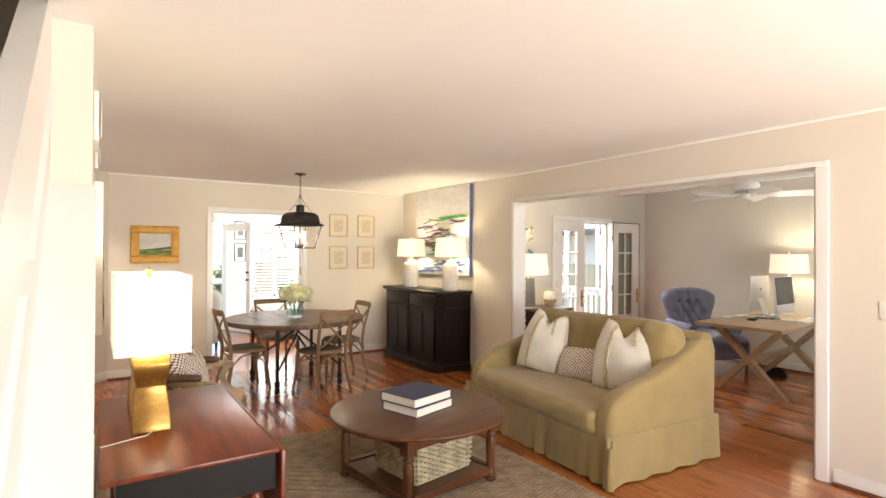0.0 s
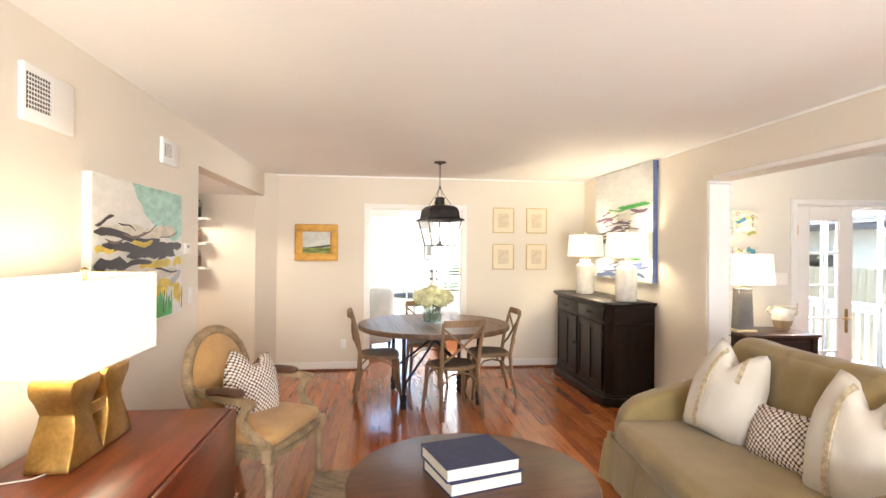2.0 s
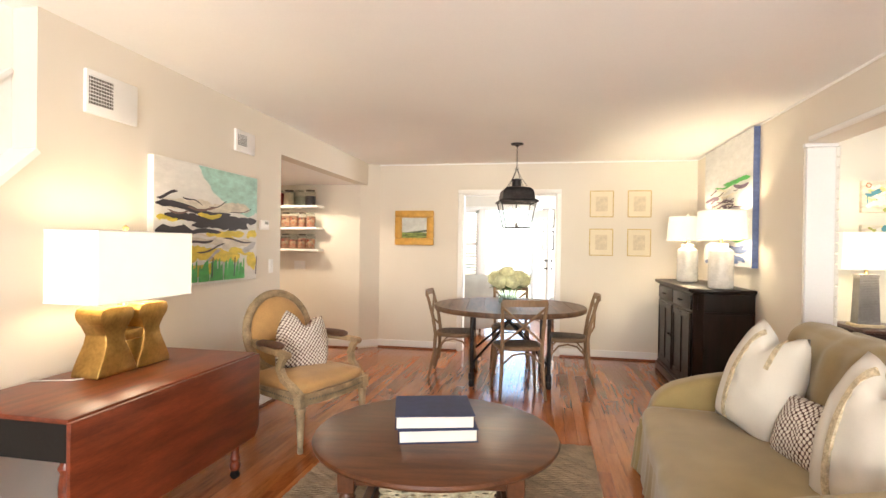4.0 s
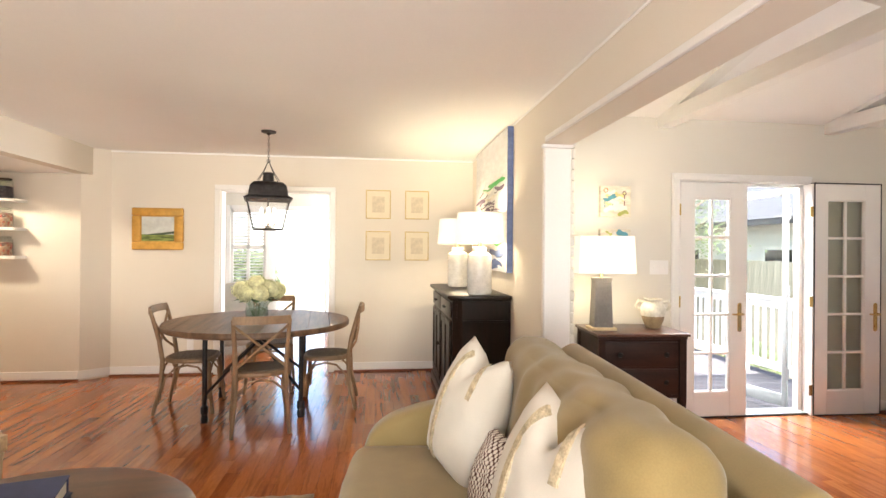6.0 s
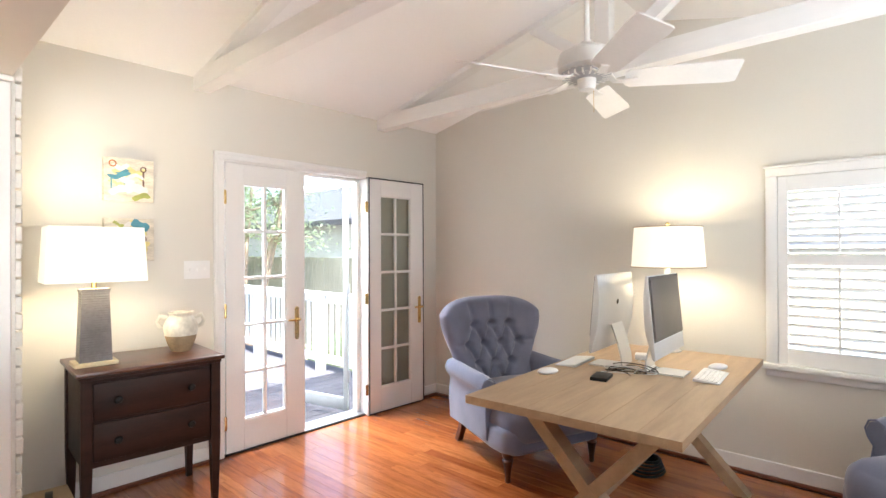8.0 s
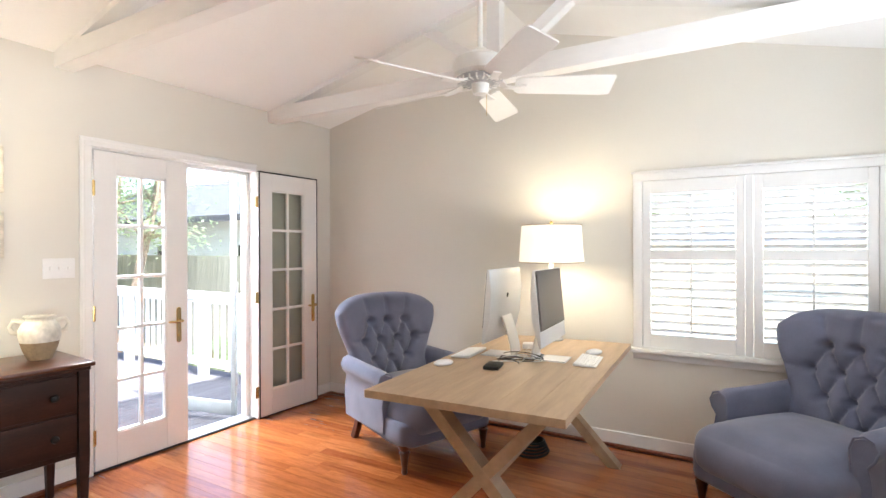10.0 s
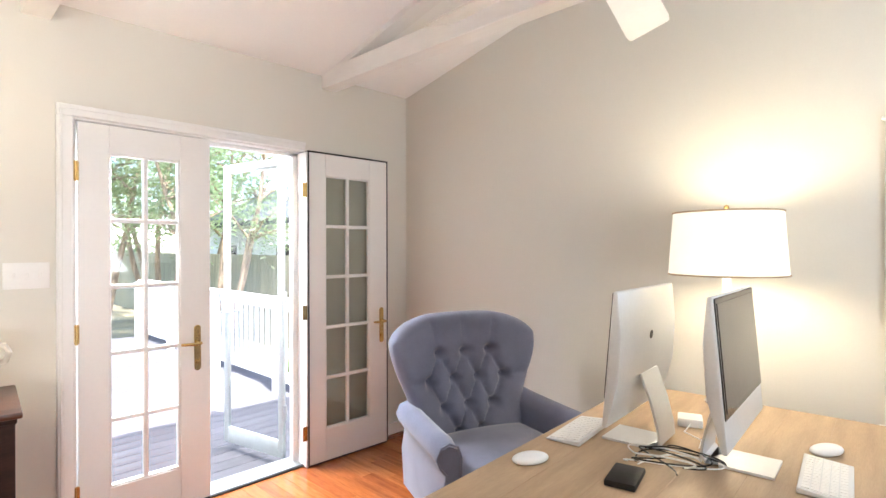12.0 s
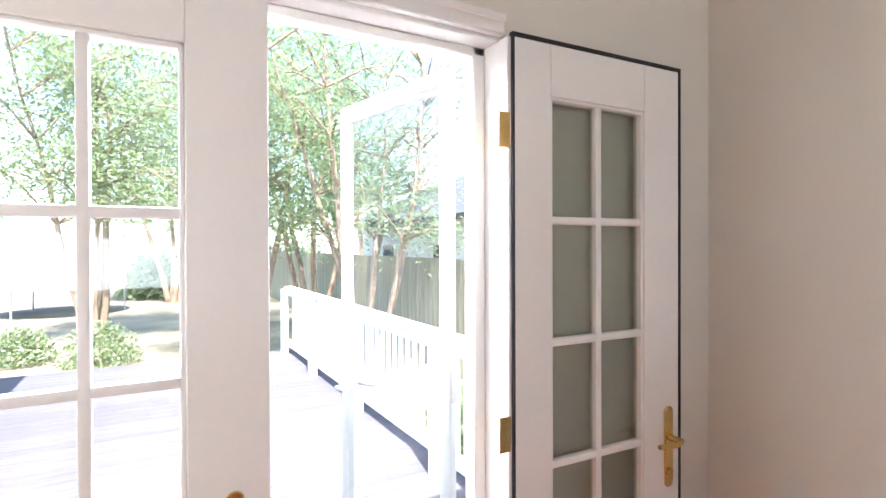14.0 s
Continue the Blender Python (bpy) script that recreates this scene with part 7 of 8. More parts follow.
for k in range(5):
    a = radians(-60 + 72 * k)
    rot = Matrix.Rotation(a, 4, "Z")
    bm = B()
    bra = ribbon(bm, [(0.10, 0, 0.07), (0.13, 0.018, 0.045), (0.17, 0.012, 0.04), (0.235, 0, 0.042)], 0.05, 0.006)
    bm.transform(rot)
    br = part("blade_iron", bm, FANW, fan, "scrolled blade bracket")
    bm = B()
    out = [(0.175, -0.045), (0.20, -0.062), (0.62, -0.078), (0.662, -0.074), (0.67, -0.066), (0.67, 0.066), (0.662, 0.074), (0.62, 0.078), (0.20, 0.062), (0.175, 0.045)]
    prism(bm, out, 0.045, 0.052, "z")
    bmesh.ops.rotate(bm, verts=bm.verts, cent=(0, 0, 0.048), matrix=Matrix.Rotation(radians(-20), 3, "X"))
    bm.transform(rot)
    part("blade", bm, FANW, br, "flat white blade")

# ---- sunroom things ----
def shutter_window(name, x0, x1, z0, z1, y):
    th = tagged(new(name), "bright window with white plantation shutters", "window", kind="structure")
    for lo, hi in (((x0 - 0.07, y - 0.02, z0 - 0.05), (x0, y, z1 + 0.07)), ((x1, y - 0.02, z0 - 0.05), (x1 + 0.07, y, z1 + 0.07)), ((x0, y - 0.02, z1), (x1, y, z1 + 0.07)), ((x0, y - 0.03, z0 - 0.05), (x1, y, z0))):
        part("casing", box(B(), lo, hi, 0.003, 1), TRIM, th)
    for lo, hi in (((x0, y + 0.01, z0), (x0 + 0.05, y + 0.035, z1)), ((x1 - 0.05, y + 0.01, z0), (x1, y + 0.035, z1)), (((x0 + x1) / 2 - 0.03, y + 0.01, z0), ((x0 + x1) / 2 + 0.03, y + 0.035, z1)), ((x0, y + 0.01, (z0 + z1) / 2 - 0.03), (x1, y + 0.035, (z0 + z1) / 2 + 0.03)), ((x0, y + 0.01, z1 - 0.06), (x1, y + 0.036, z1)), ((x0, y + 0.01, z0), (x1, y + 0.036, z0 + 0.06))):
        part("shutter_frame", box(B(), lo, hi, 0.002, 1), TRIM, th)
    n = 22
    for k in range(n):
        z = z0 + 0.06 + (z1 - z0 - 0.12) * (k + 0.5) / n
        bm = box(B(), (x0 + 0.05, -0.026, -0.004), (x1 - 0.05, 0.026, 0.004))
        bmesh.ops.rotate(bm, verts=bm.verts, cent=(0, 0, 0), matrix=Matrix.Rotation(radians(-25), 3, "X"))
        bmesh.ops.translate(bm, verts=bm.verts, vec=(0, y + 0.045, z))
        part("louver", bm, TRIM, th)


shutter_window("window_2", 0.42, 1.02, 0.75, 2.08, S_N)
shutter_window("window_3", 2.60, 3.50, 0.60, 2.08, S_N)
strip("sunroom_door_casing", [((1.09, S_N - 0.02, 0), (1.16, S_N, 2.08)), ((2.06, S_N - 0.02, 0), (2.13, S_N, 2.08)), ((1.09, S_N - 0.02, 2.08), (2.13, S_N, 2.15))], "white door casing")
d3 = tagged(new("door_3"), "white glazed exterior door standing open", "door", kind="structure")
d3.matrix_basis = pose(2.07, S_N - 0.005, 0.01, 0, 0, -68)
for lo, hi in (((0, -0.022, 0), (0.12, 0.022, 2.03)), ((0.74, -0.022, 0), (0.86, 0.022, 2.03)), ((0.12, -0.022, 1.90), (0.74, 0.022, 2.03)), ((0.12, -0.022, 0), (0.74, 0.022, 0.25))):
    part("frame", box(B(), lo, hi, 0.003, 1), TRIM, d3)
part("pane", box(B(), (0.12, -0.003, 0.25), (0.74, 0.003, 1.90)), GLASS, d3, smooth=0).visible_shadow = False
for z in (0.98, 1.12):
    for sy in (-1, 1):
        part("knob", lathe(B(), [(0.02, 0), (0.022, 0.008), (0.01, 0.02), (0.026, 0.04), (0.0, 0.055)], 14, (0.80, sy * 0.022, z), Matrix.Rotation(radians(-90 * sy), 4, "X")), NEARBLACK, d3, "dark door knob")
for z in (1.93, 1.50):
    th = thing("framed_print", pose(2.37, S_N, z), "small dark framed print on the sunroom wall", "picture", "sunroom prints")
    frame_bars(th, 0.22, 0.36, 0.018, 0.02, NEARBLACK)
    part("mat_board", box(B(), (-0.10, -0.01, -0.17), (0.10, -0.001, 0.17)), TRIM, th, smooth=0)
    part("print", box(B(), (-0.055, -0.012, -0.10), (0.055, -0.0102, 0.10)), mat("dark_print", (0.14, 0.14, 0.13), 0.8, vary=0.5, scale=30), th, smooth=0)
for z in (0.3, 1.24, 1.77):
    hg = tagged(part("door_hinge", box(B(), (2.431, Y_D + 0.01, z - 0.05), (2.436, Y_D + 0.05, z + 0.05), 0.001, 1), BRASS), "brass hinge leaf on the doorway jamb", "hinge", "doorway hinges", "structure")
GREYC = mat("grey_upholstery", (0.40, 0.39, 0.35), 0.9, vary=0.08, scale=6, grain=180, bump=0.1)
ac = thing("club_chair", pose(1.10, 9.75, 0, 0, 0, 205), "pale grey upholstered chair with olive pillows in the sunroom", "armchair")
part("seat", soft_box(B(), (-0.34, -0.38, 0.15), (0.34, 0.34, 0.45), (0.0, 0.01, 0.02), 0.06, 8), GREYC, ac, smooth=180)
part("backrest", soft_box(B(), (-0.40, 0.22, 0.12), (0.40, 0.44, 0.92), (0.0, 0.02, 0.02), 0.09, 10), GREYC, ac, smooth=180)
for s in (-1, 1):
    part("arm", soft_box(B(), (s * 0.36 - 0.08, -0.38, 0.12), (s * 0.36 + 0.08, 0.36, 0.63), (0.005, 0, 0.01), 0.06, 8), GREYC, ac, smooth=180)
    for y in (-0.32, 0.36):
        part("leg", lathe(B(), [(0.014, 0), (0.026, 0.13), (0.026, 0.16)], 10, (s * 0.33, y, 0)), NEARBLACK, ac)
rt = Matrix.Rotation(radians(205), 4, "Z")
for k, x in enumerate((-0.12, 0.16)):
    c = rt @ Vector((x, 0.08 - 0.03 * k, 0))
    pillow("olive_pillow", Matrix.Translation((1.10 + c.x, 9.75 + c.y, 0.66)) @ rt @ pose(0, 0, 0, -15, 4 - 8 * k, 180), 0.40, 0.40, 0.13, 0.09, OLIVE if k else WHITECLOTH, "small chopped pillow on the grey chair")
ot = thing("wicker_ottoman", pose(2.75, 10.9, 0), "brown wicker ottoman with a cushion in the sunroom", "ottoman")
part("base", box(B(), (-0.38, -0.3, 0.03), (0.38, 0.3, 0.36), 0.03, 2), mat("brown_wicker", (0.20, 0.13, 0.08), 0.8, vary=0.4, scale=40, grain=90, bump=0.4), ot)
part("cushion", soft_box(B(), (-0.37, -0.29, 0.35), (0.37, 0.29, 0.47), (0, 0, 0.02), 0.05, 8), GREYC, ot, smooth=180)
for x in (-0.33, 0.33):
    for y in (-0.25, 0.25):
        part("foot", lathe(B(), [(0.02, 0), (0.025, 0.035)], 10, (x, y, 0)), NEARBLACK, ot)

# ---- outdoors ----
GROUNDM = mat("dry_lawn", (0.30, 0.26, 0.17), 0.95, vary=0.35, scale=0.6, grain=12, bump=0.6, dist=0.03)
bm = B()
n = 40
gv = [[bm.verts.new((-300 + 600 * (i / n), -300 + 600 * (j / n), -0.55)) for j in range(n + 1)] for i in range(n + 1)]
for i in range(n):
    for j in range(n):
        bm.faces.new((gv[i][j], gv[i + 1][j], gv[i + 1][j + 1], gv[i][j + 1]))
tagged(part("ground", bm, GROUNDM, smooth=0), "pale sunlit lawn and bare ground", "ground", kind="structure")

DECKM = mat("weathered_deck_board", (0.125, 0.118, 0.128), 0.85, vary=0.15, scale=3, grain=40, bump=0.15, stretch=(0.8, 8, 1), island=0.18, spec=0.15)
DX0, DX1, DY1 = 4.29, 7.75, 12.9
deck = tagged(part("deck", box(B(), (DX0, Y_F + 0.16, -0.5), (DX1, DY1, -0.09)), mat("deck_frame", (0.28, 0.25, 0.22), 0.8), smooth=0), "weathered grey timber deck", "deck", kind="structure")
board = None
y = Y_F + 0.165
while y < DY1 - 0.1:
    bm = box(B(), (DX0, 0, -0.088), (DX1, 0.134, -0.055), 0.003, 1) if board is None else None
    if board is None:
        board = part("board", bm, DECKM, deck, m=pose(0, y, 0))
    else:
        o = new("board", board.data)
        o.parent, o.matrix_basis = deck, pose(0, y, 0)
    y += 0.14

RAILM = mat("white_rail_paint", (0.78, 0.78, 0.76), 0.5, vary=0.05, scale=5, grain=50, bump=0.08)


def railing(x0, y0, x1, y1):
    ln_ = math.hypot(x1 - x0, y1 - y0)
    th = thing("deck_railing", pose(x0, y0, -0.055, 0, 0, math.degrees(math.atan2(y1 - y0, x1 - x0))), "white painted deck railing with square balusters", "railing", "deck railings")
    part("top_rail", box(B(), (0, -0.06, 0.90), (ln_, 0.06, 0.935), 0.006, 1), RAILM, th)
    part("upper_rail", box(B(), (0, -0.02, 0.81), (ln_, 0.02, 0.895), 0.003, 1), RAILM, th)
    part("lower_rail", box(B(), (0, -0.02, 0.09), (ln_, 0.02, 0.18), 0.003, 1), RAILM, th)
    bal = None
    k = 0
    x = 0.06
    while x < ln_ - 0.04:
        if bal is None:
            bal = part("baluster", box(B(), (-0.02, -0.045, 0.10), (0.02, -0.021, 0.88)), RAILM, th, smooth=0, m=pose(x, 0, 0))
        else:
            o = new("baluster", bal.data)
            o.parent, o.matrix_basis = th, pose(x, 0, 0)
        x += 0.125
    np_ = max(1, round(ln_ / 1.7))
    for k in range(np_ + 1):
        px = min(max(0.05, ln_ * k / np_), ln_ - 0.05)
        part("post", box(B(), (px - 0.045, 0.022, -0.3), (px + 0.045, 0.11, 0.90), 0.004, 1), RAILM, th)


railing(7.58, Y_F + 0.35, 7.58, 12.75)

# board fence and neighbouring house
FENCEM = mat("grey_fence_board", (0.33, 0.315, 0.23), 0.85, vary=0.25, scale=3, grain=30, bump=0.2, stretch=(6, 6, 0.6), island=0.2)
fe = thing("board_fence", pose(9.9, 5.0, -0.55), "weathered grey board fence", "fence")
for z in (0.4, 1.5):
    part("rail", box(B(), (0.02, 0, z), (0.06, 24, z + 0.09)), FENCEM, fe, smooth=0)
pk = None
for k in range(150):
    if pk is None:
        pk = part("picket", prism(B(), [(0, 0), (0.155, 0), (0.155, 1.8), (0, 1.8)], 0, 0.02, "x"), FENCEM, fe, smooth=0)
    else:
        o = new("picket", pk.data)
        o.parent, o.matrix_basis = fe, pose(0, 0.16 * k, 0.006 * math.sin(k * 1.9))
ROOFM = mat("grey_shingle", (0.08, 0.082, 0.09), 0.85, vary=0.2, scale=5, grain=25, bump=0.3)
SIDING = mat("white_siding", (0.72, 0.72, 0.70), 0.6, vary=0.04, scale=3, grain=30)
hs = thing("neighbour_house", pose(16.5, 17.0, -0.55), "white-sided neighbouring house with a grey shingle roof", "house")
part("wall", box(B(), (-4, -6, 0), (4, 6, 2.7)), SIDING, hs, smooth=0)
for k in range(18):
    part("clapboard", prism(B(), [(-4.025, 0.15 * k), (-4.0, 0.15 * k + 0.15), (-4.0, 0.15 * k)], -6, 6, "y"), SIDING, hs, smooth=0)
bm = prism(B(), [(-4.5, 2.6), (0, 4.6), (4.5, 2.6), (4.5, 2.72), (0, 4.74), (-4.5, 2.72)], -6.4, 6.4, "y")
rf_ = part("roof", bm, ROOFM, hs, "grey shingle roof", smooth=0)
for k in range(22):
    s = (k + 0.5) / 22
    part("shingle_course", ribbon(B(), [(-4.5 + 4.5 * s, -6.4, 2.74 + 2.01 * s), (-4.5 + 4.5 * s, 6.4, 2.74 + 2.01 * s)], 0.21, 0.022, (-0.41, 0, 0.9)), ROOFM, rf_, smooth=0)
for y in (-3.5, 0, 3.5):
    w_ = part("window", box(B(), (-4.06, y - 0.5, 0.9), (-4.03, y + 0.5, 2.1)), RAILM, hs, smooth=0)
    part("pane", box(B(), (-4.07, y - 0.42, 0.98), (-4.061, y + 0.42, 2.02)), BEZEL, w_, smooth=0)

BARK = mat("smooth_pale_bark", (0.30, 0.22, 0.15), 0.8, vary=0.3, scale=9, grain=40, bump=0.3, stretch=(3, 3, 0.7))
FOLI = mat("tree_leaves", (0.155, 0.205, 0.11), 0.5, vary=0.35, scale=2.5, grain=12, bump=0.0)
FOLI2 = mat("light_tree_leaves", (0.195, 0.235, 0.135), 0.5, vary=0.35, scale=2.5, grain=12, bump=0.0)
for leafm in (FOLI, FOLI2):
    nt = leafm.node_tree
    out = [q for q in nt.nodes if q.type == "OUTPUT_MATERIAL"][0]
    tr, mx = nt.nodes.new("ShaderNodeBsdfTranslucent"), nt.nodes.new("ShaderNodeMixShader")
    tr.inputs[0].default_value = (0.34, 0.44, 0.17, 1)
    mx.inputs[0].default_value = 0.45
    src = out.inputs[0].links[0].from_socket
    nt.links.new(src, mx.inputs[1])
    nt.links.new(tr.outputs[0], mx.inputs[2])
    nt.links.new(mx.outputs[0], out.inputs[0])


def tree(x, y, height, spread, seed, stems=4, leaves=3800, leaf=0.075, low=0.35, material=None):
    rt_ = random.Random(seed)
    th = thing("tree", pose(x, y, -0.55), "slender many-stemmed tree with loose green foliage", "tree", "garden trees")
    bm = B()
    tips = []
    for k in range(stems):
        a = 2 * math.pi * k / stems + rt_.uniform(-0.4, 0.4)
        p = Vector((0.12 * math.cos(a), 0.12 * math.sin(a), 0))
        d = Vector((0.22 * math.cos(a), 0.22 * math.sin(a), 1)).normalized()
        pts = [p.copy()]
        for j in range(7):
            d = (d + Vector((rt_.uniform(-0.12, 0.12), rt_.uniform(-0.12, 0.12), 0.03))).normalized()
            p = p + d * height * 0.12
            pts.append(p.copy())
        r0 = 0.055 * height / 5
        tube(bm, pts, [r0 * (1 - 0.11 * j) for j in range(8)], 8)
        for j in range(3, 8):
            for _ in range(3):
                a2 = rt_.uniform(0, 6.3)
                e_ = pts[j] + Vector((math.cos(a2), math.sin(a2), rt_.uniform(0.1, 0.9))) * spread * rt_.uniform(0.35, 0.75)
                m_ = (pts[j] + e_) / 2 + Vector((0, 0, 0.1))
                tube(bm, [pts[j], m_, e_], [r0 * 0.4, r0 * 0.25, r0 * 0.1], 5)
                tips += [e_, m_, (e_ + m_) / 2]
    part("trunk", bm, BARK, th, "pale branching stems")
    tips = [t for t in tips if t.z > height * low]
    verts, faces = [], []
    for _ in range(int(leaves * 1.9)):
        c = rt_.choice(tips) + Vector((rt_.gauss(0, 0.28), rt_.gauss(0, 0.28), rt_.gauss(0, 0.24))) * spread * 0.55
        u = Vector((rt_.gauss(0, 1), rt_.gauss(0, 1), rt_.gauss(0, 0.7))).normalized()
        w_ = u.orthogonal().normalized() * 0.5
        s = leaf * rt_.uniform(0.4, 1.0)
        i = len(verts)
        verts += [c - u * s, c + w_ * s * 0.8, c + u * s, c - w_ * s * 0.8]
        faces.append((i, i + 1, i + 2, i + 3))
    me = bpy.data.meshes.new("crown")
    me.from_pydata([tuple(v) for v in verts], [], faces)
    me.materials.append(material or FOLI)
    o = new("crown", me)
    o.parent = th


tree(8.7, 12.6, 6.0, 1.7, 1, 5, 7500, 0.055, 0.33)
tree(7.2, 14.6, 6.5, 1.9, 2, 5, 8000, 0.06, 0.22, FOLI2)
tree(9.0, 16.6, 7.0, 2.2, 3, 4, 8000, 0.07, 0.22)
tree(4.8, 18.5, 7.0, 2.4, 4, 4, 9000, 0.08, 0.3, FOLI2)
tree(11.5, 20.5, 9.0, 3.0, 6, 4, 6000, 0.12, 0.25)
tree(-6.0, 25.0, 9.0, 3.2, 7, 4, 6000, 0.12, 0.2)
tree(6.5, 26.0, 9.0, 3.4, 8, 4, 6500, 0.13, 0.15, FOLI2)
tree(27.0, 8.0, 8.0, 3.2, 9, 4, 3500, 0.14, 0.12, FOLI2)
tree(29.0, -2.0, 8.0, 3.2, 10, 4, 3500, 0.14, 0.12, FOLI2)


def shrub(x, y, r, seed, leaves=1600, leaf=0.035):
    rs = random.Random(seed)
    th = thing("shrub", pose(x, y, -0.55), "low rounded garden shrub in mulch", "shrub", "garden shrubs")
    bm = B()
    for k in range(9):
        a = rs.uniform(0, 6.3)
        tube(bm, [(0, 0, 0), (0.3 * r * math.cos(a), 0.3 * r * math.sin(a), r * 0.5), (0.7 * r * math.cos(a), 0.7 * r * math.sin(a), r * rs.uniform(0.8, 1.2))], [0.012, 0.008, 0.004], 5)
    part("stems", bm, BARK, th)
    verts, faces = [], []
    for _ in range(leaves):
        d = Vector((rs.gauss(0, 1), rs.gauss(0, 1), abs(rs.gauss(0, 1)))).normalized() * r * rs.uniform(0.5, 1.1)
        c = Vector((d.x, d.y, d.z * 1.1 + 0.05))
        u = Vector((rs.gauss(0, 1), rs.gauss(0, 1), rs.gauss(0, 1))).normalized()
        w_ = u.orthogonal() * 0.5
        s = leaf * rs.uniform(0.6, 1.3)
        i = len(verts)
        verts += [tuple(c - u * s), tuple(c + w_ * s), tuple(c + u * s), tuple(c - w_ * s)]
        faces.append((i, i + 1, i + 2, i + 3))
    me = bpy.data.meshes.new("foliage")
    me.from_pydata(verts, [], faces)
    me.materials.append(FOLI2)
    o = new("foliage", me)
    o.parent = th


shrub(5.1, 15.6, 0.6, 1)
shrub(3.9, 16.4, 0.5, 2)
shrub(8.6, 9.5, 0.5, 3)
for k in (0, 1, 2, 6, 7, 8):
    shrub(-8.2 + 2.4 * k, 28.5 + 0.9 * math.sin(k * 2.1), 1.7 + 0.3 * math.sin(k * 1.7), 20 + k, 3000, 0.11)
# trampoline far across the lawn
tp = thing("trampoline", pose(3.4, 24.5, -0.55), "round backyard trampoline with safety net posts", "trampoline")
part("frame", tube(B(), [(1.7 * math.cos(t), 1.7 * math.sin(t), 0.8) for t in [2 * math.pi * j / 40 for j in range(40)]], 0.05, 8, True), GREYM, tp)
part("mat", lathe(B(), [(1.65, 0.79), (1.65, 0.81), (0, 0.80)], 40), mat("sun_bleached_mesh", (0.30, 0.31, 0.31), 0.8, vary=0.15, scale=3), tp)
for k in range(6):
    a = k * math.pi / 3
    part("leg", tube(B(), [(1.7 * math.cos(a), 1.7 * math.sin(a), 0), (1.7 * math.cos(a), 1.7 * math.sin(a), 2.4)], 0.03, 8), GREYM, tp)

# ---- oak strip floor, laid along y ----
def plank_mat(name, which):
    m = bpy.data.materials.new(name)
    m.use_nodes = True
    nt = m.node_tree
    bs = nt.nodes["Principled BSDF"]
    L = nt.links.new
    co, mp = nt.nodes.new("ShaderNodeTexCoord"), nt.nodes.new("ShaderNodeMapping")
    geo = nt.nodes.new("ShaderNodeNewGeometry")
    inf = nt.nodes.new("ShaderNodeObjectInfo")
    rnd = inf.outputs["Random"] if which == "object" else geo.outputs["Random Per Island"]
    off = nt.nodes.new("ShaderNodeVectorMath")
    off.operation = "MULTIPLY_ADD"
    cmb = nt.nodes.new("ShaderNodeCombineXYZ")
    for k in range(3):
        L(rnd, cmb.inputs[k])
    L(cmb.outputs[0], off.inputs[0])
    off.inputs[1].default_value = (17, 31, 0)
    L(geo.outputs["Position"], off.inputs[2])
    mp.inputs["Scale"].default_value = (14, 1.1, 1)
    L(off.outputs[0], mp.inputs[0])
    nz = nt.nodes.new("ShaderNodeTexNoise")
    nz.inputs["Scale"].default_value, nz.inputs["Detail"].default_value, nz.inputs["Distortion"].default_value = 2.2, 6, 0.6
    L(mp.outputs[0], nz.inputs[0])
    fine = nt.nodes.new("ShaderNodeTexNoise")
    fine.inputs["Scale"].default_value, fine.inputs["Detail"].default_value = 14, 4
    L(mp.outputs[0], fine.inputs[0])
    tone = ramp(nt, rnd, [(0.0, (0.30, 0.080, 0.022)), (0.35, (0.40, 0.124, 0.033)), (0.7, (0.47, 0.165, 0.047)), (1.0, (0.34, 0.094, 0.027))])
    gr = ramp(nt, nz.outputs[0], [(0.3, (0.62, 0.55, 0.5)), (0.55, (1, 1, 1)), (0.75, (0.85, 0.8, 0.75))])
    gf_ = ramp(nt, fine.outputs[0], [(0.35, (0.82, 0.78, 0.75)), (0.6, (1, 1, 1))])
    a, b = nt.nodes.new("ShaderNodeMix"), nt.nodes.new("ShaderNodeMix")
    for q in (a, b):
        q.data_type, q.blend_type = "RGBA", "MULTIPLY"
        q.inputs[0].default_value = 1.0
    L(tone, a.inputs[6])
    L(gr, a.inputs[7])
    L(a.outputs[2], b.inputs[6])
    L(gf_, b.inputs[7])
    L(b.outputs[2], bs.inputs["Base Color"])
    wear = nt.nodes.new("ShaderNodeTexNoise")
    wear.inputs["Scale"].default_value, wear.inputs["Detail"].default_value = 1.6, 4
    L(geo.outputs["Position"], wear.inputs[0])
    rr_ = nt.nodes.new("ShaderNodeMapRange")
    rr_.inputs[3].default_value, rr_.inputs[4].default_value = 0.10, 0.24
    L(wear.outputs[0], rr_.inputs[0])
    L(rr_.outputs[0], bs.inputs["Roughness"])
    bs.inputs["Coat Weight"].default_value, bs.inputs["Coat Roughness"].default_value = 0.2, 0.06
    bp = nt.nodes.new("ShaderNodeBump")
    bp.inputs["Strength"].default_value, bp.inputs["Distance"].default_value = 0.06, 0.002
    L(fine.outputs[0], bp.inputs["Height"])
    L(bp.outputs[0], bs.inputs["Normal"])
    return m


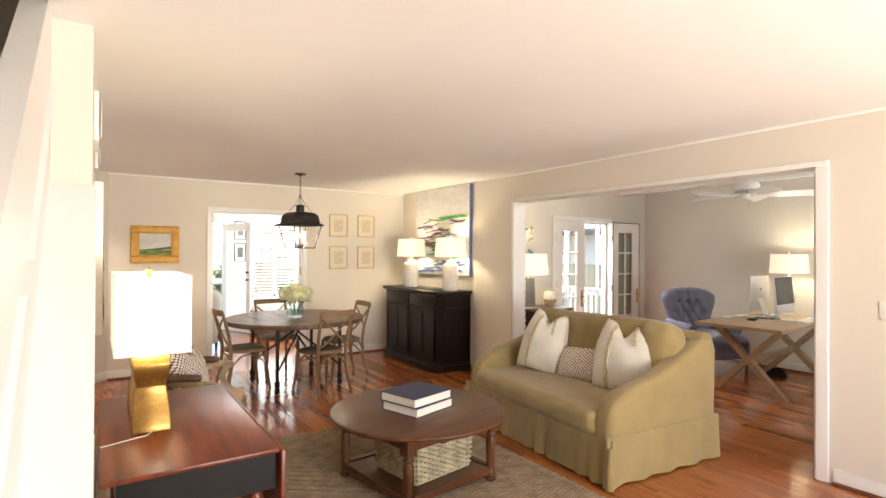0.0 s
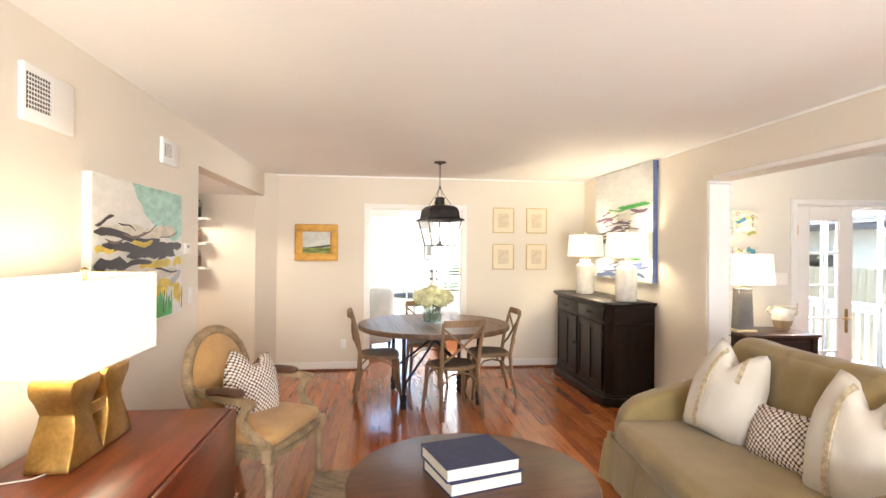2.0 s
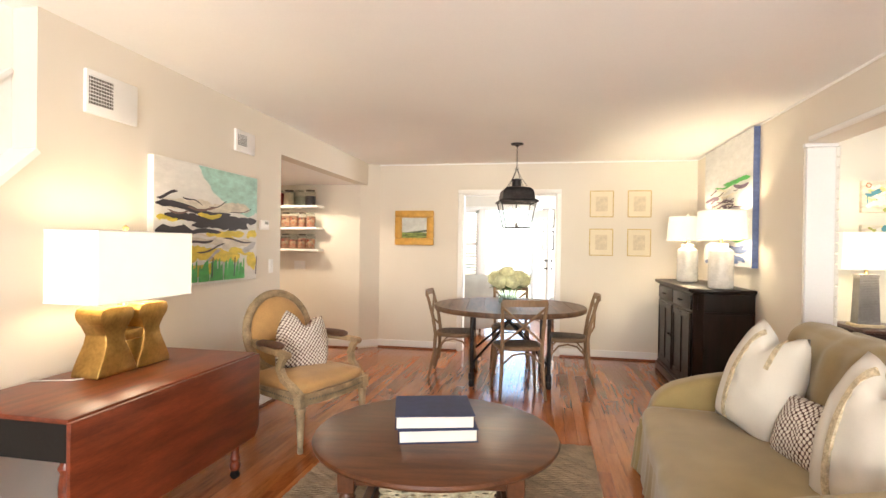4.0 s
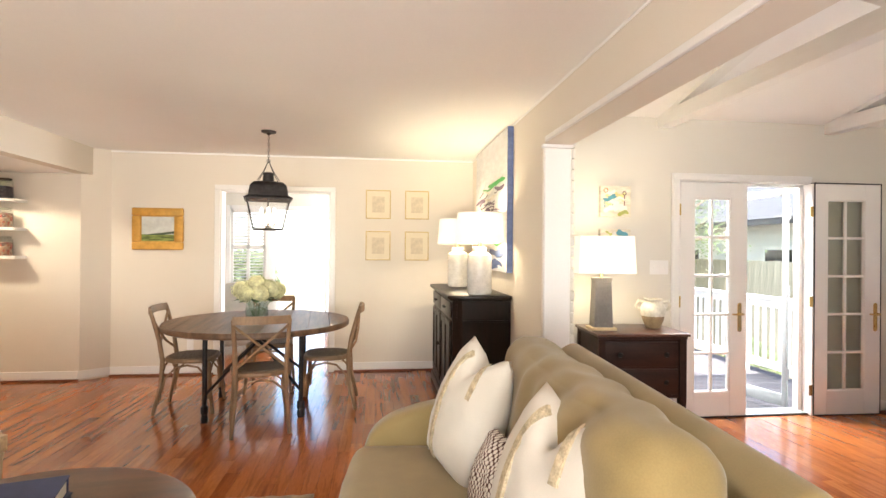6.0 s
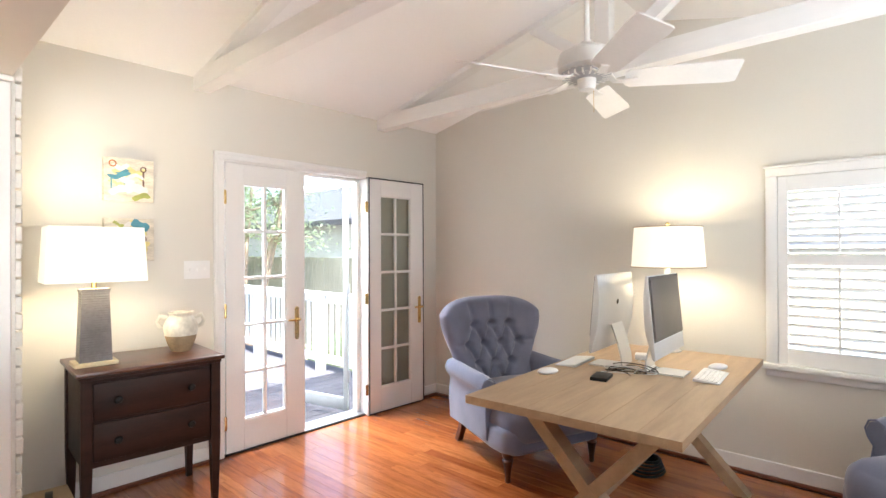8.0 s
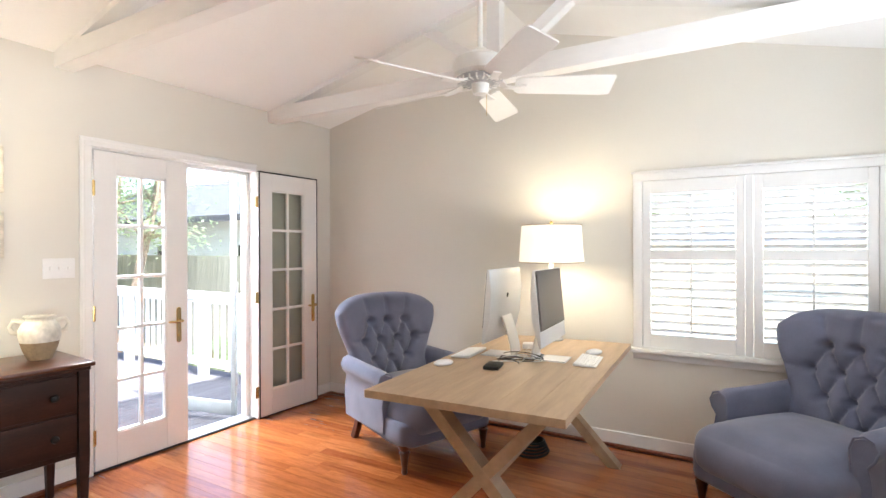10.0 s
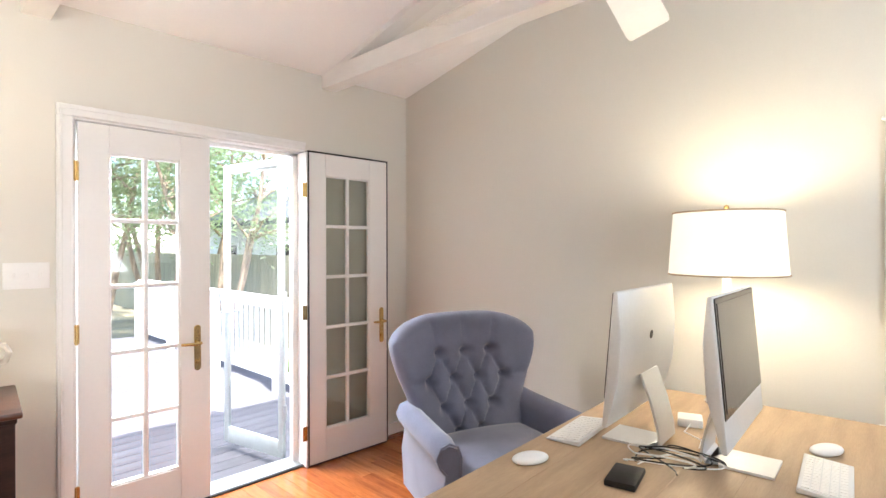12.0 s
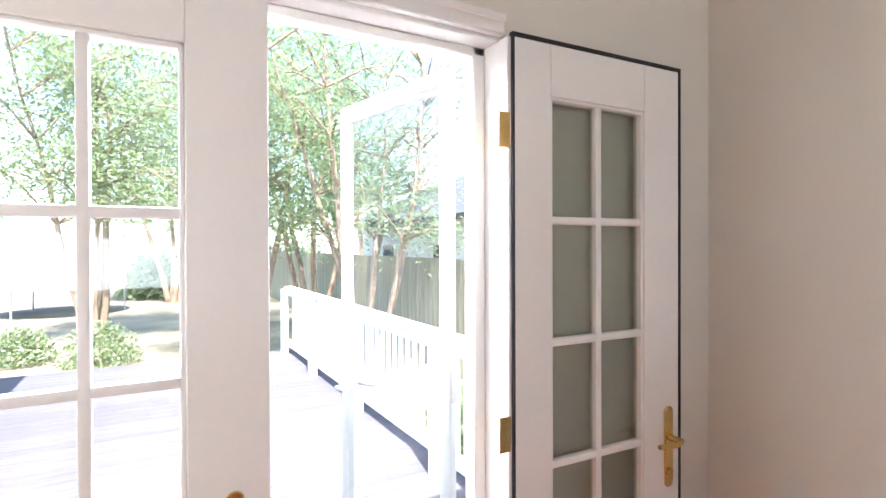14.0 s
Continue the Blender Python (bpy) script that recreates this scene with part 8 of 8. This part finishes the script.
OAK1, OAK2 = plank_mat("red_oak_plank", "object"), plank_mat("red_oak_strip", "island")
floor = tagged(part("floor", box(box(B(), (-2.0, Y_S - 0.1, -0.12), (X_R2, S_N + 0.14, -0.0125)), (X_R2, Y_OS - 0.1, -0.12), (X_O, Y_F + 0.16, -0.0125)), mat("dark_floor_joint", (0.06, 0.02, 0.01), 0.6), smooth=0), "glossy red oak strip floor", "floor", kind="structure")
PW = 0.0825
rp = random.Random(33)
lengths = [0.7, 0.95, 1.2, 1.45]
meshes = {}
for ln_ in lengths:
    bm = box(B(), (0.0004, 0.0004, -0.012), (PW - 0.0004, ln_ - 0.0004, 0.0), 0.0005, 1)
    me = bpy.data.meshes.new("plank")
    bm.to_mesh(me)
    bm.free()
    me.materials.append(OAK1)
    meshes[ln_] = me
verts, faces = [], []
count = 0
x = -1.98
FACE = ((0, 3, 2, 1), (4, 5, 6, 7), (0, 1, 5, 4), (1, 2, 6, 5), (2, 3, 7, 6), (3, 0, 4, 7))
while x + PW <= X_O:
    y = Y_S - rp.uniform(0, 1.2)
    y_end = S_N + 0.1 if x < 4.15 else 6.44
    if x < -0.14:
        y_end = 8.05
    while y < y_end:
        ln_ = rp.choice(lengths)
        near = (0.5 < x < 3.9 and 4.6 < y < 7.4) or (4.3 < x < 6.5 and 3.6 < y + ln_ < 6.2)
        if near and count < 300 and y + ln_ < y_end:
            o = new("plank", meshes[ln_])
            o.parent, o.matrix_basis = floor, pose(x, y, 0)
            count += 1
        else:
            y1 = min(y + ln_, y_end)
            i = len(verts)
            g = 0.0005
            verts += [(x + g, y + g, -0.012), (x + PW - g, y + g, -0.012), (x + PW - g, y1 - g, -0.012), (x + g, y1 - g, -0.012), (x + g, y + g, 0.0), (x + PW - g, y + g, 0.0), (x + PW - g, y1 - g, 0.0), (x + g, y1 - g, 0.0)]
            faces += [tuple(i + k for k in f) for f in FACE]
        y += ln_
    x += PW
me = bpy.data.meshes.new("floor_strips")
me.from_pydata(verts, [], faces)
me.materials.append(OAK2)
o = new("floor_strips", me)
o.parent = floor
o["kind"] = "stuff"

# painted bricks of the wall end
bk = None
wb = bpy.data.objects["wall_brick"]
for r in range(33):
    z = 0.005 + r * 0.075
    y = 5.655 if r % 2 else 5.655 - 0.105
    while y < Y_F - 0.01:
        y0, y1 = max(5.655, y), min(Y_F - 0.003, y + 0.20)
        if y1 - y0 > 0.03:
            part("brick", box(B(), (X_R2 + 0.012, y0, z), (X_R2 + 0.034 + 0.006 * rp.random(), y1, z + 0.065), 0.004, 1), BRICKM, wb)
        y += 0.21
